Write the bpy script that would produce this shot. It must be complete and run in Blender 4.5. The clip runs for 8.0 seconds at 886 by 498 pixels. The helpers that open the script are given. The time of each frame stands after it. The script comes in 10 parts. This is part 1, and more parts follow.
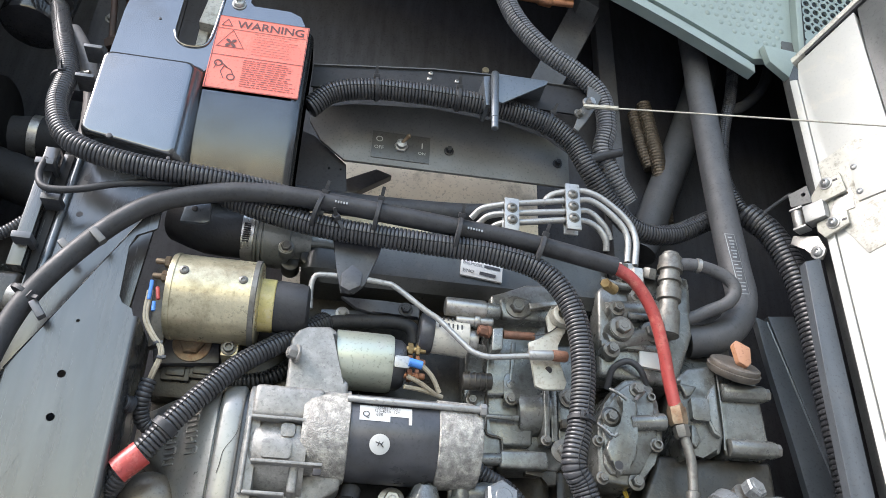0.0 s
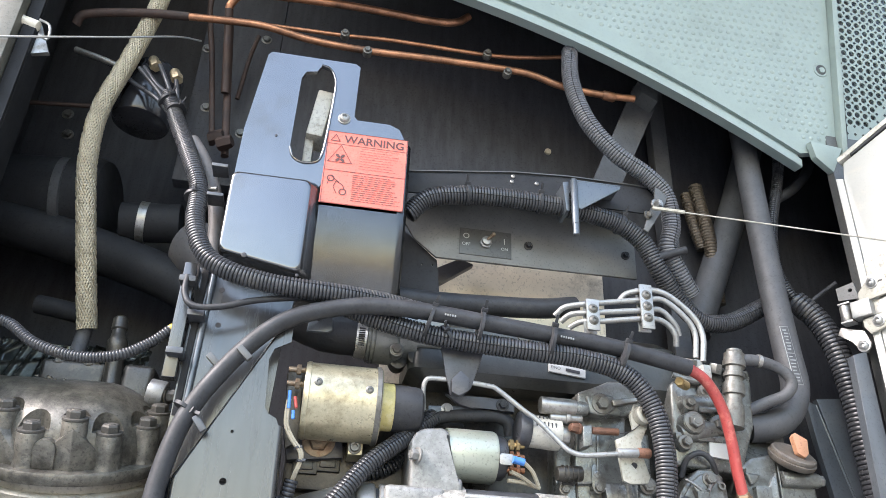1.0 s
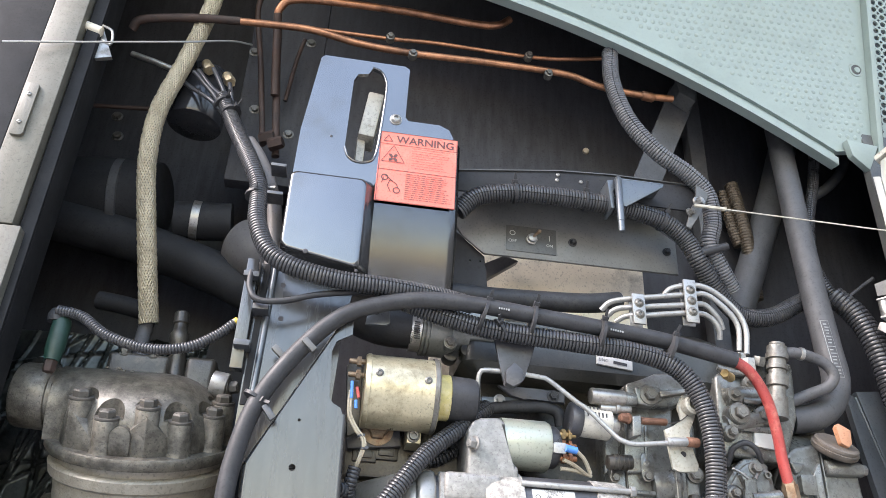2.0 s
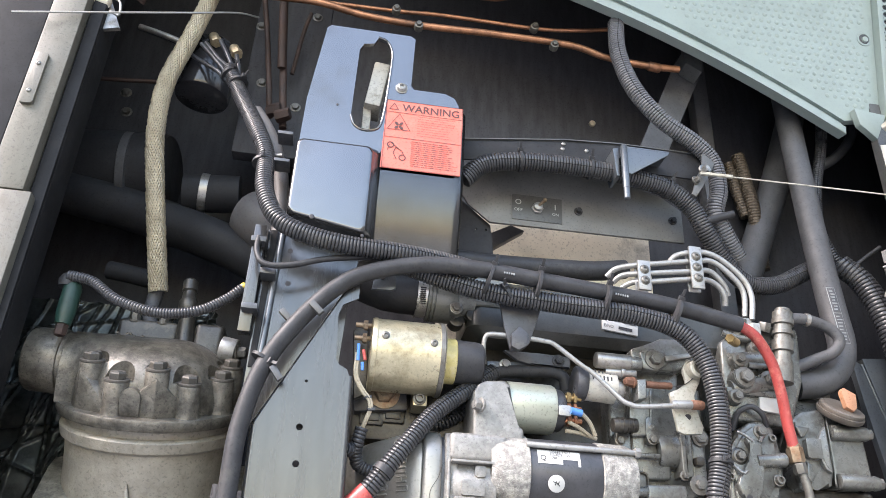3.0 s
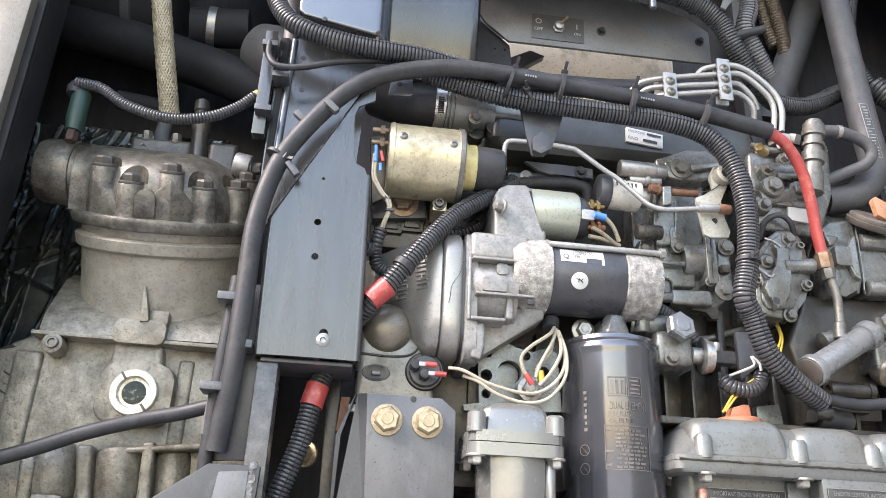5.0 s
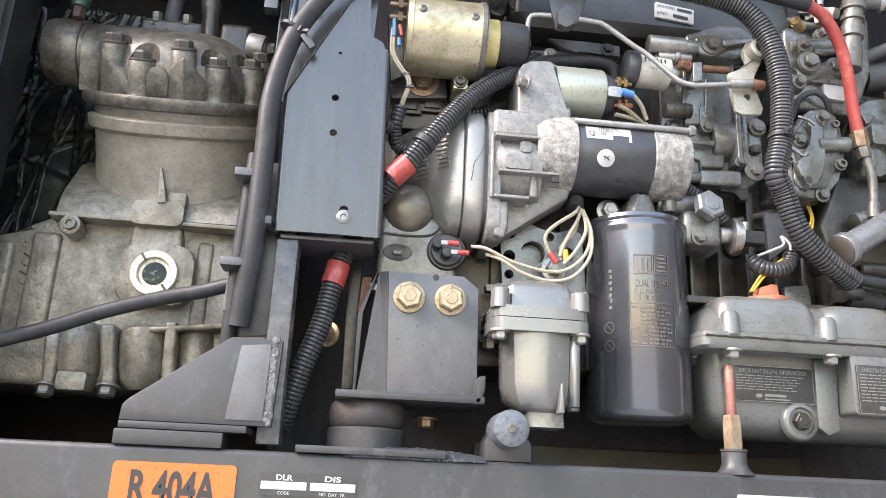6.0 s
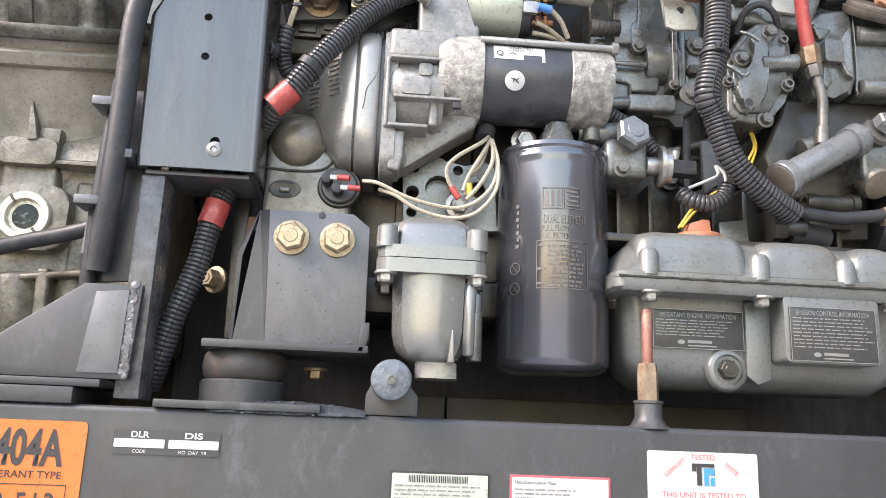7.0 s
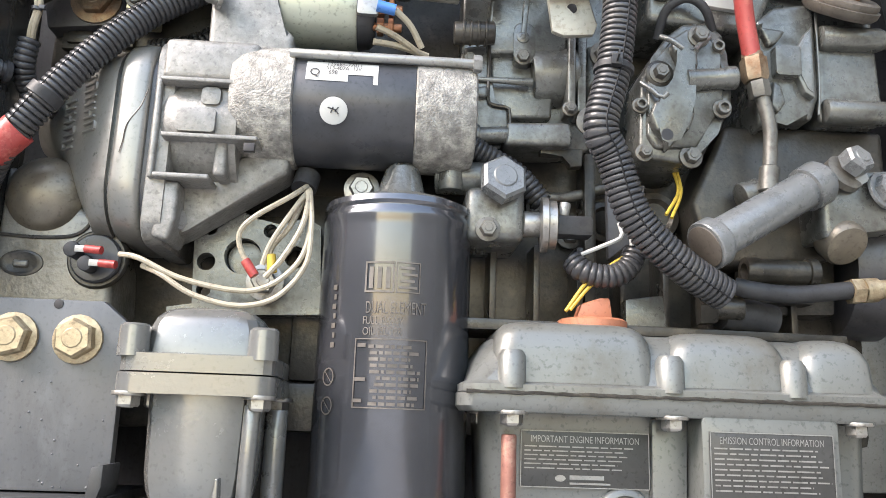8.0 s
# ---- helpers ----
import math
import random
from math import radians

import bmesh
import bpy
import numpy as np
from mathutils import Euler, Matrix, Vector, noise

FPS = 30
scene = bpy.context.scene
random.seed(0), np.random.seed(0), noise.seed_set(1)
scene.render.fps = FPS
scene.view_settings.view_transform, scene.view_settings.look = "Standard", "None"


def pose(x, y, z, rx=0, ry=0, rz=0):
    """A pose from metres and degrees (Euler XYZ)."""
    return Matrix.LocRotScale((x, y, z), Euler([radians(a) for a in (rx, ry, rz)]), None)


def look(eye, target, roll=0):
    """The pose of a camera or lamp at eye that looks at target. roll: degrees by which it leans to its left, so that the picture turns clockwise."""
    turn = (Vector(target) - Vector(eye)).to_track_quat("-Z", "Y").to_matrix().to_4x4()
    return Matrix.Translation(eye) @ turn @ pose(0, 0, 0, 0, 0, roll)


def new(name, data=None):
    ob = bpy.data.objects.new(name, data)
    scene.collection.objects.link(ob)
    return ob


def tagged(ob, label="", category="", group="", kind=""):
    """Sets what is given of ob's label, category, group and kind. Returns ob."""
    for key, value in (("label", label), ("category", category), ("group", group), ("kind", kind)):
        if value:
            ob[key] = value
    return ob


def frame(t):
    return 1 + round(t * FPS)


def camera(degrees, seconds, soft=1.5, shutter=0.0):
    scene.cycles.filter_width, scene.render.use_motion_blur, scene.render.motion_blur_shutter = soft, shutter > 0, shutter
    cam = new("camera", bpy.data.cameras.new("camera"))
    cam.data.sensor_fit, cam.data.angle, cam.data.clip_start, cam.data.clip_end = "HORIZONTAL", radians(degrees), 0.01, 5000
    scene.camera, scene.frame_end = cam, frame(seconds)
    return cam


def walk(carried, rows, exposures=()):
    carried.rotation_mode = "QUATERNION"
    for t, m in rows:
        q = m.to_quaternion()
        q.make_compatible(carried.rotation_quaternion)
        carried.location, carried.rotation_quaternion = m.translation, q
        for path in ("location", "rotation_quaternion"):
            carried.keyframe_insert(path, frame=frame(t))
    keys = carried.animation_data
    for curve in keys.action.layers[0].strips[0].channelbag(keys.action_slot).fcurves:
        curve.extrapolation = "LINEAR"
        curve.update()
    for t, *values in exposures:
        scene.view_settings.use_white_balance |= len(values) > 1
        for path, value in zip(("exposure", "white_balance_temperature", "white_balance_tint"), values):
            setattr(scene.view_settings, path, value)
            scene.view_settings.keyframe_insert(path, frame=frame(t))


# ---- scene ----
cam = camera(58.6, 8.0, soft=0.5)
METRES, EYE, TILT, LEAN, TURN = 0.92, 2.0, 0.0, 0.0, -8.8
ROWS = [
    (0.0, 0.0, 0.0, 0.0, -1.13, 29.59, -1.99),
    (0.5, -0.0389, -0.0625, 0.0403, -1.81, 29.06, -1.84),
    (1.0, -0.1317, -0.1656, 0.0752, -1.55, 28.39, -2.07),
    (1.5, -0.1792, -0.1935, 0.0716, -1.0, 28.19, -2.28),
    (1.7, -0.1871, -0.1936, 0.0619, -0.93, 28.54, -2.28),
    (2.8, -0.1783, -0.1878, 0.0332, -0.18, 27.75, -2.53),
    (3.0, -0.1788, -0.1823, 0.0192, -0.06, 27.73, -2.52),
    (3.5, -0.181, -0.1595, -0.0231, 0.22, 27.56, -2.52),
    (4.0, -0.1722, -0.1363, -0.0509, 0.46, 27.08, -2.47),
    (4.5, -0.1707, -0.1174, -0.0755, 0.71, 25.8, -2.42),
    (5.0, -0.1827, -0.0928, -0.108, 1.0, 22.49, -2.37),
    (5.2, -0.1886, -0.085, -0.1187, 1.09, 21.2, -2.29),
    (6.3, -0.186, -0.052, -0.1496, 2.74, 15.46, -2.37),
    (6.5, -0.1639, -0.0452, -0.1441, 3.2, 14.7, -2.27),
    (7.0, -0.0618, 0.0312, -0.1362, 3.98, 13.34, -2.17),
    (7.5, 0.0147, 0.1233, -0.0986, 4.49, 12.32, -2.04),
    (7.7, 0.0397, 0.1678, -0.0627, 4.57, 12.46, -1.93),
    (8.0, 0.0781, 0.2369, -0.0028, 5.0, 12.19, -1.97),
]
walk(cam, [(t, pose(0, 0, EYE, TILT, LEAN, TURN) @ pose(METRES * x, METRES * y, METRES * z, 90 + pitch, roll, yaw)) for t, x, y, z, yaw, pitch, roll in ROWS],
     exposures=[(0.0, 2.12, 6600, 16), (0.5, 2.36, 6600, 16), (1.5, 2.46, 6700, 19), (4.5, 2.48, 6950, 21), (7.0, 2.34, 7050, 21), (8.0, 2.32, 7050, 18)])

# ---- daylight: bright overcast sky, the bay stands open towards -y ----
world = bpy.data.worlds.new("world")
scene.world = world
world.use_nodes = True
wn = world.node_tree.nodes
wn.clear()
w_out = wn.new("ShaderNodeOutputWorld")
w_bg = wn.new("ShaderNodeBackground")
w_sky = wn.new("ShaderNodeTexSky")
w_sky.sky_type = 'NISHITA'
w_sky.sun_disc = False
w_sky.sun_elevation = radians(40)
w_sky.sun_rotation = radians(248)
w_sky.air_density = 1.8
w_sky.dust_density = 1.2
w_sky.ozone_density = 1.0
w_bg.inputs[1].default_value = 0.15
world.node_tree.links.new(w_sky.outputs[0], w_bg.inputs[0])
world.node_tree.links.new(w_bg.outputs[0], w_out.inputs[0])

sun_data = bpy.data.lights.new("sun", 'SUN')
sun_data.energy = 1.5
sun_data.angle = radians(28)
sun_data.color = (1.0, 0.985, 0.965)
sun = new("sun", sun_data)
sun.matrix_world = look((-3.55, -0.685, 5.415), (0.0, 0.75, 2.2))

# ---- materials ----


def material(name, base, rough=0.5, metal=0.0, spread=0.25, scale=40.0, bump=0.0, bump_scale=300.0,
             dirt=None, dirt_amount=0.0, dirt_scale=18.0, streak=(1, 1, 1), coat=0.0, rough_spread=0.12, spec=0.5, speck=0.48, runs=False):
    """A surface with grain and stains at two scales, fine relief and uneven gloss."""
    m = bpy.data.materials.new(name)
    m.use_nodes = True
    n, l = m.node_tree.nodes, m.node_tree.links
    b = n["Principled BSDF"]
    co = n.new("ShaderNodeTexCoord")
    mp = n.new("ShaderNodeMapping")
    mp.inputs["Scale"].default_value = streak
    l.new(co.outputs["Object"], mp.inputs[0])
    n1 = n.new("ShaderNodeTexNoise")
    n1.inputs["Scale"].default_value = scale
    n1.inputs["Detail"].default_value = 6
    n1.inputs["Roughness"].default_value = 0.65
    l.new(mp.outputs[0], n1.inputs[0])
    ramp = n.new("ShaderNodeValToRGB")
    ramp.color_ramp.elements[0].position = 0.3
    ramp.color_ramp.elements[1].position = 0.72
    ramp.color_ramp.elements[0].color = (*[c * (1 - spread) for c in base], 1)
    ramp.color_ramp.elements[1].color = (*[min(1, c * (1 + spread)) for c in base], 1)
    l.new(n1.outputs[0], ramp.inputs[0])
    colour = ramp.outputs[0]
    n2 = n.new("ShaderNodeTexNoise")
    n2.inputs["Scale"].default_value = dirt_scale
    n2.inputs["Detail"].default_value = 8
    n2.inputs["Roughness"].default_value = 0.7
    l.new(mp.outputs[0] if runs else co.outputs["Object"], n2.inputs[0])
    if dirt:
        r2 = n.new("ShaderNodeValToRGB")
        r2.color_ramp.elements[0].position = 0.62 - 0.3 * dirt_amount
        r2.color_ramp.elements[1].position = 0.78 - 0.2 * dirt_amount
        r2.color_ramp.elements[0].color = (0, 0, 0, 1)
        r2.color_ramp.elements[1].color = (1, 1, 1, 1)
        l.new(n2.outputs[0], r2.inputs[0])
        mix = n.new("ShaderNodeMix")
        mix.data_type = 'RGBA'
        mix.inputs[7].default_value = (*dirt, 1)
        l.new(r2.outputs[0], mix.inputs[0])
        l.new(colour, mix.inputs[6])
        colour = mix.outputs[2]
    n4 = n.new("ShaderNodeTexNoise")
    n4.inputs["Scale"].default_value = 330
    n4.inputs["Detail"].default_value = 3
    l.new(co.outputs["Object"], n4.inputs[0])
    r4 = n.new("ShaderNodeValToRGB")
    r4.color_ramp.elements[0].position, r4.color_ramp.elements[1].position = 0.56, 0.70
    r4.color_ramp.elements[0].color, r4.color_ramp.elements[1].color = (0, 0, 0, 1), (speck, speck, speck, 1)
    l.new(n4.outputs[0], r4.inputs[0])
    m4 = n.new("ShaderNodeMix")
    m4.data_type = 'RGBA'
    m4.inputs[7].default_value = (*[0.35 * c for c in base], 1)
    l.new(r4.outputs[0], m4.inputs[0])
    l.new(colour, m4.inputs[6])
    colour = m4.outputs[2]
    l.new(colour, b.inputs["Base Color"])
    mr = n.new("ShaderNodeMapRange")
    mr.inputs[3].default_value = max(0.03, rough - rough_spread)
    mr.inputs[4].default_value = min(1, rough + rough_spread)
    mr.inputs[1].default_value, mr.inputs[2].default_value = 0.3, 0.7
    l.new(n2.outputs[0], mr.inputs[0])
    l.new(mr.outputs[0], b.inputs["Roughness"])
    b.inputs["Metallic"].default_value = metal
    b.inputs["Coat Weight"].default_value = coat
    b.inputs["Specular IOR Level"].default_value = spec
    if bump:
        n3 = n.new("ShaderNodeTexNoise")
        n3.inputs["Scale"].default_value = bump_scale
        n3.inputs["Detail"].default_value = 4
        l.new(mp.outputs[0], n3.inputs[0])
        bp = n.new("ShaderNodeBump")
        bp.inputs["Strength"].default_value = bump
        bp.inputs["Distance"].default_value = 0.002
        l.new(n3.outputs[0], bp.inputs["Height"])
        l.new(bp.outputs[0], b.inputs["Normal"])
    return m


M_CONCRETE = material("pale_concrete", (0.36, 0.35, 0.33), 0.85, spread=0.2, scale=6, bump=0.3)
M_BULKHEAD = material("black_bulkhead_paint", (0.046, 0.046, 0.051), 0.6, spread=0.3, scale=14, dirt=(0.06, 0.06, 0.064), dirt_amount=0.2, streak=(6, 6, 1), spec=0.25)
M_BLACK = material("black_painted_steel", (0.055, 0.056, 0.062), 0.38, spread=0.3, scale=30, bump=0.08, bump_scale=160, dirt=(0.10, 0.10, 0.095), dirt_amount=0.2, dirt_scale=26)
M_RAIL = material("dusty_black_rail_paint", (0.041, 0.0425, 0.044), 0.42, spread=0.2, scale=26, bump=0.14, bump_scale=180, dirt=(0.092, 0.094, 0.096), dirt_amount=0.2, dirt_scale=20, streak=(1.2, 1.2, 0.7), runs=True, speck=0.3)
M_MOUNT = material("worn_grey_black_paint", (0.105, 0.108, 0.112), 0.36, spread=0.16, scale=26, bump=0.16, bump_scale=140, dirt=(0.15, 0.155, 0.16), dirt_amount=0.28, dirt_scale=16, streak=(1.2, 1.2, 0.6), runs=True, speck=0.3)
M_POST = material("chipped_black_paint", (0.10, 0.10, 0.102), 0.3, spread=0.4, scale=60, bump=0.5, bump_scale=130, dirt=(0.2, 0.2, 0.19), dirt_amount=0.3, dirt_scale=60)
M_BEAM = material("satin_dark_steel_paint", (0.098, 0.100, 0.101), 0.25, metal=0.68, spread=0.09, scale=24, bump=0.06, bump_scale=30, dirt=(0.115, 0.118, 0.12), dirt_amount=0.16, dirt_scale=9, streak=(5, 5, 0.5), rough_spread=0.09, speck=0.08, runs=True)
M_COVER = material("satin_dark_sheet", (0.152, 0.156, 0.162), 0.21, metal=0.85, spread=0.1, scale=9, bump=0.05, bump_scale=20, dirt=(0.112, 0.110, 0.106), dirt_amount=0.28, dirt_scale=10, rough_spread=0.07, speck=0.04, coat=0.2)
M_PANEL = material("dusty_satin_black_panel", (0.09, 0.092, 0.09), 0.42, spread=0.2, scale=30, dirt=(0.11, 0.11, 0.1), dirt_amount=0.3, dirt_scale=12)
M_RUBBER = material("black_rubber", (0.038, 0.039, 0.042), 0.5, spread=0.25, scale=50, bump=0.12, bump_scale=240, dirt=(0.07, 0.069, 0.065), dirt_amount=0.22, dirt_scale=30, spec=0.3)
M_CONDUIT = material("black_corrugated_plastic", (0.047, 0.048, 0.052), 0.32, spread=0.3, scale=60, dirt=(0.09, 0.085, 0.075), dirt_amount=0.2, dirt_scale=40)
M_GREYCONDUIT = material("grey_corrugated_plastic", (0.12, 0.122, 0.13), 0.4, spread=0.2, scale=60, dirt=(0.2, 0.2, 0.2), dirt_amount=0.2, dirt_scale=40)
M_GALV = material("weathered_galvanised_sheet", (0.36, 0.35, 0.30), 0.5, metal=0.2, spread=0.18, scale=50, dirt=(0.2, 0.18, 0.14), dirt_amount=0.32, dirt_scale=60)
M_MANIFOLD = material("black_casting", (0.046, 0.048, 0.045), 0.36, metal=0.2, spread=0.25, scale=30, bump=0.08, bump_scale=400, dirt=(0.08, 0.078, 0.065), dirt_amount=0.22, dirt_scale=24)
M_INLET = material("grey_green_casting", (0.20, 0.205, 0.188), 0.34, metal=0.3, spread=0.12, scale=50, bump=0.12, bump_scale=420, dirt=(0.12, 0.115, 0.095), dirt_amount=0.32, dirt_scale=22)
M_BRIGHT = material("bright_stainless_band", (0.66, 0.65, 0.62), 0.28, metal=0.7, spread=0.1, scale=60, dirt=(0.45, 0.43, 0.39), dirt_amount=0.2, dirt_scale=40)
M_PLUG = material("stained_steel_dome", (0.17, 0.15, 0.12), 0.4, metal=0.4, spread=0.3, scale=30, dirt=(0.28, 0.25, 0.19), dirt_amount=0.3, dirt_scale=24)
M_SWITCH = material("dusty_grey_panel", (0.15, 0.15, 0.143), 0.42, spread=0.15, scale=30, dirt=(0.2, 0.195, 0.17), dirt_amount=0.22, dirt_scale=16)
M_MATTE = material("matte_black_pipe", (0.068, 0.069, 0.073), 0.6, spread=0.2, scale=40, bump=0.1, dirt=(0.1, 0.1, 0.1), dirt_amount=0.25)
M_RED = material("red_rubber", (0.36, 0.058, 0.052), 0.4, spread=0.15, scale=30, dirt=(0.55, 0.2, 0.15), dirt_amount=0.25, dirt_scale=40)
M_TAPE = material("red_tape", (0.40, 0.058, 0.052), 0.4, spread=0.25, scale=50, dirt=(0.6, 0.22, 0.18), dirt_amount=0.3, dirt_scale=60, bump=0.2, bump_scale=200)
M_ENGINE = material("grey_engine_paint", (0.176, 0.181, 0.172), 0.3, metal=0.45, spread=0.22, scale=60, bump=0.14, bump_scale=420, dirt=(0.06, 0.054, 0.043), dirt_amount=0.34, dirt_scale=34)
M_DARKCAST = material("oily_dark_casting", (0.055, 0.051, 0.044), 0.34, metal=0.35, spread=0.35, scale=40, bump=0.14, bump_scale=400, dirt=(0.13, 0.115, 0.09), dirt_amount=0.3, dirt_scale=24)
M_VALVE = material("silver_grey_enamel", (0.168, 0.176, 0.168), 0.35, metal=0.35, spread=0.06, scale=26, bump=0.05, bump_scale=420, dirt=(0.13, 0.124, 0.106), dirt_amount=0.3, dirt_scale=16, rough_spread=0.06)
M_ALU = material("weathered_cast_aluminium", (0.235, 0.230, 0.217), 0.44, metal=0.3, spread=0.26, scale=110, bump=0.2, bump_scale=420, dirt=(0.40, 0.39, 0.36), dirt_amount=0.2, dirt_scale=70)
M_CORRODED = material("corroded_aluminium", (0.30, 0.292, 0.27), 0.62, metal=0.2, spread=0.5, scale=130, bump=0.7, bump_scale=620, dirt=(0.52, 0.505, 0.45), dirt_amount=0.36, dirt_scale=130)
M_COMPR = material("grimy_compressor_paint", (0.25, 0.23, 0.185), 0.42, metal=0.25, spread=0.4, scale=70, bump=0.35, bump_scale=380, dirt=(0.075, 0.066, 0.05), dirt_amount=0.42, dirt_scale=38, speck=0.6)
M_HEADBOLT = material("brown_head_bolt", (0.10, 0.093, 0.082), 0.6, metal=0.35, spread=0.3, scale=80, dirt=(0.05, 0.045, 0.038), dirt_amount=0.35, dirt_scale=90)
M_SIGHTRING = material("worn_brass_ring", (0.66, 0.62, 0.52), 0.4, metal=0.2, spread=0.2, scale=90, dirt=(0.3, 0.25, 0.16), dirt_amount=0.35, dirt_scale=120)
# Oily head paint, its base also darkened for the shade in the bay.
M_OILYHEAD = material("oily_darkened_cast_head", (0.150, 0.139, 0.116), 0.42, metal=0.35, spread=0.45, scale=80, bump=0.18, bump_scale=520, dirt=(0.04, 0.036, 0.03), dirt_amount=0.5, dirt_scale=34, speck=0.7)
M_BOWL = material("satin_silver_paint", (0.215, 0.218, 0.21), 0.27, metal=0.5, spread=0.05, scale=30, bump=0.04, bump_scale=420, dirt=(0.19, 0.18, 0.155), dirt_amount=0.16, dirt_scale=14, speck=0.25, rough_spread=0.05)
M_PIPEPAINT = material("blue_grey_pipe_paint", (0.17, 0.18, 0.185), 0.3, metal=0.2, spread=0.2, scale=40, bump=0.1, bump_scale=300, dirt=(0.3, 0.31, 0.31), dirt_amount=0.14, dirt_scale=60, speck=0.4)
M_BUSH = material("perished_rubber", (0.05, 0.045, 0.042), 0.6, spread=0.3, scale=40, bump=0.3, bump_scale=120, dirt=(0.11, 0.06, 0.04), dirt_amount=0.25, dirt_scale=30)
M_DUCT = material("dull_black_duct", (0.028, 0.029, 0.032), 0.65, spread=0.3, scale=20, bump=0.1, bump_scale=120, dirt=(0.05, 0.05, 0.05), dirt_amount=0.25, spec=0.25)
M_SEAL = material("flat_black_paint", (0.016, 0.0165, 0.018), 0.6, spread=0.3, scale=20, bump=0.1, bump_scale=120, dirt=(0.03, 0.03, 0.03), dirt_amount=0.25, spec=0.2)
M_OLIVE = material("olive_grey_sheet", (0.045, 0.044, 0.038), 0.5, spread=0.2, scale=20, bump=0.1, bump_scale=120, dirt=(0.025, 0.024, 0.02), dirt_amount=0.3)
M_BELL = material("silver_bell_paint", (0.27, 0.265, 0.245), 0.33, metal=0.5, spread=0.08, scale=40, bump=0.05, bump_scale=420, dirt=(0.19, 0.175, 0.14), dirt_amount=0.24, dirt_scale=22, rough_spread=0.06, speck=0.3)
M_BLOCKPAINT = material("oily_block_paint", (0.215, 0.208, 0.186), 0.34, metal=0.35, spread=0.2, scale=34, bump=0.22, bump_scale=360, dirt=(0.085, 0.075, 0.055), dirt_amount=0.42, dirt_scale=15)
M_STAY = material("blue_grey_zinc_sheet", (0.115, 0.130, 0.145), 0.36, metal=0.5, spread=0.12, scale=40, dirt=(0.13, 0.13, 0.13), dirt_amount=0.25, dirt_scale=40)
M_FRAMEGREY = material("dusty_blue_grey_panel", (0.068, 0.076, 0.085), 0.45, spread=0.12, scale=24, dirt=(0.09, 0.095, 0.10), dirt_amount=0.25, dirt_scale=14)
M_CRANK = material("grimy_crankcase_paint", (0.232, 0.213, 0.170), 0.38, metal=0.2, spread=0.35, scale=70, bump=0.4, bump_scale=260, dirt=(0.085, 0.073, 0.052), dirt_amount=0.46, dirt_scale=22, speck=0.75)
M_GOLD = material("yellow_zinc_plate", (0.50, 0.45, 0.31), 0.33, metal=0.6, spread=0.25, scale=25, bump=0.1, dirt=(0.22, 0.18, 0.11), dirt_amount=0.38, dirt_scale=24)
M_YELLOWTAPE = material("yellow_band", (0.52, 0.44, 0.17), 0.45, spread=0.35, scale=40, dirt=(0.5, 0.45, 0.33), dirt_amount=0.5, dirt_scale=40)
M_ZINC = material("zinc_plate", (0.34, 0.34, 0.33), 0.42, metal=0.55, spread=0.14, scale=50, dirt=(0.26, 0.25, 0.22), dirt_amount=0.28, dirt_scale=50)
M_SOLENOID = material("greenish_passivated_zinc", (0.46, 0.485, 0.40), 0.36, metal=0.5, spread=0.12, scale=14, dirt=(0.5, 0.47, 0.42), dirt_amount=0.25, dirt_scale=16)
M_STEEL = material("dull_steel", (0.36, 0.35, 0.33), 0.4, metal=0.8, spread=0.25, scale=60, dirt=(0.2, 0.17, 0.13), dirt_amount=0.25, dirt_scale=40)
M_BOLT = material("dirty_bolt", (0.165, 0.16, 0.145), 0.46, metal=0.5, spread=0.25, scale=80, dirt=(0.07, 0.06, 0.045), dirt_amount=0.34, dirt_scale=70)
M_BRASSBOLT = material("yellow_chromated_bolt", (0.42, 0.35, 0.235), 0.45, metal=0.6, spread=0.3, scale=60, dirt=(0.26, 0.19, 0.12), dirt_amount=0.55, dirt_scale=80)
M_BRASS = material("dull_brass", (0.42, 0.31, 0.15), 0.42, metal=0.7, spread=0.3, scale=60, dirt=(0.2, 0.15, 0.09), dirt_amount=0.35, dirt_scale=60)
M_COPPER = material("weathered_copper", (0.40, 0.19, 0.105), 0.42, metal=0.75, spread=0.35, scale=30, dirt=(0.12, 0.07, 0.05), dirt_amount=0.5, dirt_scale=18)
M_RUSTYBOLT = material("rust_tinged_bolt", (0.3, 0.23, 0.16), 0.45, metal=0.6, spread=0.35, scale=80, dirt=(0.2, 0.1, 0.05), dirt_amount=0.45, dirt_scale=60)
M_CAPBROWN = material("grimy_brown_plastic", (0.11, 0.095, 0.08), 0.5, spread=0.25, scale=50, dirt=(0.08, 0.07, 0.06), dirt_amount=0.35, dirt_scale=40)
M_CLIP = material("grey_sheet_clip", (0.085, 0.09, 0.098), 0.42, metal=0.4, spread=0.2, scale=60, dirt=(0.14, 0.14, 0.14), dirt_amount=0.3, dirt_scale=60)
M_OLDCOPPER = material("faded_rusty_copper", (0.3, 0.14, 0.11), 0.5, metal=0.4, spread=0.3, scale=60, dirt=(0.4, 0.3, 0.22), dirt_amount=0.3, dirt_scale=60)
# Dusty compressor paint made lighter so that the barrel looks lit.
M_BARREL = material("dusty_lightened_barrel_paint", (0.315, 0.289, 0.238), 0.44, metal=0.15, spread=0.22, scale=50, bump=0.25, bump_scale=380, dirt=(0.19, 0.168, 0.13), dirt_amount=0.3, dirt_scale=26, speck=0.5)
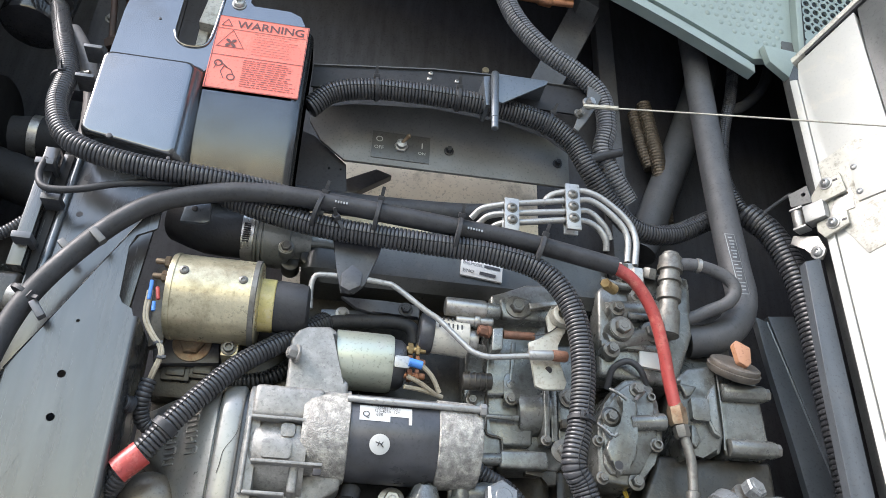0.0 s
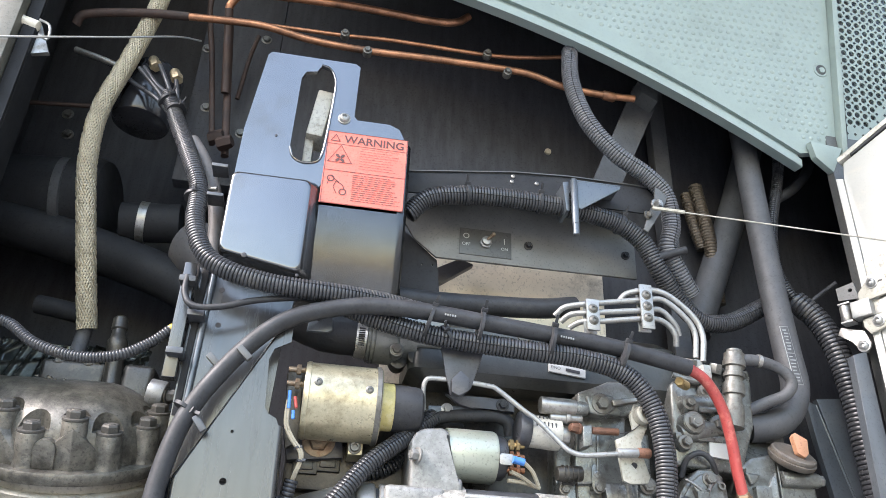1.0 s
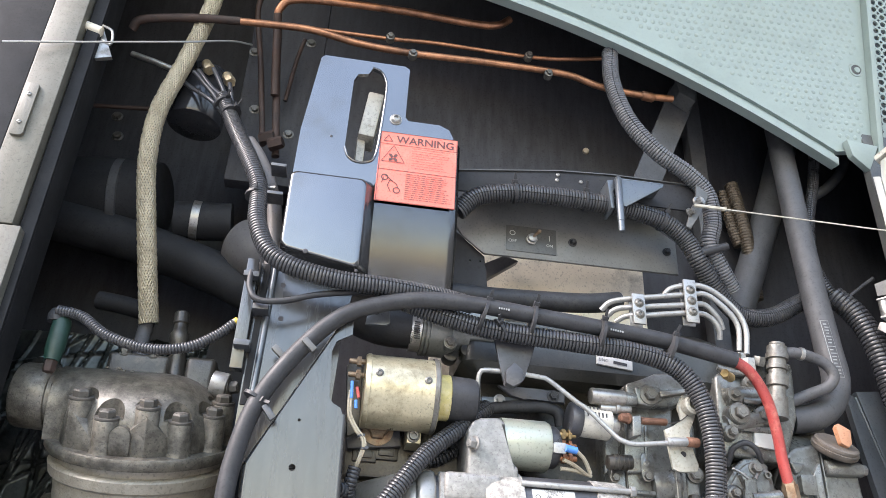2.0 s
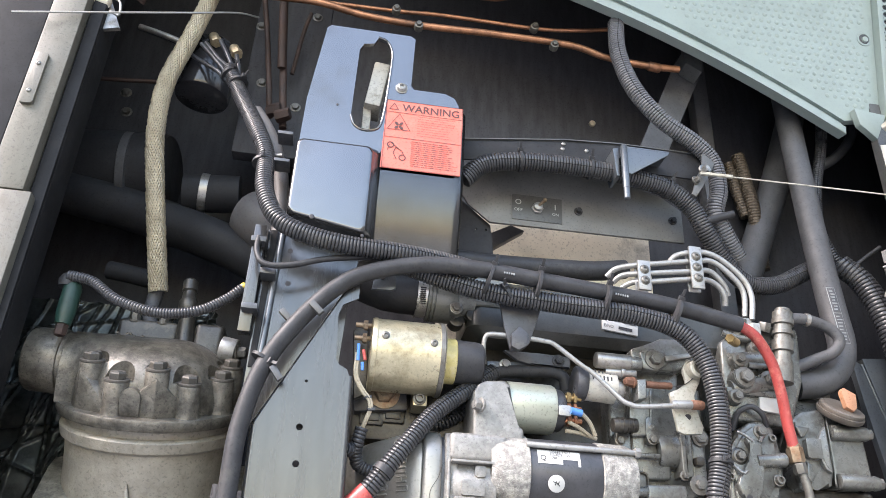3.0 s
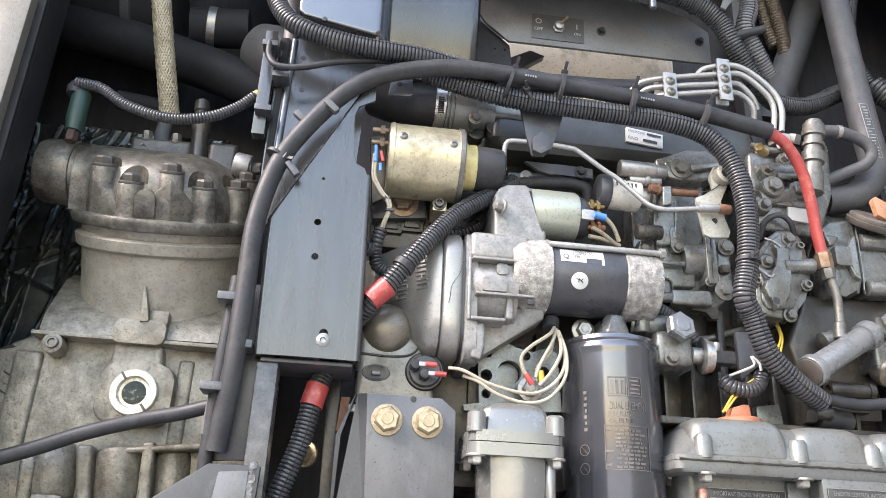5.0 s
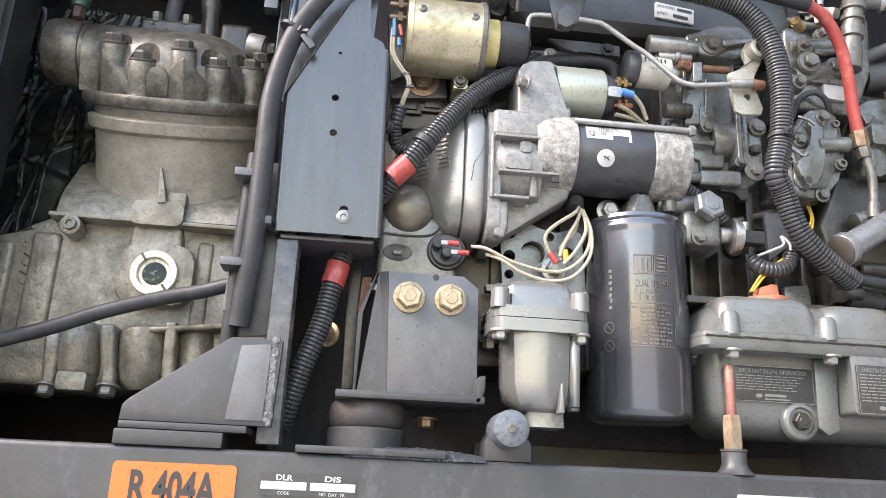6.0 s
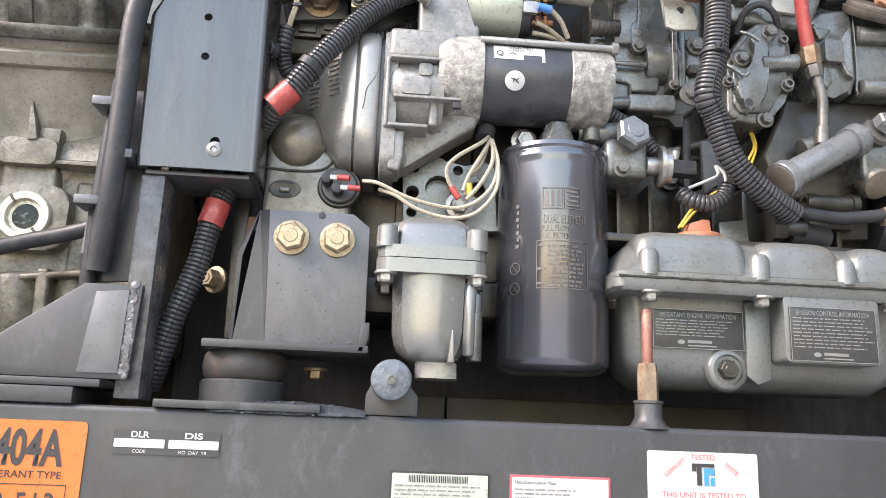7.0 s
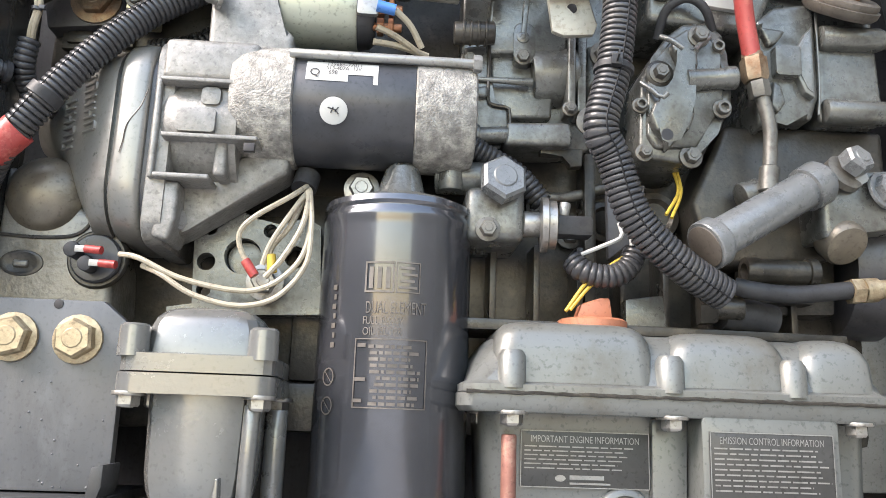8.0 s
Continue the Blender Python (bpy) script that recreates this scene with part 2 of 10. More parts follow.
M_SLEEVE = material("cream_printed_sleeve", (0.5, 0.48, 0.42), 0.42, spread=0.15, scale=50, dirt=(0.2, 0.18, 0.14), dirt_amount=0.35, dirt_scale=60)
# Copper with the shadow put into its colour; also the blackened pipe end.
M_DARKCOPPER = material("shaded_copper", (0.046, 0.026, 0.020), 0.7, metal=0.1, spread=0.35, scale=30, dirt=(0.03, 0.026, 0.024), dirt_amount=0.45, dirt_scale=20)
M_PUMP = material("oily_green_grey_casting", (0.156, 0.160, 0.150), 0.3, metal=0.45, spread=0.22, scale=80, bump=0.12, bump_scale=420, dirt=(0.055, 0.05, 0.039), dirt_amount=0.36, dirt_scale=36)
M_FLAKES = material("flaking_grey_paint", (0.13, 0.15, 0.17), 0.4, metal=0.2, spread=0.4, scale=60, bump=0.6, bump_scale=160, dirt=(0.05, 0.045, 0.04), dirt_amount=0.4, dirt_scale=60)
M_GLOSSBLACK = material("gloss_black_paint", (0.03, 0.031, 0.035), 0.16, spread=0.2, scale=20, bump=0.02, bump_scale=60, dirt=(0.05, 0.05, 0.05), dirt_amount=0.2, rough_spread=0.06)
M_ELBOW = material("grey_brown_plastic", (0.125, 0.117, 0.116), 0.55, spread=0.08, scale=20, dirt=(0.1, 0.095, 0.092), dirt_amount=0.25, dirt_scale=16)
M_RUST = material("rusty_steel", (0.20, 0.10, 0.065), 0.65, metal=0.3, spread=0.4, scale=60, bump=0.3)
M_FILTER = material("gloss_black_canister", (0.115, 0.120, 0.134), 0.19, metal=0.7, spread=0.12, scale=16, bump=0.02, bump_scale=60, dirt=(0.095, 0.097, 0.105), dirt_amount=0.2, dirt_scale=30, coat=0.3, rough_spread=0.05, speck=0.2)
M_SILKPRINT = material("faded_print", (0.115, 0.102, 0.09), 0.4, spread=0.5, scale=60)
M_FIELD = material("satin_black_enamel", (0.05, 0.052, 0.058), 0.34, spread=0.3, scale=40, dirt=(0.06, 0.06, 0.065), dirt_amount=0.2, dirt_scale=30)
M_WHITE = material("aged_white_paint", (0.44, 0.435, 0.405), 0.42, spread=0.06, scale=14, bump=0.05, dirt=(0.56, 0.52, 0.43), dirt_amount=0.22, dirt_scale=10, speck=0.12)
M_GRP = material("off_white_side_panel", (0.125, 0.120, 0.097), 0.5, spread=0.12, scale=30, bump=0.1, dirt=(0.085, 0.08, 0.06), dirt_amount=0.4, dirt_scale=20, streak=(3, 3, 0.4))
M_HOOD = material("grey_green_moulding", (0.285, 0.345, 0.322), 0.4, spread=0.06, scale=20, dirt=(0.245, 0.30, 0.28), dirt_amount=0.2, dirt_scale=12, speck=0.08)
M_SHROUD = material("beige_fan_shroud", (0.74, 0.68, 0.56), 0.55, spread=0.1, scale=18, dirt=(0.2, 0.18, 0.14), dirt_amount=0.25, dirt_scale=10)
M_ORANGE = material("orange_sticker", (0.62, 0.15, 0.03), 0.4, spread=0.04, scale=20, dirt=(0.55, 0.16, 0.05), dirt_amount=0.1, dirt_scale=30)
M_SALMON = material("faded_red_sticker", (0.72, 0.16, 0.11), 0.42, spread=0.05, scale=20, dirt=(0.75, 0.24, 0.17), dirt_amount=0.3, dirt_scale=14)
# Print ink, and the black discs that stand for the shade in holes.
M_INK = material("dark_ink_and_holes", (0.03, 0.028, 0.03), 0.5, spread=0.1)
M_GREYINK = material("small_grey_print", (0.22, 0.215, 0.2), 0.5, spread=0.3, scale=200)
M_BROWNINK = material("brown_ink", (0.09, 0.035, 0.03), 0.5, spread=0.1)
M_REDINK = material("faded_red_ink", (0.5, 0.1, 0.12), 0.5, spread=0.1)
M_BLUEINK = material("blue_ink", (0.04, 0.24, 0.42), 0.5, spread=0.1)
M_PAPER = material("white_sticker", (0.47, 0.475, 0.455), 0.4, spread=0.04, scale=30, dirt=(0.5, 0.49, 0.45), dirt_amount=0.15, dirt_scale=30, speck=0.1)
M_CREAM = material("pale_green_sticker", (0.40, 0.43, 0.37), 0.4, spread=0.05, scale=30)
M_WIRE = material("cream_wire", (0.42, 0.37, 0.28), 0.45, spread=0.15, scale=90, dirt=(0.3, 0.25, 0.18), dirt_amount=0.2, dirt_scale=60)
M_YELLOW = material("yellow_wire", (0.6, 0.42, 0.06), 0.42, spread=0.1)
M_BLUE = material("blue_sleeve", (0.06, 0.22, 0.6), 0.4, spread=0.15)
M_ORANGEPLASTIC = material("orange_plastic", (0.42, 0.16, 0.09), 0.45, spread=0.15, scale=40, dirt=(0.3, 0.14, 0.08), dirt_amount=0.25, dirt_scale=30)
M_TERRACOTTA = material("peach_plastic", (0.40, 0.20, 0.115), 0.45, spread=0.1, scale=40)
M_FOIL = material("dark_crinkled_foil", (0.125, 0.138, 0.130), 0.36, metal=0.7, spread=0.4, scale=30, bump=0.25, bump_scale=90, dirt=(0.02, 0.025, 0.022), dirt_amount=0.4, dirt_scale=14, speck=0.1)
M_GREENPLASTIC = material("dark_green_plastic", (0.012, 0.042, 0.032), 0.5, spread=0.2)
# The pale patches in this colour stand for glints on the wet glass.
M_GLASS = material("sight_glass_with_glints", (0.02, 0.03, 0.028), 0.22, spread=0.6, scale=120, dirt=(0.32, 0.40, 0.36), dirt_amount=0.2, dirt_scale=120, spec=0.2)
M_BRAIDBROWN = material("brown_braid", (0.12, 0.095, 0.07), 0.45, metal=0.5, spread=0.4, scale=200, bump=0.6, bump_scale=400)
M_BRAID = material("braided_stainless", (0.43, 0.375, 0.27), 0.42, metal=0.4, spread=0.25, scale=60, dirt=(0.22, 0.185, 0.125), dirt_amount=0.3, dirt_scale=30)
M_BRAIDCORE = material("dark_braid_core", (0.17, 0.15, 0.11), 0.6, spread=0.2)
M_LEGEND = material("dark_legend_foil", (0.085, 0.085, 0.082), 0.4, spread=0.15, scale=40, dirt=(0.12, 0.118, 0.11), dirt_amount=0.2, dirt_scale=40)
M_PLATE = material("engraved_black_plate", (0.06, 0.06, 0.058), 0.4, metal=0.3, spread=0.2, scale=40)
M_SILVERINK = material("bare_metal_lettering", (0.27, 0.27, 0.26), 0.4, metal=0.5, spread=0.2, scale=90)

# ---- modelling helpers ----


def finish(name, bm, mat, sharp=40):
    me = bpy.data.meshes.new(name)
    bmesh.ops.recalc_face_normals(bm, faces=bm.faces)
    bm.to_mesh(me)
    bm.free()
    me.materials.append(mat)
    me.polygons.foreach_set("use_smooth", [True] * len(me.polygons))
    me.set_sharp_from_angle(angle=radians(sharp))
    return me


def part(name, bm, mat, parent, label="", sharp=40):
    """Links a bmesh, in world metres, as one mesh object under a thing or a part."""
    ob = new(name, finish(name, bm, mat, sharp))
    ob.parent = parent
    ob.matrix_parent_inverse = parent.matrix_world.inverted()
    return tagged(ob, label)


def thing(name, at, label, category, group=""):
    """An empty at the base of a thing of several parts."""
    ob = new(name)
    ob.location = at
    ob.matrix_world = Matrix.Translation(at)
    return tagged(ob, label, category, group)


def single(name, bm, mat, label, category, group="", kind="", sharp=40):
    return tagged(new(name, finish(name, bm, mat, sharp)), label, category, group, kind)


def B():
    return bmesh.new()


def bevel_new(bm, verts, w, seg=2):
    if w > 0:
        edges = list({e for v in verts for e in v.link_edges})
        bmesh.ops.bevel(bm, geom=edges, offset=w, segments=seg, profile=0.6, affect='EDGES', clamp_overlap=True)


def box(bm, x0, x1, y0, y1, z0, z1, w=0.0015, turn=None, seg=2):
    """A bevelled box; turn: a matrix about its centre."""
    m = Matrix.Translation(((x0 + x1) / 2, (y0 + y1) / 2, (z0 + z1) / 2))
    if turn is not None:
        m = m @ turn
    m = m @ Matrix.Diagonal((abs(x1 - x0), abs(y1 - y0), abs(z1 - z0), 1))
    made = bmesh.ops.create_cube(bm, size=1, matrix=m)
    bevel_new(bm, made["verts"], w, seg)
    return bm


def prism(bm, outline, y0, y1, w=0.0012, seg=2):
    """A plate whose outline lies in the x-z plane, from y0 (front) to y1."""
    pts = [(p[0], p[-1]) for p in outline]
    front = [bm.verts.new((x, y0, z)) for x, z in pts]
    back = [bm.verts.new((x, y1, z)) for x, z in pts]
    n = len(pts)
    bm.faces.new(front)
    bm.faces.new(back[::-1])
    for i in range(n):
        bm.faces.new((front[i], front[(i + 1) % n], back[(i + 1) % n], back[i]))
    bevel_new(bm, front, w, seg)
    return bm


def holed_plate(bm, outline, holes, y0, y1, w=0.0012):
    """A plate with round holes: the outline is filled round them and given its thickness."""
    edges = []
    loops = [[(p[0], p[-1]) for p in outline]]
    for cx, cz, r, n in holes:
        loops.append([(cx + r * math.cos(2 * math.pi * i / n), cz + r * math.sin(2 * math.pi * i / n)) for i in range(n)])
    for lp in loops:
        vs = [bm.verts.new((x, y0, z)) for x, z in lp]
        edges += [bm.edges.new((vs[i], vs[(i + 1) % len(vs)])) for i in range(len(vs))]
    made = bmesh.ops.triangle_fill(bm, use_beauty=True, use_dissolve=True, edges=edges, normal=(0, -1, 0))
    faces = [g for g in made["geom"] if isinstance(g, bmesh.types.BMFace)]
    ext = bmesh.ops.extrude_face_region(bm, geom=faces)
    vs = [g for g in ext["geom"] if isinstance(g, bmesh.types.BMVert)]
    bmesh.ops.translate(bm, verts=vs, vec=(0, y1 - y0, 0))
    return bm


def rounded(x0, x1, z0, z1, r, n=5):
    """The outline of a rectangle with round corners, in the x-z plane."""
    out = []
    for cx, cz, a in ((x1 - r, z1 - r, 0), (x0 + r, z1 - r, 90), (x0 + r, z0 + r, 180), (x1 - r, z0 + r, 270)):
        out += [(cx + r * math.cos(radians(a + 90 * i / n)), cz + r * math.sin(radians(a + 90 * i / n))) for i in range(n + 1)]
    return out


def frame_of(axis):
    q = Vector(axis).normalized().to_track_quat('Z', 'Y')
    return q.to_matrix().to_4x4()


def lathe(bm, base, axis, profile, seg=32, squash=1.0):
    """Turns a profile of (height, radius) round an axis; the ends are closed."""
    m = Matrix.Translation(base) @ frame_of(axis)
    rings = []
    for h, r in profile:
        rings.append([bm.verts.new(m @ Vector((r * math.cos(2 * math.pi * i / seg), squash * r * math.sin(2 * math.pi * i / seg), h))) for i in range(seg)])
    for a, b in zip(rings, rings[1:]):
        for i in range(seg):
            bm.faces.new((a[i], a[(i + 1) % seg], b[(i + 1) % seg], b[i]))
    bm.faces.new(rings[0][::-1])
    bm.faces.new(rings[-1])
    return bm


def cyl(bm, a, b, r, r2=None, seg=24, w=0.0012):
    """A round bar from a to b with softened rims."""
    a, b = Vector(a), Vector(b)
    r2 = r if r2 is None else r2
    h = (b - a).length
    w = min(w, r * 0.4, r2 * 0.4, h * 0.4)
    return lathe(bm, a, b - a, [(0, r - w), (w * 0.3, r - w * 0.3), (w, r), (h - w, r2), (h - w * 0.3, r2 - w * 0.3), (h, r2 - w)], seg)


def spline(pts, step):
    """Points at even steps along a smooth line through pts, with the way at each."""
    p = [Vector(v) for v in pts]
    p = [p[0] * 2 - p[1]] + p + [p[-1] * 2 - p[-2]]
    dense = []
    for i in range(1, len(p) - 2):
        for k in range(24):
            t = k / 24
            dense.append(0.5 * (2 * p[i] + (p[i + 1] - p[i - 1]) * t + (2 * p[i - 1] - 5 * p[i] + 4 * p[i + 1] - p[i + 2]) * t * t
                                + (3 * p[i] - p[i - 1] - 3 * p[i + 1] + p[i + 2]) * t ** 3))
    dense.append(p[-2])
    run = [0.0]
    for a, b in zip(dense, dense[1:]):
        run.append(run[-1] + (b - a).length)
    n = max(2, round(run[-1] / step))
    out = []
    k = 0
    for i in range(n + 1):
        s = run[-1] * i / n
        while k < len(run) - 2 and run[k + 1] < s:
            k += 1
        f = (s - run[k]) / max(1e-9, run[k + 1] - run[k])
        out.append(dense[k].lerp(dense[k + 1], min(1, max(0, f))))
    return out


def sweep(bm, pts, radii, seg):
    """Rings of the given radii round the points, joined into a closed pipe."""
    ways = [(pts[min(i + 1, len(pts) - 1)] - pts[max(i - 1, 0)]).normalized() for i in range(len(pts))]
    side = ways[0].orthogonal().normalized()
    rings = []
    for p, w, r in zip(pts, ways, radii):
        side = (side - w * side.dot(w)).normalized()
        up = w.cross(side)
        rings.append([bm.verts.new(p + r * (math.cos(2 * math.pi * k / seg) * side + math.sin(2 * math.pi * k / seg) * up)) for k in range(seg)])
    for a, b in zip(rings, rings[1:]):
        for k in range(seg):
            bm.faces.new((a[k], a[(k + 1) % seg], b[(k + 1) % seg], b[k]))
    bm.faces.new(rings[0][::-1])
    bm.faces.new(rings[-1])
    return bm


def tube(bm, pts, r, seg=14, step=None):
    line = spline(pts, step or max(0.004, r * 0.6))
    return sweep(bm, line, [r] * len(line), seg)


def conduit(bm, pts, r, pitch=0.0040, depth=0.0018, seg=18):
    """A corrugated sleeve: rounded ribs with narrow grooves."""
    line = spline(pts, pitch / 5)
    shape = (0, 0.85, 1, 1, 0.85)
    radii = [r - depth * (1 - shape[i % 5]) for i in range(len(line))]
    return sweep(bm, line, radii, seg)


def hexagon(bm, at, axis, r, h):
    m = Matrix.Translation(at) @ frame_of(axis)
    rings = []
    for z, q in ((0, r), (h * 0.8, r), (h, r * 0.86)):
        rings.append([bm.verts.new(m @ Vector((q * math.cos(math.pi * i / 3), q * math.sin(math.pi * i / 3), z))) for i in range(6)])
    for a, b in zip(rings, rings[1:]):
        for i in range(6):
            bm.faces.new((a[i], a[(i + 1) % 6], b[(i + 1) % 6], b[i]))
    bm.faces.new(rings[0][::-1])
    bm.faces.new(rings[-1])
    return bm


BOLTS = {}


def bolt(parent, at, axis=(0, -1, 0), r=0.007, h=0.005, mat=None, name="bolt", kind="hex", washer=1.45, spin=0, label=""):
    """A screw head on its washer, standing on the surface at a point."""
    mat = mat or M_BOLT
    key = (round(r, 4), round(h, 4), mat.name, kind, washer)
    if key not in BOLTS:
        bm = B()
        if washer:
            cyl(bm, (0, 0, -0.001), (0, 0, h * 0.22), r * washer, seg=20, w=0.0004)
        if kind == "hex":
            hexagon(bm, (0, 0, h * 0.15), (0, 0, 1), r, h)
            lathe(bm, (0, 0, h * 1.1), (0, 0, 1), [(0, r * 0.55), (h * 0.12, r * 0.45)], 12)
        elif kind == "round":
            lathe(bm, (0, 0, 0), (0, 0, 1), [(0, r), (h * 0.5, r * 0.97), (h * 0.85, r * 0.75), (h, r * 0.45), (h * 0.8, r * 0.4), (h * 0.55, r * 0.3)], 18)
        else:
            lathe(bm, (0, 0, 0), (0, 0, 1), [(0, r), (h * 0.9, r), (h, r * 0.92), (h, r * 0.6), (h * 0.4, r * 0.55)], 18)
        BOLTS[key] = finish(name, bm, mat, 30)
    ob = new(name, BOLTS[key])
    ob.parent = parent
    ob.matrix_parent_inverse = parent.matrix_world.inverted()
    ob.matrix_basis = Matrix.Translation(at) @ frame_of(axis) @ Matrix.Rotation(spin, 4, 'Z')
    return tagged(ob, label)


def lettering(name, text, at, height, mat, parent, width=None, axis=(0, -1, 0), up=(0, 0, 1), deep=0.0004, align='CENTER', label="", bold=0.0):
    """Letters of the built-in font standing on a surface that faces along axis."""
    cu = bpy.data.curves.new(name, 'FONT')
    cu.body, cu.size, cu.extrude, cu.align_x, cu.align_y = text, 1.0, 0.0, align, 'CENTER'
    cu.resolution_u = 3
    cu.offset = bold
    tmp = bpy.data.objects.new(name, cu)
    scene.collection.objects.link(tmp)
    bpy.context.view_layer.update()
    me = bpy.data.meshes.new_from_object(tmp)
    bpy.data.objects.remove(tmp)
    me.name = name
    xs = [v.co.x for v in me.vertices]
    ys = [v.co.y for v in me.vertices]
    sy = height / (max(ys) - min(ys))
    sx = sy if width is None else width / (max(xs) - min(xs))
    n = Vector(axis).normalized()
    u = Vector(up).normalized()
    r = u.cross(n)
    cy = (max(ys) + min(ys)) / 2
    cx = (max(xs) + min(xs)) / 2 if align == 'CENTER' else min(xs)
    for v in me.vertices:
        v.co = Vector(at) + r * ((v.co.x - cx) * sx) + u * ((v.co.y - cy) * sy) + n * deep
    me.materials.clear()
    me.materials.append(mat)
    ob = new(name, me)
    ob.parent = parent
    ob.matrix_parent_inverse = parent.matrix_world.inverted()
    return tagged(ob, label)


def bars(name, x0, x1, z0, z1, y, rows, mat, parent, seed=0, fill=0.55, gap=0.12):
    """Lines of unreadable print as plain bars on a face that looks along -y."""
    rnd = random.Random(seed)
    bm = B()
    step = (z1 - z0) / rows
    for i in range(rows):
        zt = z1 - i * step
        x = x0
        end = x1 - rnd.random() * gap * (x1 - x0) * 2
        while x < end:
            w = min(end - x, (x1 - x0) * (0.04 + 0.11 * rnd.random()))
            a = [bm.verts.new(p) for p in ((x, y, zt), (x + w, y, zt), (x + w, y, zt - step * fill), (x, y, zt - step * fill))]
            bm.faces.new(a)
            x += w + (x1 - x0) * 0.018
    ob = part(name, bm, mat, parent)
    return ob


def tie(name, at, way, r, parent=None, lean=0.0, mat=None):
    """A cable tie: a flat band round a hose with its square head and tail."""
    m = Matrix.Translation(at) @ frame_of(way)
    bm = B()
    lathe(bm, m @ Vector((0, 0, -0.0022)), way, [(0, r), (0.0004, r + 0.0012), (0.004, r + 0.0012), (0.0044, r)], 22)
    d = Vector((math.sin(lean), -0.6 * math.cos(lean), 0.8 * math.cos(lean)))
    w = Vector(way).normalized()
    d = (d - w * d.dot(w)).normalized()
    c = Vector(at) + d * (r + 0.0025)
    turn = Matrix((w, d.cross(w), d)).transposed().to_4x4()
    box(bm, c.x - 0.0035, c.x + 0.0035, c.y - 0.0035, c.y + 0.0035, c.z - 0.0025, c.z + 0.0025, 0.0006, turn)
    c2 = c + d * 0.006
    box(bm, c2.x - 0.0018, c2.x + 0.0018, c2.y - 0.0006, c2.y + 0.0006, c2.z - 0.006, c2.z + 0.006, 0.0003, turn)
    if parent is not None:
        return part(name, bm, mat or M_RUBBER, parent)
    return single(name, bm, mat or M_RUBBER, "black nylon cable tie drawn round the hoses", "cable tie", "cable ties on the hoses")

# ---- the setting: ground far below, the bay's shell ----
# The ground is out of view; its pale colour bounces light into the bay.
bm = B()
box(bm, -150, 150, -150, 150, -0.2, 0.0, 0)
single("ground", bm, M_CONCRETE, "unseen yard ground, pale to throw light up", "ground", kind="structure")

bm = B()
box(bm, -0.262, 0.86, 0.905, 0.93, 1.60, 3.35, 0.002)
box(bm, -0.385, -0.2625, 0.905, 0.93, 2.70, 3.35, 0.002)
bulkhead = single("wall_back", bm, M_BULKHEAD, "black painted sheet-metal bulkhead behind the engine", "wall", kind="structure")
bm = B()
box(bm, -0.80, -0.262, 1.075, 1.10, 1.60, 3.35, 0.002)
box(bm, -0.275, -0.262, 0.932, 1.0745, 1.60, 3.35, 0.002)
recess = single("wall_recess", bm, M_BULKHEAD, "black sheet-metal recess behind the compressor", "wall", kind="structure")
bm = B()
box(bm, -0.80, 0.86, 0.70, 0.905, 1.60, 1.79, 0.002)
box(bm, -0.80, -0.276, 0.906, 1.0745, 1.60, 1.79, 0.002)
single("floor", bm, M_BULKHEAD, "dirty black bay floor under the engine", "floor", kind="structure")
# Unseen roof added to close the bay; its overhang blocks overhead sky.
bm = B()
box(bm, -0.80, 0.86, 0.25, 1.10, 3.352, 3.38, 0.002)
single("ceiling", bm, M_BULKHEAD, "unseen black roof added over the bay, keeping off sky", "ceiling", kind="structure")
bm = B()
box(bm, -0.80, -0.675, 0.74, 1.075, 1.79, 3.35, 0.002)
single("wall_left", bm, M_BULKHEAD, "dark inner side wall of the bay", "wall", kind="structure")
bm = B()
box(bm, 0.72, 0.86, 0.74, 0.905, 1.79, 3.35, 0.002)
single("wall_right", bm, M_BULKHEAD, "dark inner side wall of the bay", "wall", kind="structure")

# unseen walls added at both sides to block sky and shape the reflections
for nm, xa, xb in (("unseen_wall_west", -5.1, -4.9), ("unseen_wall_east", 2.9, 3.1)):
    bm = B()
    box(bm, xa, xb, -7.0, 1.5, 0.0, 4.0, 0.01)
    single(nm, bm, M_PANEL, "unseen plain wall added to shape light and reflections", "wall", kind="structure")

# the trailer's front, on which the unit hangs
bm = B()
box(bm, -1.25, 1.25, 1.104, 1.30, 0.0, 4.0, 0.02)
single("wall_trailer", bm, M_PANEL, "plain front wall of the trailer behind the unit", "wall", kind="structure")

# bolts and a small pale disc in the bulkhead
for bx, bz in ((-0.377, 2.955), (-0.359, 2.837), (-0.3, 2.797), (-0.287, 2.992)):
    bolt(bulkhead, (bx, 0.905, bz), r=0.006, h=0.005)
for bx, bz in ((-0.62, 2.908), (-0.61, 2.866)):
    bolt(recess, (bx, 1.075, bz), r=0.007, h=0.006)
bm = B()
cyl(bm, (0.195, 0.906, 2.842), (0.195, 0.9, 2.842), 0.0055)
part("plug", bm, M_WIRE, bulkhead, "small pale round spot")

# left door post: pale outer strip, dark inner return
post_l = thing("side_post", (-0.59, 0.70, 1.6), "off-white weathered side post with a dark inner flange", "post")
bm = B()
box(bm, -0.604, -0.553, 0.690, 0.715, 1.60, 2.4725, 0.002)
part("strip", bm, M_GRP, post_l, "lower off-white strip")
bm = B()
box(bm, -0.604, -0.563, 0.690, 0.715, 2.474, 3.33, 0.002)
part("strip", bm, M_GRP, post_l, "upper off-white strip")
bm = B()
box(bm, -0.5615, -0.5445, 0.705, 0.712, 1.60, 3.33, 0.0015)
box(bm, -0.549, -0.5445, 0.712, 0.76, 1.60, 3.33, 0.0015)
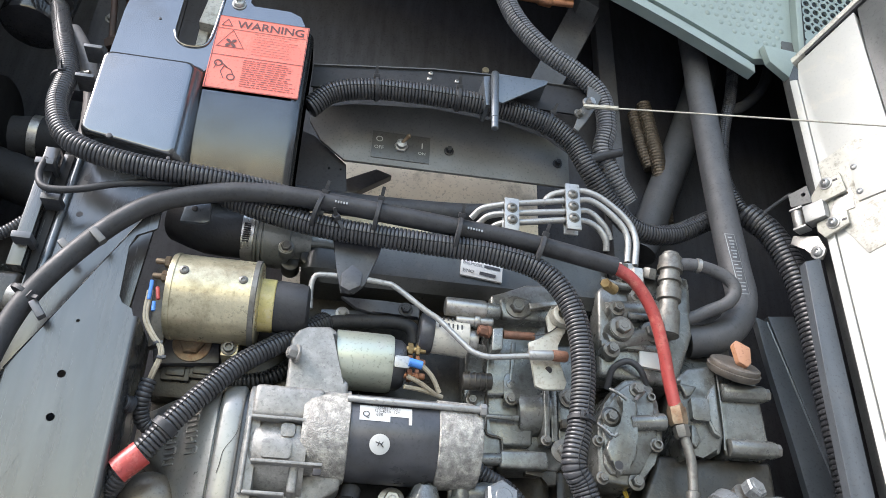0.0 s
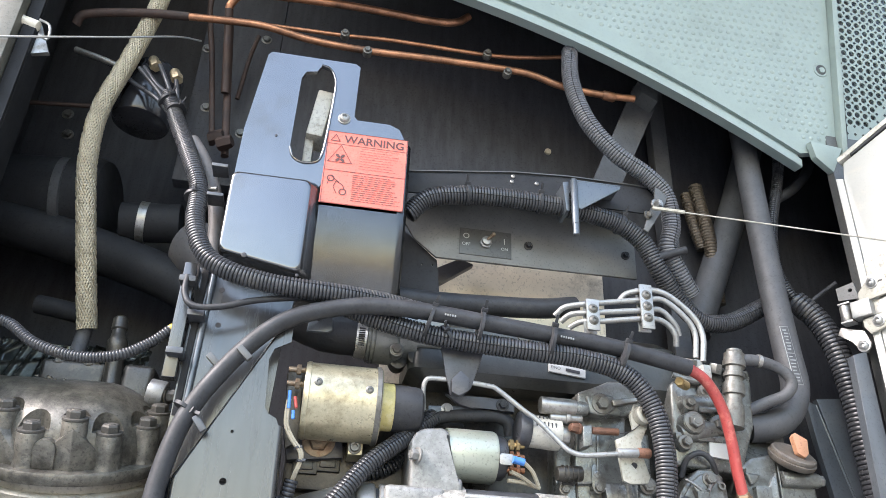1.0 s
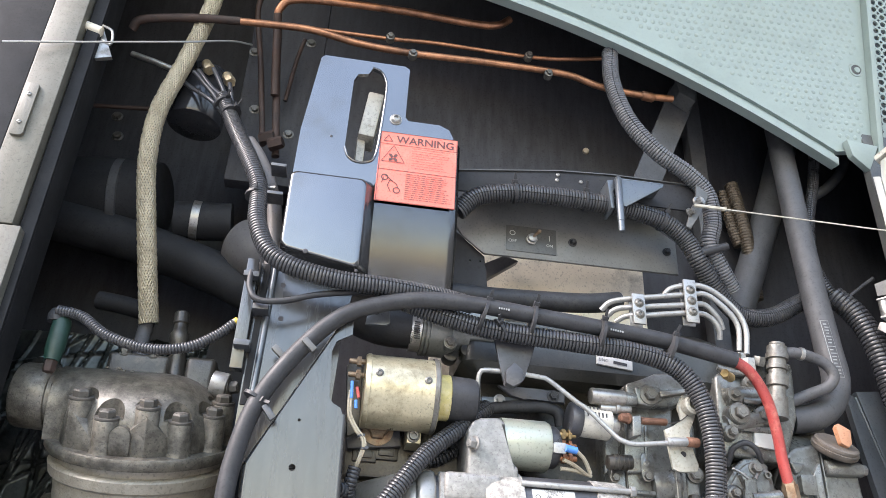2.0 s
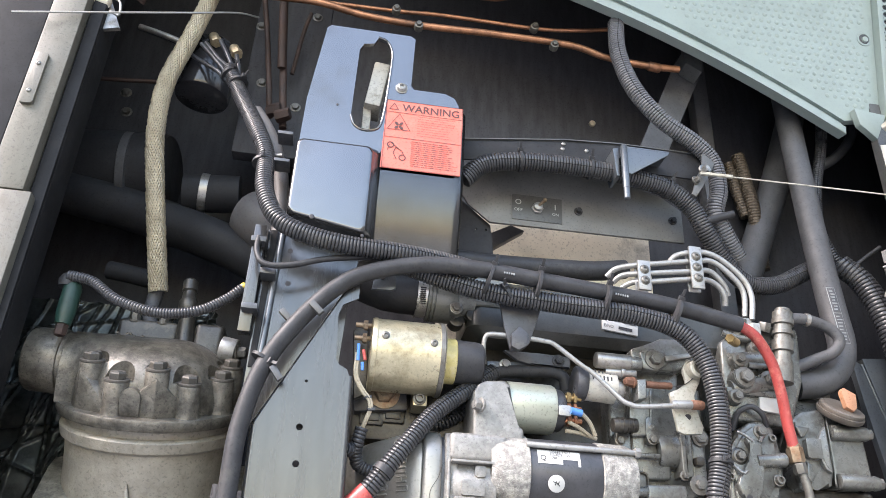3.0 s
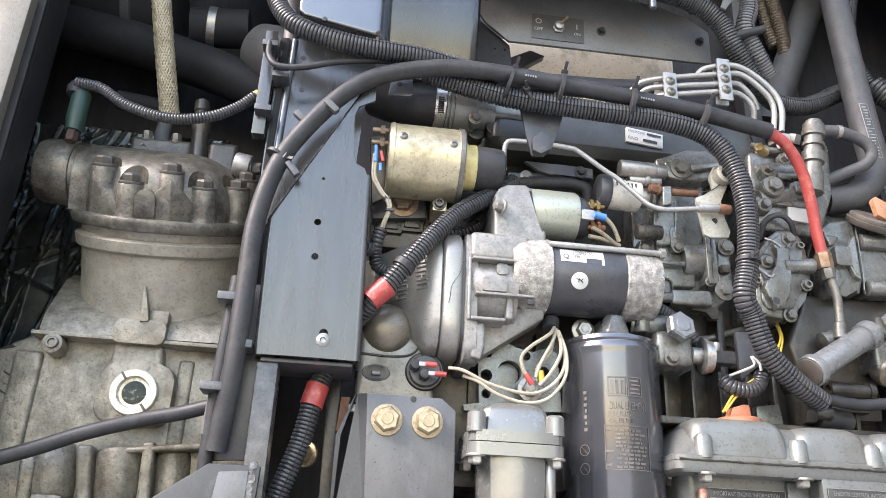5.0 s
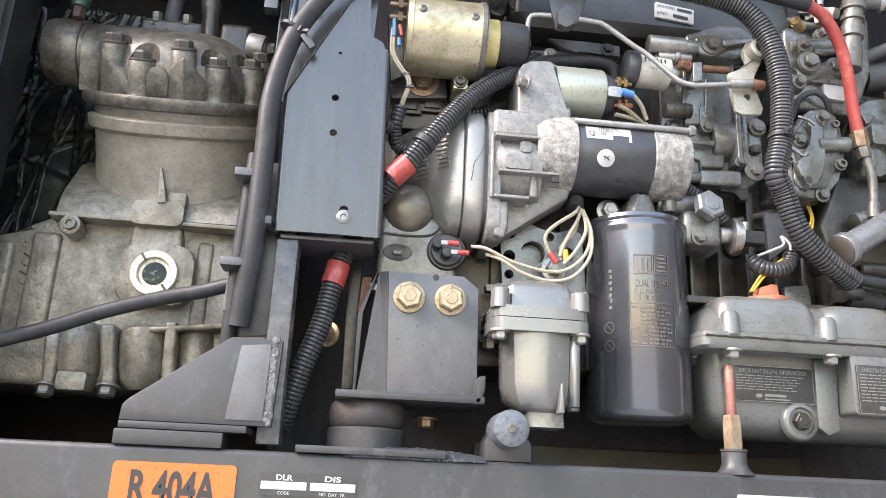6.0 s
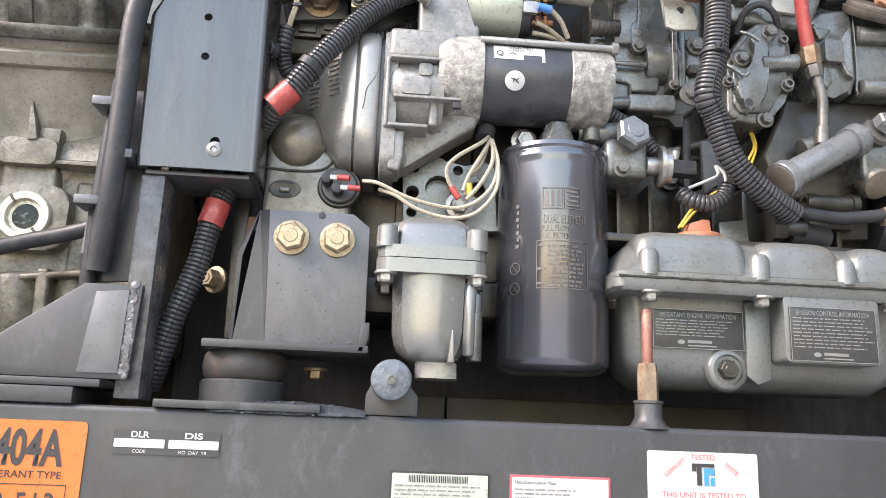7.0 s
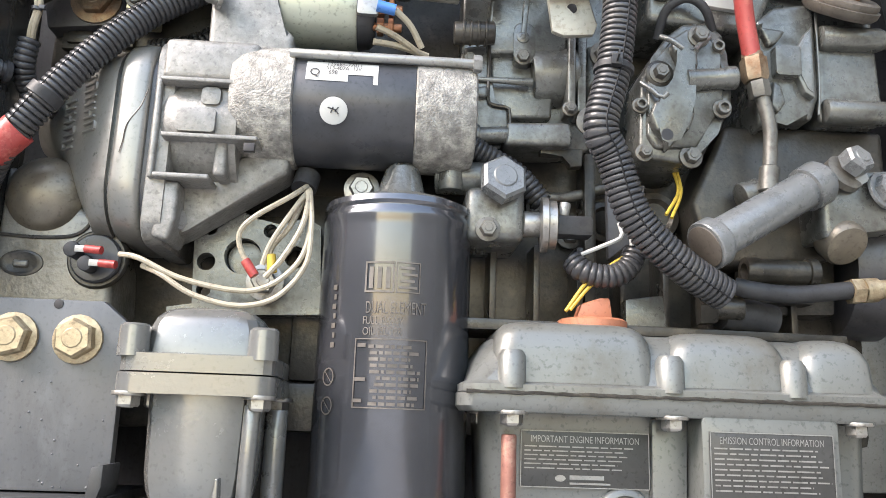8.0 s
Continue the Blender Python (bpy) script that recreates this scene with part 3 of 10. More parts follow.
part("flange", bm, M_SEAL, post_l, "black folded flange")
bm = B()
box(bm, -0.80, -0.606, 0.694, 0.72, 1.60, 3.33, 0.002)
part("outer_panel", bm, M_SEAL, post_l, "black outer panel")
bm = B()
prism(bm, rounded(-0.600, -0.584, 2.590, 2.668, 0.004), 0.685, 0.6898, 0.0008)
plate = part("hinge_plate", bm, M_GRP, post_l)
for z in (2.608, 2.65):
    bolt(plate, (-0.592, 0.685, z), r=0.0028, h=0.002, mat=M_STEEL, kind="round", name="rivet", washer=0)

# latch on the left post
latch = thing("door_latch", (-0.544, 0.7, 2.764), "galvanised over-centre latch on the side post", "latch")
bm = B()
prism(bm, [(-0.595, 0.72, 2.822), (-0.552, 0.72, 2.811), (-0.524, 0.72, 2.749), (-0.556, 0.72, 2.741), (-0.553, 0.72, 2.713), (-0.569, 0.72, 2.729)], 0.716, 0.722)
part("plate", bm, M_STEEL, latch)
bm = B()
cyl(bm, (-0.572, 0.708, 2.791), (-0.543, 0.708, 2.782), 0.007)
part("roller", bm, M_SHROUD, latch, "yellowed plastic roller")
bm = B()
tube(bm, [(-0.543, 0.705, 2.791), (-0.529, 0.705, 2.783), (-0.526, 0.705, 2.761), (-0.538, 0.705, 2.766)], 0.0018, 8)
part("hook", bm, M_ZINC, latch, "bright wire hook")
for p in ((-0.578, 0.716, 2.784), (-0.565, 0.716, 2.738)):
    bolt(latch, p, r=0.005, h=0.004, mat=M_ZINC, kind="round")

# right jamb: dark flange and the wall beyond
post_r = thing("door_jamb", (0.56, 0.72, 1.6), "dark blue-grey door jamb beside the engine bay", "door jamb")
bm = B()
prism(bm, [(0.518, 1.6), (0.5505, 1.6), (0.5505, 2.455), (0.530, 2.448), (0.525, 2.30)], 0.712, 0.724, 0.001)
part("return_flange", bm, M_FRAMEGREY, post_r, "dusty blue-grey return flange")
bm = B()
box(bm, 0.575, 0.86, 0.724, 0.7395, 1.6, 3.33, 0.002)
part("outer_panel", bm, M_PANEL, post_r, "dark grey panel")

# open side door, built square and then swung out on its hinge
door = thing("side_door", (0, 0, 1.6), "open white insulated side door with a hinge and a dark top seal", "door")
bm = B()
prism(bm, [(0.0105, 1.6), (0.0105, 2.708), (0.014, 2.733), (0.094, 2.766), (0.094, 1.6)], 0.0, 0.034, 0.0015)
leaf = part("leaf", bm, M_WHITE, door)
bm = B()
prism(bm, [(0.0, 1.6), (0.0, 2.712), (0.0095, 2.708), (0.0095, 1.6)], -0.002, 0.034, 0.0012)
part("edge_strip", bm, M_WHITE, door, "narrow white edge strip")
bm = B()
prism(bm, [(0.0955, 1.6), (0.0955, 2.700), (0.098, 2.770), (0.43, 2.905), (0.43, 1.6)], 0.001, 0.034, 0.002)
part("liner", bm, M_PANEL, door, "dark grey inner liner")
bm = B()
prism(bm, [(0.0265, 2.7385), (0.43, 2.906), (0.43, 2.916), (0.0265, 2.7475)], -0.003, 0.034, 0.001)
part("top_seal", bm, M_RUBBER, door, "worn black rubber top seal")
bm = B()
prism(bm, [(0.009, 2.7345), (0.0255, 2.7415), (0.43, 2.917), (0.43, 2.921), (0.008, 2.742)], -0.004, 0.034, 0.001)
part("top_trim", bm, M_SLEEVE, door, "pale weathered top edge")
bm = B()
prism(bm, [(0.0098, 2.5750), (0.0520, 2.5870), (0.0610, 2.5850), (0.0680, 2.5775), (0.0870, 2.5830), (0.0870, 2.45), (0.0400, 2.44), (0.0098, 2.50)], -0.0012, 0.0005, 0.0005)
part("patch", bm, M_SLEEVE, door, "cream sealed patch")
bm = B()
prism(bm, [(0.0445, 2.5590), (0.0660, 2.5640), (0.0920, 2.5640), (0.0920, 2.5060), (0.0440, 2.5050)], -0.0035, -0.0008, 0.0006)
pad = part("cover_plate", bm, M_WHITE, door, "cream riveted cover plate")
for z in (2.5497, 2.5162):
    bolt(pad, (0.0478, -0.0035, z), r=0.0038, h=0.002, mat=M_ZINC, kind="round", name="rivet", washer=0)
hinge = new("hinge")
hinge.parent = door
hinge.matrix_parent_inverse = door.matrix_world.inverted()
tagged(hinge, "galvanised lift-off hinge")
for nm, q in (("upper_leaf", [(-0.0050, 2.5180), (-0.0048, 2.5310), (0.0080, 2.5450), (0.0325, 2.5485), (0.0350, 2.5215)]), ("lower_leaf", [(-0.0060, 2.4840), (-0.0055, 2.4945), (0.0302, 2.4985), (0.0298, 2.4805), (0.0005, 2.4730)])):
    bm = B()
    prism(bm, q, -0.0075, -0.0035, 0.0008)
    part(nm, bm, M_GALV, hinge, "pale galvanised leaf")
for u, z in ((0.0151, 2.5405), (0.0131, 2.4875)):
    bolt(hinge, (u, -0.0075, z), r=0.0060, h=0.006, mat=M_ZINC, kind="round", washer=1.3)
for u, z in ((0.0262, 2.5405), (0.0258, 2.4868)):
    bm = B()
    box(bm, u - 0.0028, u + 0.0028, -0.0079, -0.0070, z - 0.0013, z + 0.0013, 0.0003)
    part("slot", bm, M_INK, hinge)
# Flat darker plate in place of a recess in shadow.
bm = B()
prism(bm, [(0.0080, 2.4990), (0.0190, 2.5205), (0.0390, 2.5260), (0.0380, 2.4995)], -0.0025, 0.001, 0.0005)
part("recess", bm, M_STEEL, hinge, "dull steel plate standing for a shadowed recess")
bm = B()
box(bm, -0.0155, 0.0095, -0.014, 0.004, 2.4965, 2.5195, 0.002)
part("knuckle", bm, M_ZINC, hinge, "bright polished knuckle")
for z in (2.4955, 2.5215):
    bm = B()
    box(bm, -0.0315, -0.0160, -0.012, 0.004, z - 0.0013, z + 0.0013, 0.0006)
    part("cheek", bm, M_ZINC, hinge)
bm = B()
cyl(bm, (-0.0255, -0.004, 2.4965), (-0.0255, -0.004, 2.5205), 0.0072)
part("pin_barrel", bm, M_STEEL, hinge, "steel pin barrel")
bm = B()
holed_plate(bm, [(-0.0315, 2.5300), (-0.0318, 2.5480), (-0.0080, 2.5505), (-0.0055, 2.5260)], [(-0.0140, 2.5405, 0.0028, 12)], -0.004, -0.0005)
part("stay_bracket", bm, M_PANEL, hinge, "dark grey stay bracket")
bm = B()
prism(bm, [(-0.0440, 2.4850), (-0.0380, 2.4950), (-0.0100, 2.4830), (-0.0045, 2.4640), (-0.0120, 2.4530), (-0.0200, 2.4580), (-0.0270, 2.4730)], 0.001, 0.005, 0.001)
part("lower_tab", bm, M_STEEL, hinge, "dull lower tab")
bolt(hinge, (-0.0140, 0.001, 2.4630), r=0.0062, h=0.005, mat=M_ZINC, kind="round", washer=1.4)
door.matrix_world = Matrix.Translation((0.556, 0.700, 0)) @ Matrix.Rotation(math.atan2(-0.8545, 0.5195), 4, 'Z') @ door.matrix_world

# upper front moulding with dimples and a perforated grille field


def edge_z(x):
    """Height of the moulding's lower edge, gently bowed."""
    f = (x + 0.08) / 0.61
    return 2.966 - 0.105 * f - 0.109 * f * f if f > 0 else 2.966 - 0.105 * f


hood = thing("front_moulding", (0.2, 0.722, 2.76), "grey-green dimpled plastic front moulding with a perforated field", "panel")
bm = B()
xs = [-0.30 + 0.026 * i for i in range(33)]
low = [(x, edge_z(x) + 0.024) for x in xs]
prism(bm, low + [(0.592, 2.786), (0.600, 3.33), (-0.30, 3.33)], 0.726, 0.742, 0)
sheet = part("sheet", bm, M_HOOD, hood)
bm = B()
for i in range(70):
    for k in range(48):
        x = -0.28 + 0.0128 * i + (0.0064 if k % 2 else 0)
        z = 2.78 + 0.0115 * k
        if x > 0.582 or z < edge_z(min(x, 0.53)) + 0.050 or z > 3.30 or (x - 0.577) ** 2 + (z - 2.923) ** 2 < 0.0006:
            continue
        lathe(bm, (x, 0.7262, z), (0, -1, 0), [(0, 0.0042), (0.0006, 0.0034), (0.0011, 0.0022), (0.0013, 0.0008)], 10)
part("dimples", bm, M_HOOD, hood)
# rolled lower edge: upper fold in shade, lip below
for dz0, dz1, ya, yb, nm in ((0.0125, 0.0245, 0.733, 0.744, "recess"), (0.0, 0.0125, 0.7225, 0.742, "lip")):
    bm = B()
    top = [(x, edge_z(x) + dz1) for x in xs]
    bot = [(x, edge_z(x) + dz0) for x in reversed(xs)]
    prism(bm, top + bot, ya, yb, 0.0015 if nm == "lip" else 0)
    part(nm, bm, M_HOOD, hood)
bm = B()
prism(bm, [(0.540, 2.790), (0.592, 2.786), (0.575, 2.744), (0.548, 2.765)], 0.712, 0.724, 0.002)
part("corner_tab", bm, M_HOOD, hood)
bm = B()
prism(bm, [(0.592, 2.77), (0.6015, 2.77), (0.611, 3.33), (0.6015, 3.33)], 0.712, 0.732, 0.003)
part("rib", bm, M_HOOD, hood, "raised vertical rib")
bm = B()
for r0, r1 in ((0.012, 0.0095),):
    lathe(bm, (0.577, 0.7265, 2.923), (0, -1, 0), [(0, 0.0125), (0.002, 0.0115), (0.002, 0.009), (-0.004, 0.006)], 24)
    fast = part("fastener", bm, M_HOOD, hood, "recessed fastener")
    # A dark disc stands for the shade inside the fastener's recess.
    bm = B()
    lathe(bm, (0.577, 0.7272, 2.923), (0, -1, 0), [(0, 0.0088), (0.002, 0.0085), (0.0022, 0.006)], 20)
    part("shade_disc", bm, M_MATTE, fast)
    bm = B()
    lathe(bm, (0.5775, 0.7255, 2.922), (0, -1, 0), [(0, 0.0052), (0.003, 0.0045)], 12)
    part("clip", bm, M_HOOD, fast)
# perforated field: each cell is a plate with a round hole through it
bm = B()
P_X, P_Z, HOLE, NS = 0.0135, 0.0135, 0.0046, 12
for i in range(18):
    for k in range(38):
        cx, cz = 0.62 + P_X * i, 2.80 + P_Z * k
        solid = cz < 2.84 + 0.0 * i or (cx - 0.61) * 1.25 + 2.77 > cz - 0.02
        if (cx - 0.61) * 1.25 + 2.735 > cz:
            continue
        sq = []
        for j in range(NS):
            a = 2 * math.pi * j / NS
            c, s = math.cos(a), math.sin(a)
            f = 0.5 / max(abs(c), abs(s))
            sq.append((bm.verts.new((cx + P_X * f * c, 0.726, cz + P_Z * f * s)),
                       bm.verts.new((cx + HOLE * c, 0.7262, cz + HOLE * s)), bm.verts.new((cx + HOLE * c, 0.7292, cz + HOLE * s))))
        for j in range(NS):
            a, b = sq[j], sq[(j + 1) % NS]
            if solid:
                continue
            bm.faces.new((a[0], b[0], b[1], a[1]))
            bm.faces.new((a[1], b[1], b[2], a[2]))
        if solid:
            bm.faces.new([q[0] for q in sq])
bmesh.ops.remove_doubles(bm, verts=bm.verts, dist=0.0001)
part("grille", bm, M_HOOD, hood, "perforated field")
# the moulding leans forwards towards its top
hood.matrix_world = Matrix.Translation((0, 0.728, 2.80)) @ Matrix.Rotation(radians(11), 4, 'X') @ Matrix.Translation((0, -0.728, -2.80)) @ hood.matrix_world

# front rail with its stickers
rail = thing("frame_rail", (-0.05, 0.75, 1.6), "dusty black steel frame rail with stickers along its face", "frame rail")
bm = B()
box(bm, -0.80, 0.86, 0.688, 0.765, 1.60, 1.8885, 0.005, seg=3)
part("beam", bm, M_RAIL, rail)
bm = B()
box(bm, -0.227, -0.096, 0.684, 0.80, 1.8885, 1.895, 0.0015)
part("weld_plate", bm, M_RAIL, rail)
bm = B()
box(bm, -0.38, -0.289, 0.686, 0.78, 1.8885, 1.9015, 0.0015)
part("spacer_plate", bm, M_RAIL, rail)
bm = B()
rnd = random.Random(4)
N = 64
lip = []
for i in range(N + 1):
    x = -0.185 + 0.125 * i / N
    lift = 0.0045 * math.sin(math.pi * i / N) + 0.0016 * rnd.random() * math.sin(math.pi * i / N)
    lip.append([bm.verts.new((x, y - 0.002 * rnd.random(), z)) for y, z in ((0.730, 1.893 + lift), (0.706, 1.893 + 0.9 * lift), (0.692, 1.8905 + 0.5 * lift), (0.6875, 1.8890), (0.6868, 1.8872 - 0.0008 * rnd.random()), (0.689, 1.8865))])
for p, q in zip(lip, lip[1:]):
    for k in range(5):
        bm.faces.new((p[k], p[k + 1], q[k + 1], q[k]))
bmesh.ops.solidify(bm, geom=bm.faces[:], thickness=0.0016)
tagged(part("weld_bead", bm, M_FLAKES, rail, "lumpy weld under flaking grey paint", sharp=30), kind="stuff")

# stickers
RY = 0.6872
sx0, sx1, sz1 = -0.376, -0.274, 1.875
bm = B()
prism(bm, rounded(sx0, sx1, sz1 - 0.105, sz1, 0.004), RY, 0.6885, 0)
st = part("sticker", bm, M_ORANGE, rail, "orange refrigerant sticker")
cx = (sx0 + sx1) / 2
lettering("text", "R 404A", (cx, RY, sz1 - 0.0205), 0.0285, M_INK, st, width=0.071, bold=0.028)
lettering("text", "REFRIGERANT TYPE", (cx, RY, sz1 - 0.0405), 0.0055, M_INK, st, width=0.072, bold=0.01)
lettering("text", "203-513", (cx, RY, sz1 - 0.064), 0.021, M_INK, st, width=0.066)
bm = B()
for a, b, c, e in ((sx0 + 0.008, sx1 - 0.010, sz1 - 0.0475, sz1 - 0.0482), (sx0 + 0.008, sx0 + 0.0087, sz1 - 0.0475, sz1 - 0.1),
                   (sx1 - 0.0107, sx1 - 0.010, sz1 - 0.0475, sz1 - 0.1)):
    bm.faces.new([bm.verts.new(p) for p in ((a, RY - 0.0004, c), (b, RY - 0.0004, c), (b, RY - 0.0004, e), (a, RY - 0.0004, e))])
part("border", bm, M_INK, st)

sx0, sx1, sz1, sz0 = -0.254, -0.172, 1.871, 1.852
bm = B()
prism(bm, rounded(sx0, sx1, sz0, sz1, 0.001), RY, 0.6885, 0)
st = part("sticker", bm, M_RAIL, rail, "black date-code sticker")
mid = (sx0 + sx1) / 2
for a, b in ((sx0 + 0.001, mid - 0.0015), (mid + 0.0015, sx1 - 0.001)):
    bm = B()
    prism(bm, rounded(a, b, sz0 + 0.0052, sz0 + 0.0118, 0.0008), RY - 0.0005, RY - 0.0001, 0)
    part("field", bm, M_PAPER, st, "blank white field")
lettering("text", "DLR", ((sx0 + mid) / 2, RY, sz1 - 0.0038), 0.0048, M_PAPER, st, width=0.014, bold=0.03)
lettering("text", "DIS", ((sx1 + mid) / 2, RY, sz1 - 0.0038), 0.0048, M_PAPER, st, width=0.014, bold=0.03)
lettering("text", "CODE", ((sx0 + mid) / 2, RY, sz0 + 0.0025), 0.0026, M_PAPER, st)
lettering("text", "MO  DAY  YR", ((sx1 + mid) / 2, RY, sz0 + 0.0025), 0.0026, M_PAPER, st)

for nm, a, b, edge, title, seed in (("pale serial plate with a bar code", -0.038, 0.042, M_INK, "", 3), ("red-edged unit description sticker", 0.058, 0.14, M_REDINK, "Unit Description Plate", 5)):
    zt = 1.847
    bm = B()
    prism(bm, rounded(a, b, zt - 0.06, zt, 0.001), RY, 0.6885, 0)
    st = part("sticker", bm, edge, rail, nm)
    bm = B()
    prism(bm, rounded(a + 0.0018, b - 0.0018, zt - 0.058, zt - 0.0018, 0.0008), RY - 0.0006, RY - 0.0001, 0)
    part("face", bm, M_CREAM if not title else M_PAPER, st)
    if title:
        lettering("text", title, (a + 0.004, RY - 0.0006, zt - 0.006), 0.0034, M_INK, st, align='LEFT')
        bars("print", a + 0.004, b - 0.02, zt - 0.05, zt - 0.0105, RY - 0.0009, 12, M_GREYINK, st, seed, 0.36)
    else:
        bm = B()
        rnd = random.Random(9)
        x = (a + b) / 2 - 0.025
        while x < (a + b) / 2 + 0.022:
            w = 0.0004 + 0.0006 * rnd.random()
            bm.faces.new([bm.verts.new(p) for p in ((x, RY - 0.0009, zt - 0.003), (x + w, RY - 0.0009, zt - 0.003), (x + w, RY - 0.0009, zt - 0.0085), (x, RY - 0.0009, zt - 0.0085))])
            x += w + 0.0007
        part("bar_code", bm, M_INK, st)
        bars("print", a + 0.004, b - 0.004, zt - 0.05, zt - 0.0105, RY - 0.0009, 12, M_GREYINK, st, seed, 0.36)

a, b, zt = 0.171, 0.264, 1.87
bm = B()
prism(bm, rounded(a, b, zt - 0.07, zt, 0.002), RY, 0.6885, 0)
st = part("sticker", bm, M_PAPER, rail, "white inspection sticker with a blue emblem")
c = (a + b) / 2
bm = B()
for x0, x1, z0, z1 in ((-0.0095, 0.0095, -0.0120, -0.0092), (-0.0055, -0.0015, -0.0265, -0.0120), (-0.0095, -0.0060, -0.0155, -0.0120)):
    bm.faces.new([bm.verts.new((c + x, RY - 0.0006, zt + z)) for x, z in ((x0, z0), (x1, z0), (x1, z1), (x0, z1))])
part("emblem", bm, M_INK, st, "black half of the emblem")
bm = B()
for x0, x1, z0, z1 in ((0.0005, 0.0095, -0.0182, -0.0128), (0.0005, 0.0045, -0.0265, -0.0182), (0.0060, 0.0095, -0.0265, -0.0200)):
    bm.faces.new([bm.verts.new((c + x, RY - 0.0006, zt + z)) for x, z in ((x0, z0), (x1, z0), (x1, z1), (x0, z1))])
part("emblem_mark", bm, M_BLUEINK, st, "blue half of the emblem")
lettering("text", "TESTED", (c, RY, zt - 0.0042), 0.0042, M_REDINK, st)
lettering("text", "GEPRÜFT", (c - 0.024, RY, zt - 0.0125), 0.0046, M_REDINK, st, up=(-0.62, 0, 0.78))
lettering("text", "TESTÉ", (c + 0.024, RY, zt - 0.0125), 0.0046, M_REDINK, st, up=(0.62, 0, 0.78))
lettering("text", "THIS UNIT IS TESTED TO", (c, RY, zt - 0.034), 0.0042, M_REDINK, st, width=0.07)
bars("print", a + 0.01, b - 0.01, zt - 0.06, zt - 0.039, RY - 0.0008, 4, M_REDINK, st, 8)

# bolt boss on the rail
boss = thing("rail_boss", (-0.041, 0.70, 1.889), "grey bolt boss welded on the rail with a socket screw", "bracket")
bm = B()
bx0, bx1 = -0.061, -0.018
prism(bm, [(bx0, 1.889), (bx1, 1.889), (bx1, 1.905), (-0.026, 1.915), (-0.056, 1.915), (bx0, 1.905)], 0.692, 0.72, 0.0015)
part("lug", bm, M_RAIL, boss)
bm = B()
cyl(bm, (-0.041, 0.712, 1.9165), (-0.041, 0.668, 1.9165), 0.0165, seg=32, w=0.003)
part("rubber_stop", bm, M_FLAKES, boss, "round grey stop")
bolt(boss, (-0.041, 0.668, 1.9165), r=0.0042, h=0.0016, mat=M_BOLT, kind="socket", washer=0)

# copper drain stub
stub = thing("drain_stub", (0.179, 0.70, 1.889), "short copper tube in a brass fitting standing on the rail", "pipe fitting")
bm = B()
lathe(bm, (0.179, 0.705, 1.887), (0, 0, 1), [(0, 0.02), (0.004, 0.0145), (0.010, 0.0115), (0.0205, 0.0115), (0.0215, 0.0125), (0.0235, 0.0125)], 24)
part("socket", bm, M_RAIL, stub)
bm = B()
hexagon(bm, (0.179, 0.705, 1.910), (0, 0, 1), 0.0092, 0.032)
part("fitting", bm, M_RUSTYBOLT, stub, "tarnished brass hex fitting")
bm = B()
cyl(bm, (0.179, 0.705, 1.941), (0.179, 0.705, 1.990), 0.0048)
part("tube", bm, M_OLDCOPPER, stub)

# ---- beam, cover and the hoses over them ----
beam = thing("support_channel", (-0.215, 0.72, 1.889), "dark folded steel support channel with holes and a slotted screw", "support beam")

bm = B()
HOLES = [(-0.22, 2.23, 0.0036, 16), (-0.219, 2.192, 0.0036, 16), (-0.219, 2.28, 0.0017, 10),
         (-0.2025, 2.1135, 0.0042, 16)]
holed_plate(bm, [(-0.2625, 2.0885), (-0.170, 2.0885), (-0.174, 2.290), (-0.177, 2.2975), (-0.186, 2.302), (-0.190, 2.308), (-0.193, 2.360), (-0.189, 2.373), (-0.172, 2.383),
                 (-0.172, 2.40), (-0.1815, 2.40), (-0.2605, 2.244), (-0.2663, 2.231)], HOLES, 0.692, 0.695)
bmesh.ops.subdivide_edges(bm, edges=[e for e in bm.edges if abs(e.verts[0].co.x - e.verts[1].co.x) > 0.012], cuts=5, use_grid_fill=True)
for v in bm.verts:
    v.co.y -= 0.0016 * max(0.0, 1 - ((v.co.x + 0.218) / 0.046) ** 2)
part("face_plate", bm, M_BEAM, beam, sharp=30)
bm = B()
prism(bm, [(-0.2672, 2.0885), (-0.2640, 2.0885), (-0.2678, 2.232), (-0.2710, 2.232)], 0.6966, 0.76, 0.001)
part("left_flange", bm, M_BEAM, beam)
bm = B()
tube(bm, [Vector((-0.2625, 0.6966, 2.0885)), Vector((-0.2643, 0.6966, 2.160)), Vector((-0.2663, 0.6966, 2.2300))], 0.0048, 20)
tube(bm, [Vector((-0.2663, 0.6966, 2.2305)), Vector((-0.2230, 0.6964, 2.3155)), Vector((-0.1815, 0.6964, 2.3985))], 0.0046, 20)
part("folded_edge", bm, M_BEAM, beam, "rounded folded edge")
bm = B()
tube(bm, [Vector((-0.1698, 0.6966, 2.0885)), Vector((-0.1720, 0.6966, 2.19)), Vector((-0.1742, 0.6966, 2.2905))], 0.0048, 20)
part("folded_edge", bm, M_BEAM, beam, "rounded folded edge")
bm = B()
prism(bm, [(-0.1690, 2.0885), (-0.1652, 2.0885), (-0.1695, 2.291), (-0.173, 2.291)], 0.6966, 0.765, 0.001)
part("right_flange", bm, M_BEAM, beam)
bm = B()
box(bm, -0.26, -0.172, 0.698, 0.76, 2.0835, 2.0875, 0.001)
part("bottom_lip", bm, M_BLACK, beam)
bolt(beam, (-0.2025, 0.692, 2.106), r=0.0068, h=0.004, mat=M_ZINC, kind="round", washer=1.15, name="screw", label="bright pan-head screw")
bm = B()
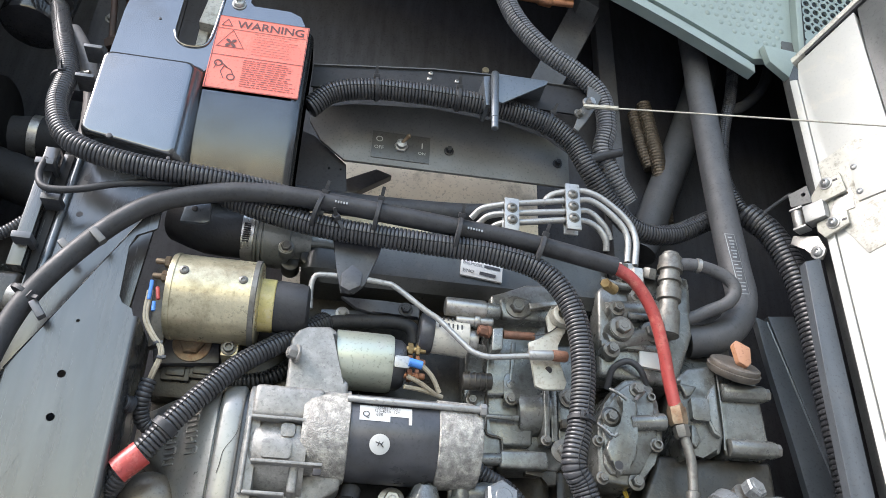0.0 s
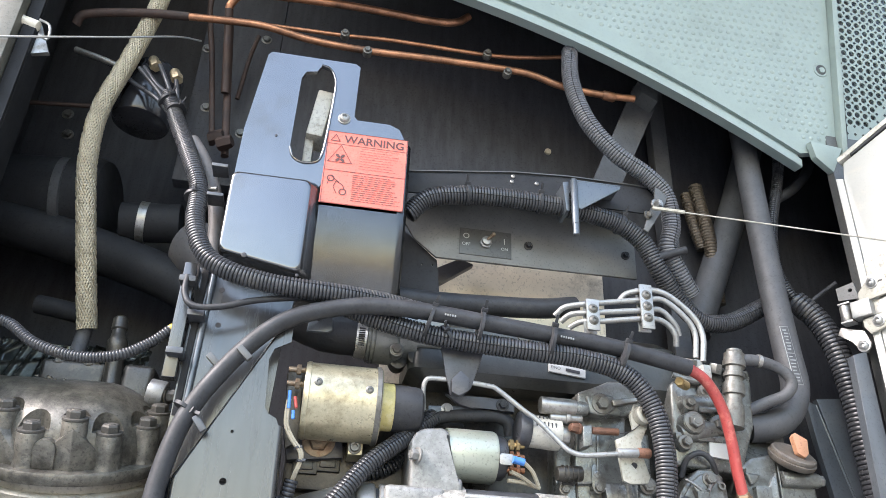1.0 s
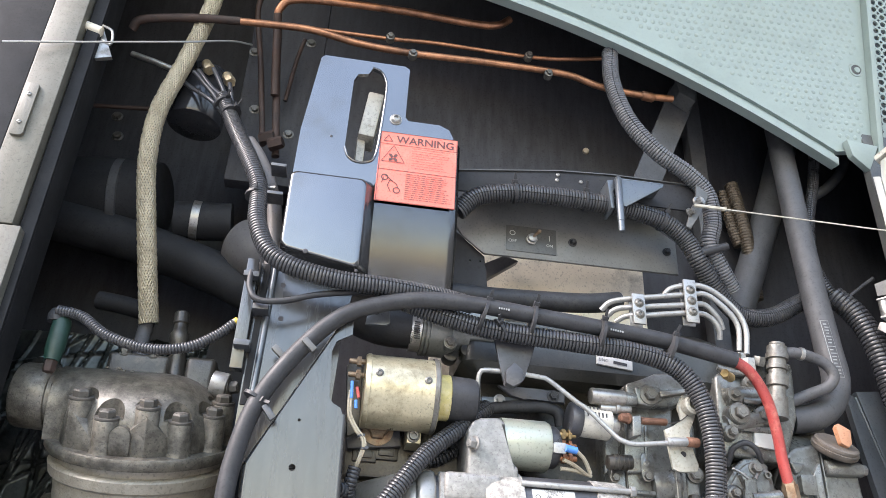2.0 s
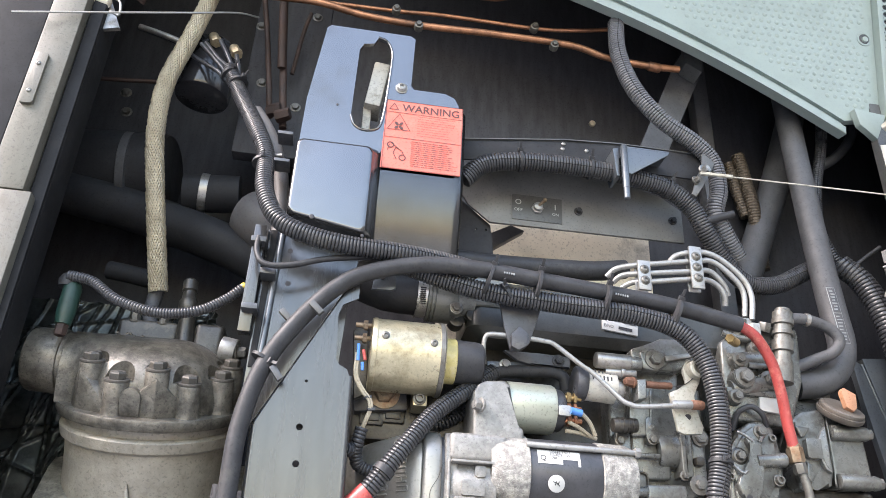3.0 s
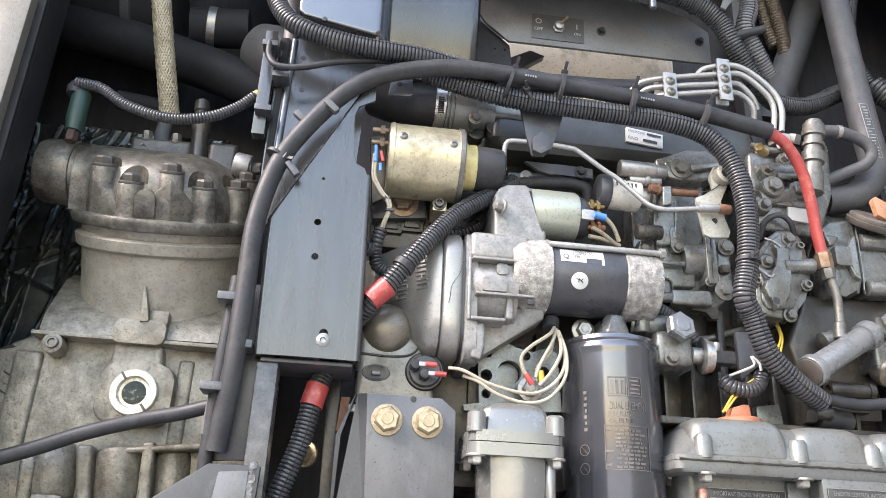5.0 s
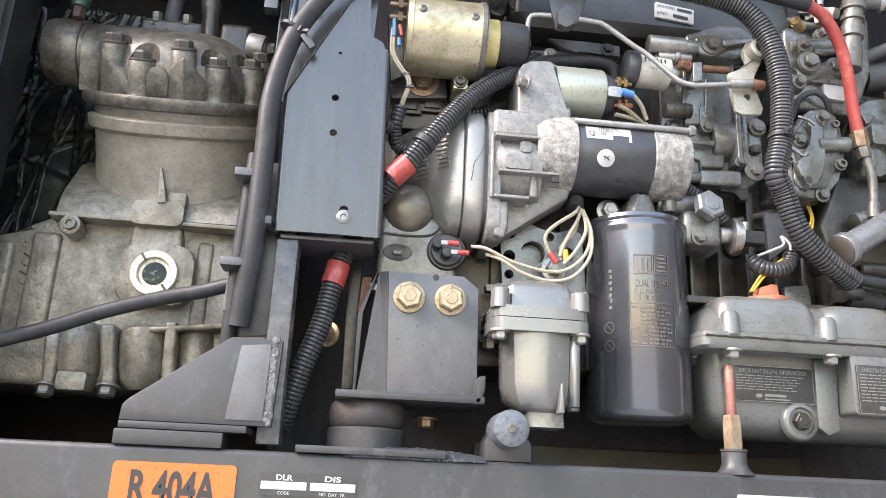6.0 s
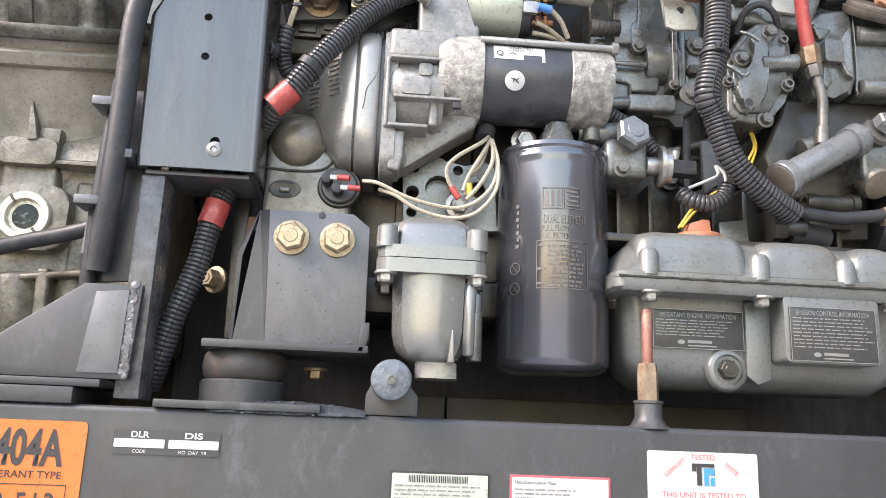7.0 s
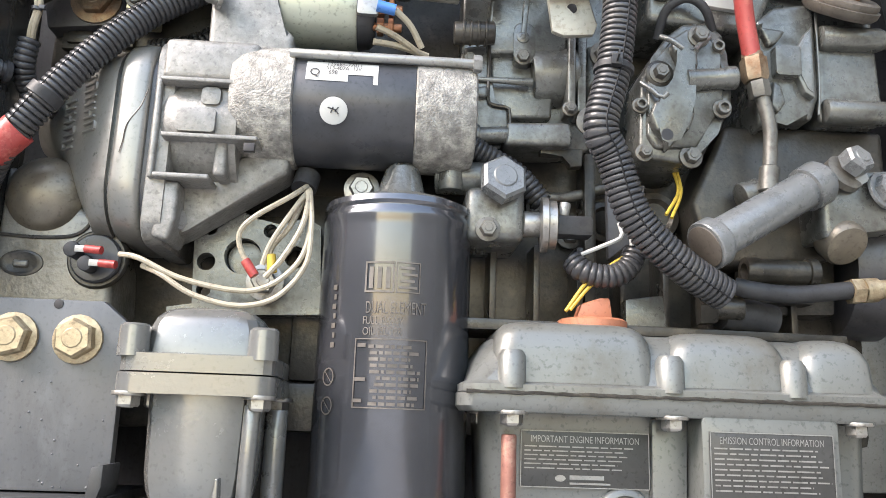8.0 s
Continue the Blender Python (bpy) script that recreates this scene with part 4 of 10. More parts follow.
prism(bm, [(-0.288, 2.236), (-0.190, 2.236), (-0.183, 2.40), (-0.172, 2.475), (-0.288, 2.475)], 0.722, 0.727, 0.001)
part("upper_back_plate", bm, M_BEAM, beam)
# No groove is cut: a raised black strip gives its shade.
bm = B()
prism(bm, [(-0.2865, 2.300), (-0.2795, 2.300), (-0.2765, 2.473), (-0.2835, 2.473)], 0.7200, 0.7225, 0.0006)
part("groove", bm, M_SEAL, beam, "raised black strip standing for a shaded groove")
bm = B()
tube(bm, [(-0.2745, 0.7215, 2.302), (-0.2725, 0.7212, 2.390), (-0.2705, 0.7215, 2.472)], 0.0036, 14)
part("rib", bm, M_STAY, beam, "bright pressed rib")
for x, z in ((-0.2590, 2.4490), (-0.2560, 2.4060)):
    bm = B()
    lathe(bm, (x, 0.7222, z), (0, -1, 0), [(0, 0.0034), (0.0004, 0.0031)], 14)
    part("hole", bm, M_INK, beam)
bm = B()
prism(bm, [(-0.3035, 2.338), (-0.2895, 2.338), (-0.2895, 2.475), (-0.3035, 2.475)], 0.712, 0.726, 0.001)
part("edge_strip", bm, M_BEAM, beam)

# cable tray strip that carries the hoses down past the channel
tray = thing("cable_tray", (-0.31, 0.72, 1.985), "narrow black metal strip with white-edged hose clips", "cable tray")
bm = B()
prism(bm, [(-0.3, 0.7, 2.165), (-0.294, 0.7, 2.166), (-0.302, 0.7, 2.012), (-0.306, 0.7, 2.012)], 0.705, 0.712, 0.0008)
part("left_edge", bm, M_SWITCH, tray)
bm = B()
prism(bm, [(-0.3, 0.71, 2.165), (-0.255, 0.71, 2.167), (-0.261, 0.71, 1.993), (-0.301, 0.71, 1.99)], 0.716, 0.72, 0.0008)
part("back", bm, M_BLACK, tray)
for p in ((-0.297, 0.7, 2.142), (-0.3, 0.7, 2.054), (-0.278, 0.69, 2.096)):
    bm = B()
    box(bm, p[0] - 0.010, p[0] + 0.010, 0.684, 0.712, p[2] - 0.004, p[2] + 0.004, 0.0012)
    part("clip", bm, M_CLIP, tray, "grey folded hose clip")
for p in ((-0.284, 0.700, 2.600), (-0.283, 0.700, 2.559)):
    bm = B()
    box(bm, p[0] - 0.010, p[0] + 0.009, 0.694, 0.720, p[2] - 0.0022, p[2] + 0.0022, 0.0008)
    part("clip", bm, M_CLIP, tray, "grey folded hose clip")
for p in ((-0.295, 0.705, 2.449), (-0.279, 0.705, 2.409), (-0.293, 0.705, 2.364)):
    bm = B()
    box(bm, p[0] - 0.009, p[0] + 0.009, 0.698, 0.722, p[2] - 0.0035, p[2] + 0.0035, 0.001)
    part("clip", bm, M_CLIP, tray, "grey folded hose clip")

# post with gusset on the rail
gusset = thing("post_gusset", (-0.29, 0.72, 1.9015), "worn black post with a triangular gusset foot on the rail", "bracket")
bm = B()
prism(bm, [(-0.378, 1.9085), (-0.377, 1.921), (-0.372, 1.927), (-0.292, 1.985), (-0.246, 1.985), (-0.2495, 1.9085)], 0.688, 0.694, 0.0018)
part("front_plate", bm, M_RAIL, gusset)
# Lighter paint laid on as a strip for the sheen along the bend.
bm = B()
prism(bm, [(-0.2895, 1.913), (-0.282, 1.978), (-0.262, 1.980), (-0.2560, 1.980), (-0.2575, 1.913)], 0.6868, 0.689, 0.0006)
part("sheen_strip", bm, M_MOUNT, gusset, "lighter strip for the sheen on the bend")
bm = B()
box(bm, -0.378, -0.270, 0.688, 0.765, 1.902, 1.9085, 0.0018)
part("foot", bm, M_RAIL, gusset)
bm = B()
box(bm, -0.263, -0.2425, 0.700, 0.74, 1.894, 2.0835, 0.0025)
part("post", bm, M_POST, gusset, "rough painted square post")
bm = B()
rnd = random.Random(3)
for i in range(110):
    q = 0.0020 + 0.0024 * rnd.random()
    lathe(bm, (-0.2535 + 0.003 * (rnd.random() - 0.5), 0.6888, 1.911 + 0.075 * rnd.random()), (rnd.random() - 0.5, -1.6, rnd.random() - 0.5), [(0, q), (0.0008, q * 0.85), (0.0012, q * 0.3)], 9)
tagged(part("weld_bead", bm, M_POST, gusset, "rough weld bead"), kind="stuff")

# fan belt cover with its warning sticker
cover = thing("belt_cover", (-0.16, 0.75, 2.455), "glossy dark sheet-metal belt cover with a red warning sticker", "cover")
SLOT = [(-0.205, 2.750), (-0.2065, 2.64), (-0.201, 2.626), (-0.190, 2.6195), (-0.176, 2.621), (-0.1675, 2.63), (-0.1635, 2.66), (-0.160, 2.735), (-0.162, 2.758), (-0.170, 2.772), (-0.181, 2.776), (-0.186, 2.765), (-0.2, 2.762)]
bm = B()
edges = []
for lp in ([(-0.2665, 2.585), (-0.265, 2.659), (-0.252, 2.782), (-0.247, 2.787), (-0.137, 2.787), (-0.1305, 2.782), (-0.1315, 2.70), (-0.127, 2.6945), (-0.085, 2.6945), (-0.072, 2.6885), (-0.066, 2.676), (-0.0665, 2.60), (-0.158, 2.60), (-0.166, 2.585)], SLOT):
    vs = [bm.verts.new((x, 0.695, z)) for x, z in lp]
    edges += [bm.edges.new((vs[i], vs[(i + 1) % len(vs)])) for i in range(len(vs))]
made = bmesh.ops.triangle_fill(bm, use_beauty=True, use_dissolve=True, edges=edges, normal=(0, -1, 0))
ext = bmesh.ops.extrude_face_region(bm, geom=[g for g in made["geom"] if isinstance(g, bmesh.types.BMFace)])
bmesh.ops.translate(bm, verts=[g for g in ext["geom"] if isinstance(g, bmesh.types.BMVert)], vec=(0, 0.006, 0))
part("upper_sheet", bm, M_COVER, cover, sharp=30)
bm = B()
line = [Vector((x, 0.6945, z)) for x, z in SLOT[1:-2]]
sweep(bm, spline(line, 0.004), [0.0016] * len(spline(line, 0.004)), 8)
part("slot_rim", bm, M_COVER, cover, "rolled slot rim")
# the top of the sheet folds back above the slot's shoulder
bm = B()
prism(bm, [(-0.2665, 2.585), (-0.2648, 2.659), (-0.252, 2.782), (-0.2485, 2.782), (-0.2610, 2.659), (-0.2628, 2.585)], 0.7005, 0.735, 0.001)
part("left_return", bm, M_COVER, cover)
# pressed raised box on the lower left: drafted walls, soft corners, a slanting foot
BOX_STEPS = ((0.7125, 0.0, 0.0, 0.0), (0.6960, 0.0004, 0.0020, 0.0012), (0.6900, 0.0008, 0.0100, 0.0030), (0.6862, 0.0014, 0.0120, 0.0042), (0.6840, 0.0024, 0.0134, 0.0056), (0.6829, 0.0038, 0.0148, 0.0072), (0.6826, 0.0055, 0.0165, 0.0090))
bm = B()
rings = []
for y, left, right, top in BOX_STEPS:
    x0, x1, z1, z0 = -0.2690 + left, -0.1605 - right, 2.5930 - top, 2.4800 + 0.7 * left
    rings.append([bm.verts.new((x, y, z - (0.19 * (x - x0) * max(0.0, 1 - (z - z0) / (z1 - z0)) if z < z1 else 0))) for x, z in rounded(x0, x1, z0, z1, 0.0085, 8)])
for p, q in zip(rings, rings[1:]):
    for i in range(len(p)):
        bm.faces.new((p[i], p[(i + 1) % len(p)], q[(i + 1) % len(p)], q[i]))
bm.faces.new(rings[0][::-1])
bm.faces.new(rings[-1])
part("raised_box", bm, M_COVER, cover, "pressed raised box", sharp=60)
# deep front on the right: a flat face that rolls under, with a rounded outer edge
bm = B()
across = [(-0.162 + 0.0135 * i, 0.0) for i in range(8)] + [(-0.0675 + 0.013 * math.sin(a), 0.013 * (1 - math.cos(a))) for a in [math.pi * k / 16 for k in range(1, 9)]] + [(-0.0545, 0.03), (-0.0545, 0.062)]
down = [(2.668, 0.0), (2.62, 0.0), (2.575, 0.0)] + [(2.562 - 0.11 * k / 14, 0.0215 * (k / 14) ** 1.75) for k in range(15)]
grid = [[bm.verts.new((x, 0.6947 + dy + y, z)) for x, y in across] for z, dy in down]
for p, q in zip(grid, grid[1:]):
    for i in range(len(across) - 1):
        bm.faces.new((p[i], p[i + 1], q[i + 1], q[i]))
bmesh.ops.solidify(bm, geom=bm.faces[:], thickness=0.0015)
part("rolled_front", bm, M_COVER, cover, "deep rolled front", sharp=50)
bm = B()
box(bm, -0.187, -0.165, 0.722, 0.76, 2.682, 2.757, 0.003, Matrix.Rotation(0.12, 4, 'Y'))
box(bm, -0.192, -0.180, 0.735, 0.77, 2.62, 2.69, 0.003)
part("tensioner_arm", bm, M_SLEEVE, cover, "pale plastic block inside the slot")
bolt(cover, (-0.144, 0.695, 2.694), r=0.007, h=0.006, mat=M_ZINC, kind="round", washer=1.2, name="screw", label="bright pan-head screw")
for p, r in (((-0.225, 0.695, 2.654), 0.0016), ((-0.237, 0.682, 2.477), 0.003), ((-0.176, 0.682, 2.459), 0.002)):
    bm = B()
    cyl(bm, (p[0], p[1] + 0.001, p[2]), (p[0], p[1] - 0.0006, p[2]), r, w=0.0001)
    part("rivet_hole", bm, M_INK, cover)

# warning sticker
x0, x1, z1, z0 = -0.1615, -0.0605, 2.672, 2.5655
bm = B()
prism(bm, [(x0 - 0.0015, z0), (x1, z0), (x1 + 0.0005, z1), (x0, z1)], 0.6937, 0.6946, 0)
st = part("sticker", bm, M_SALMON, cover, "faded red warning sticker")
Y = 0.6936
lettering("text", "WARNING", ((x0 + x1) / 2 + 0.008, Y, z1 - 0.0105), 0.0115, M_BROWNINK, st, width=0.076, bold=0.018)


def triangle(cx, cz, s, w, nm="triangle"):
    bm = B()
    o = [(cx - s, cz - 0.58 * s), (cx + s, cz - 0.58 * s), (cx, cz + 1.15 * s)]
    c = (cx, cz)
    i = [(c[0] + (p[0] - c[0]) * (1 - w), c[1] + (p[1] - c[1]) * (1 - w)) for p in o]
    vo = [bm.verts.new((x, Y - 0.0005, z)) for x, z in o]
    vi = [bm.verts.new((x, Y - 0.0005, z)) for x, z in i]
    for k in range(3):
        bm.faces.new((vo[k], vo[(k + 1) % 3], vi[(k + 1) % 3], vi[k]))
    return part(nm, bm, M_BROWNINK, st)


triangle(x0 + 0.010, z1 - 0.0115, 0.0065, 0.25)
triangle(x0 + 0.018, z1 - 0.038, 0.0155, 0.09)
bm = B()
for k in range(4):
    a = math.pi / 4 + k * math.pi / 2
    c = Vector((x0 + 0.018 + 0.0042 * math.cos(a), Y - 0.0006, z1 - 0.040 + 0.0042 * math.sin(a)))
    vs = [bm.verts.new(c + Vector((0.0034 * math.cos(a) * math.cos(j) - 0.002 * math.sin(a) * math.sin(j), 0, 0.0034 * math.sin(a) * math.cos(j) + 0.002 * math.cos(a) * math.sin(j)))) for j in [i * math.pi / 5 for i in range(10)]]
    bm.faces.new(vs)
part("fan_symbol", bm, M_BROWNINK, st)
bm = B()
for cx, cz, r in ((x0 + 0.0095, z1 - 0.071, 0.0048), (x0 + 0.0255, z1 - 0.089, 0.0048)):
    ring = [[bm.verts.new((cx + q * math.cos(i * math.pi / 8), Y - 0.0004, cz + q * math.sin(i * math.pi / 8))) for i in range(16)] for q in (r, r * 0.68)]
    for i in range(16):
        bm.faces.new((ring[0][i], ring[0][(i + 1) % 16], ring[1][(i + 1) % 16], ring[1][i]))
for ax, az, bx, bz, w in ((0.009, -0.067, 0.020, -0.076, 0.0006), (0.0165, -0.0745, 0.0135, -0.083, 0.0006), (0.0165, -0.0745, 0.0245, -0.079, 0.0005), (0.0245, -0.079, 0.0275, -0.086, 0.0005), (0.0135, -0.083, 0.018, -0.092, 0.0005), (0.008, -0.071, 0.006, -0.080, 0.0005)):
    d = Vector((bx - ax, 0, bz - az)).normalized()
    s = Vector((-d.z, 0, d.x)) * w
    p, q = Vector((x0 + ax, Y - 0.0005, z1 + az)), Vector((x0 + bx, Y - 0.0005, z1 + bz))
    bm.faces.new([bm.verts.new(v) for v in (p + s, q + s, q - s, p - s)])
part("hazard_symbol", bm, M_BROWNINK, st)
bm = B()
for a, b, c, e in ((x0, x1, z1 - 0.0188, z1 - 0.0195), (x0, x1, z1 - 0.0585, z1 - 0.0592)):
    bm.faces.new([bm.verts.new(p) for p in ((a, Y - 0.0004, c), (b, Y - 0.0004, c), (b, Y - 0.0004, e), (a, Y - 0.0004, e))])
for a, b, c, e in ((x0, x1, z1, z1 - 0.0007), (x0, x1, z0 + 0.0007, z0), (x1 - 0.0007, x1, z1, z0), (x0, x0 + 0.0007, z1, z0)):
    bm.faces.new([bm.verts.new(p) for p in ((a, Y - 0.0004, c), (b, Y - 0.0004, c), (b, Y - 0.0004, e), (a, Y - 0.0004, e))])
part("border", bm, M_BROWNINK, st)
bars("print", x0 + 0.042, x1 - 0.008, z1 - 0.056, z1 - 0.022, Y - 0.0005, 9, M_BROWNINK, st, 1, 0.13)
bars("print", x0 + 0.036, x1 - 0.004, z0 + 0.004, z0 + 0.044, Y - 0.0005, 13, M_BROWNINK, st, 2, 0.27)

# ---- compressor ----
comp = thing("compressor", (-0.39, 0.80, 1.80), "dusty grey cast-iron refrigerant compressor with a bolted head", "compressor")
TILT_A = radians(28)
AX = Vector((0, -math.sin(TILT_A), math.cos(TILT_A)))
CC = Vector((-0.394, 0.813, 2.265))
R = 0.104


bm = B()
lathe(bm, CC - AX * 0.135, AX, [(0, 0.107), (0.030, 0.099), (0.038, 0.0940), (0.050, 0.0915), (0.080, 0.0915), (0.106, 0.0925), (0.1075, 0.0955), (0.110, 0.0985), (0.121, 0.1000), (0.1235, 0.098), (0.1245, 0.0935), (0.1325, 0.0935), (0.134, 0.0985)], 96)
part("cylinder", bm, M_BARREL, comp, "round cylinder barrel")
bm = B()
lathe(bm, CC - AX * 0.002, AX, [(0, 0.0985), (0.0015, 0.1035), (0.006, 0.1055), (0.0115, 0.1055), (0.0140, 0.1040), (0.0145, 0.080)], 96)
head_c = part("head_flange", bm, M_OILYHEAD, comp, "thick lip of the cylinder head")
# head casting: a crosswise half-round body with bolt columns, pockets and webs
SEATS = [(-0.0575, 0.0615, 0.0625), (-0.0245, 0.0800, 0.0470), (0.0160, 0.0780, 0.0615), (0.0490, 0.0695, 0.0470), (0.0790, 0.0360, 0.0490), (0.0840, 0.0050, 0.0580)]


def head_at(u, v, h):
    """A point of the head: u along x, v to the front, h over the flange plane."""
    return CC + AX * h + Vector((u, -v * math.cos(TILT_A), -v * math.sin(TILT_A)))


def carve(block, tool):
    """The block less the tool, both closed bmeshes."""
    obs = []
    for b in (block, tool):
        bmesh.ops.recalc_face_normals(b, faces=b.faces)
        me = bpy.data.meshes.new("carving")
        b.to_mesh(me)
        b.free()
        obs.append(bpy.data.objects.new("carving", me))
        scene.collection.objects.link(obs[-1])
    mod = obs[0].modifiers.new("carve", 'BOOLEAN')
    mod.operation, mod.solver, mod.object = 'DIFFERENCE', 'EXACT', obs[1]
    out = B()
    out.from_object(obs[0], bpy.context.evaluated_depsgraph_get())
    for ob in obs:
        bpy.data.objects.remove(ob)
    return out


def closed_loft(rings):
    """A closed skin over rings of points that are alike in number."""
    b = B()
    vs = [[b.verts.new(p) for p in ring] for ring in rings]
    n = len(vs[0])
    for p, q in zip(vs, vs[1:]):
        for i in range(n):
            b.faces.new((p[i], p[(i + 1) % n], q[(i + 1) % n], q[i]))
    b.faces.new(vs[0][::-1])
    b.faces.new(vs[-1])
    return b


rings = []
for i in range(47):
    u = -0.0985 + 0.1835 * i / 46
    reach = math.sqrt(max(1e-6, 0.0895 ** 2 - u * u)) * 0.975
    reach = (reach ** 8 + 0.046 ** 8) ** 0.125 if u < 0 else reach
    top = 0.083 if u < 0.015 else 0.083 - 0.036 * ((u - 0.015) / 0.07) ** 2.2
    arc = [math.pi * k / 40 for k in range(41)]
    rings.append([head_at(u, reach * math.copysign(abs(math.cos(a)) ** 0.82, math.cos(a)), 0.011 + (top - 0.011) * math.sin(a) ** 0.80) for a in arc])
block = closed_loft(rings)
tool = B()
for k, (cu, cv, seat) in enumerate(SEATS):
    out_u, out_v = cu / math.hypot(cu, cv), cv / math.hypot(cu, cv)
    rad = 0.0168 + 0.0002 * k
    shape = [(cu + rad * math.cos(a) * -out_u - rad * math.sin(a) * out_v, cv + rad * math.cos(a) * -out_v + rad * math.sin(a) * out_u) for a in [math.pi * (i / 14 - 0.5) for i in range(15)]]
    shape += [(shape[-1][0] + 0.06 * out_u, shape[-1][1] + 0.06 * out_v), (shape[0][0] + 0.06 * out_u, shape[0][1] + 0.06 * out_v)]
    one = closed_loft([[head_at(u, v, h) for u, v in shape] for h in (seat + 0.0003 * k, 0.13 + 0.001 * k)])
    one.to_mesh(me := bpy.data.meshes.new("tool"))
    one.free()
    tool.from_mesh(me)
    bpy.data.meshes.remove(me)
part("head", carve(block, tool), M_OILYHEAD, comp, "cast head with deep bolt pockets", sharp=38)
for cu, cv, seat in SEATS:
    bm = B()
    rc = 0.0134 if seat < 0.06 else 0.0128
    lathe(bm, head_at(cu, cv, 0.010), AX, [(0, rc + 0.0026), (0.004, rc + 0.0006), (0.008, rc), (seat - 0.0115, rc), (seat - 0.010, rc - 0.0012)], 28)
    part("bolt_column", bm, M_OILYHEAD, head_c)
    # a web spreads from the tall columns down to the flange
    if seat > 0.06:
        c = math.hypot(cu, cv)
        ou, ov = cu / c, cv / c
        bm = B()
        for along, side, h in ((0.0, 0.0, seat - 0.004), (-0.03, 0.0, seat - 0.004), (0.001, 0.032, 0.022), (0.001, -0.032, 0.022), (0.003, 0.032, 0.010), (0.003, -0.032, 0.010), (-0.03, 0.032, 0.010), (-0.03, -0.032, 0.010), (0.0140, 0.0, seat - 0.006), (0.0150, 0.0, 0.010)):
            bm.verts.new(head_at(cu + along * ou - side * ov, cv + along * ov + side * ou, h))
        bmesh.ops.convex_hull(bm, input=bm.verts[:])
        bevel_new(bm, bm.verts[:], 0.0012, 2)
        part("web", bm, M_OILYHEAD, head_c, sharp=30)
bm = closed_loft([[head_at(-0.0065 + x, v, 0.012 + h) for x, h in [(0.0108, 0.0), (0.0108, 0.020)] + [(0.0108 * math.cos(a), 0.020 + 0.0108 * math.sin(a)) for a in [math.pi * i / 12 for i in range(1, 12)]] + [(-0.0108, 0.020), (-0.0108, 0.0)]] for v in (0.070, 0.0925)])
bevel_new(bm, bm.verts[:], 0.0016, 2)
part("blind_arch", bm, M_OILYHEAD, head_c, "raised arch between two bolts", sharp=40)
for i, (cu, cv, seat) in enumerate(SEATS):
    bolt(head_c, head_at(cu, cv, seat + 0.0006), AX, r=0.0094, h=0.0085, name="head_bolt", washer=1.38, spin=0.5 + i * 0.37, mat=M_HEADBOLT)
bm = B()
rnd = random.Random(5)
for i in range(9):
    c = CC + AX * 0.0822 + Vector((-0.052 + 0.030 * rnd.random(), -0.012 + 0.02 * rnd.random(), 0.004 * rnd.random()))
    lathe(bm, c, AX, [(0, 0.0026), (0.0012, 0.002), (0.0018, 0.0006)], 7)
tagged(part("foundry_mark", bm, M_OILYHEAD, head_c, "worn raised foundry mark"), kind="stuff")
bm = B()
c = CC + AX * 0.046 + Vector((-0.1025, -0.004, 0))
cyl(bm, c, c + Vector((-0.040, 0.001, 0.001)), 0.0375, 0.0365, seg=48, w=0.005)
lathe(bm, c + Vector((0.003, 0, 0)), (-1, 0, 0), [(0, 0.034), (0.005, 0.034)], 48)
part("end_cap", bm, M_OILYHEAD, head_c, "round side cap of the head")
bm = B()
prof = [(0.769, 2.1165), (0.7705, 2.124), (0.775, 2.134), (0.786, 2.147), (0.812, 2.170), (0.845, 2.198), (0.90, 2.226), (0.90, 2.1165)]
ends = [[bm.verts.new((x0 + k * (y - 0.769), y, z)) for y, z in prof] for x0, k in ((-0.492, -0.16), (-0.48, -0.10), (-0.262, 0.0))]
for q, w in zip(ends, ends[1:]):
    for i in range(len(prof)):
        k = (i + 1) % len(prof)
        bm.faces.new((q[i], q[k], w[k], w[i]))
bm.faces.new(ends[0][::-1])
bm.faces.new(ends[-1])
part("shoulder", bm, M_COMPR, comp, "sloping crankcase shoulder", sharp=60)
# crankcase
bm = B()
prism(bm, [(-0.61, 1.945), (-0.60, 2.068), (-0.556, 2.082), (-0.520, 2.108), (-0.500, 2.1175), (-0.262, 2.1175), (-0.262, 1.945)], 0.785, 0.90, 0.008, 3)
part("crankcase", bm, M_CRANK, comp)
bm = B()
prism(bm, [(-0.498, 2.1115), (-0.262, 2.1095), (-0.262, 2.1140), (-0.498, 2.1160)], 0.7635, 0.79, 0.0018)
part("web", bm, M_CRANK, comp, "horizontal cast joint rib")
bm = B()
prism(bm, rounded(-0.4175, -0.3655, 2.108, 2.1335, 0.007), 0.7600, 0.80, 0.004, 3)
part("pad", bm, M_CRANK, comp, "raised square cast pad")
bm = B()
prism(bm, [(-0.4215, 2.060), (-0.4155, 2.110), (-0.367, 2.110), (-0.3615, 2.060)], 0.7690, 0.80, 0.005, 3)
part("upright_web", bm, M_CRANK, comp, "broad upright web above the sight glass")
bm = B()
box(bm, -0.386, -0.366, 0.765, 0.80, 2.130, 2.1465, 0.003)
part("small_pad", bm, M_CRANK, comp)
for x0, x1, z0, z1, d in ((-0.515, -0.487, 1.99, 2.098, 0.005), (-0.548, -0.53, 1.99, 2.085, 0.008), (-0.352, -0.335, 2.0, 2.100, 0.002)):
    bm = B()
    box(bm, x0, x1, 0.785 - d, 0.80, z0, z1, 0.0045, seg=3)
    part("stiffening_web", bm, M_CRANK, comp)
bm = B()
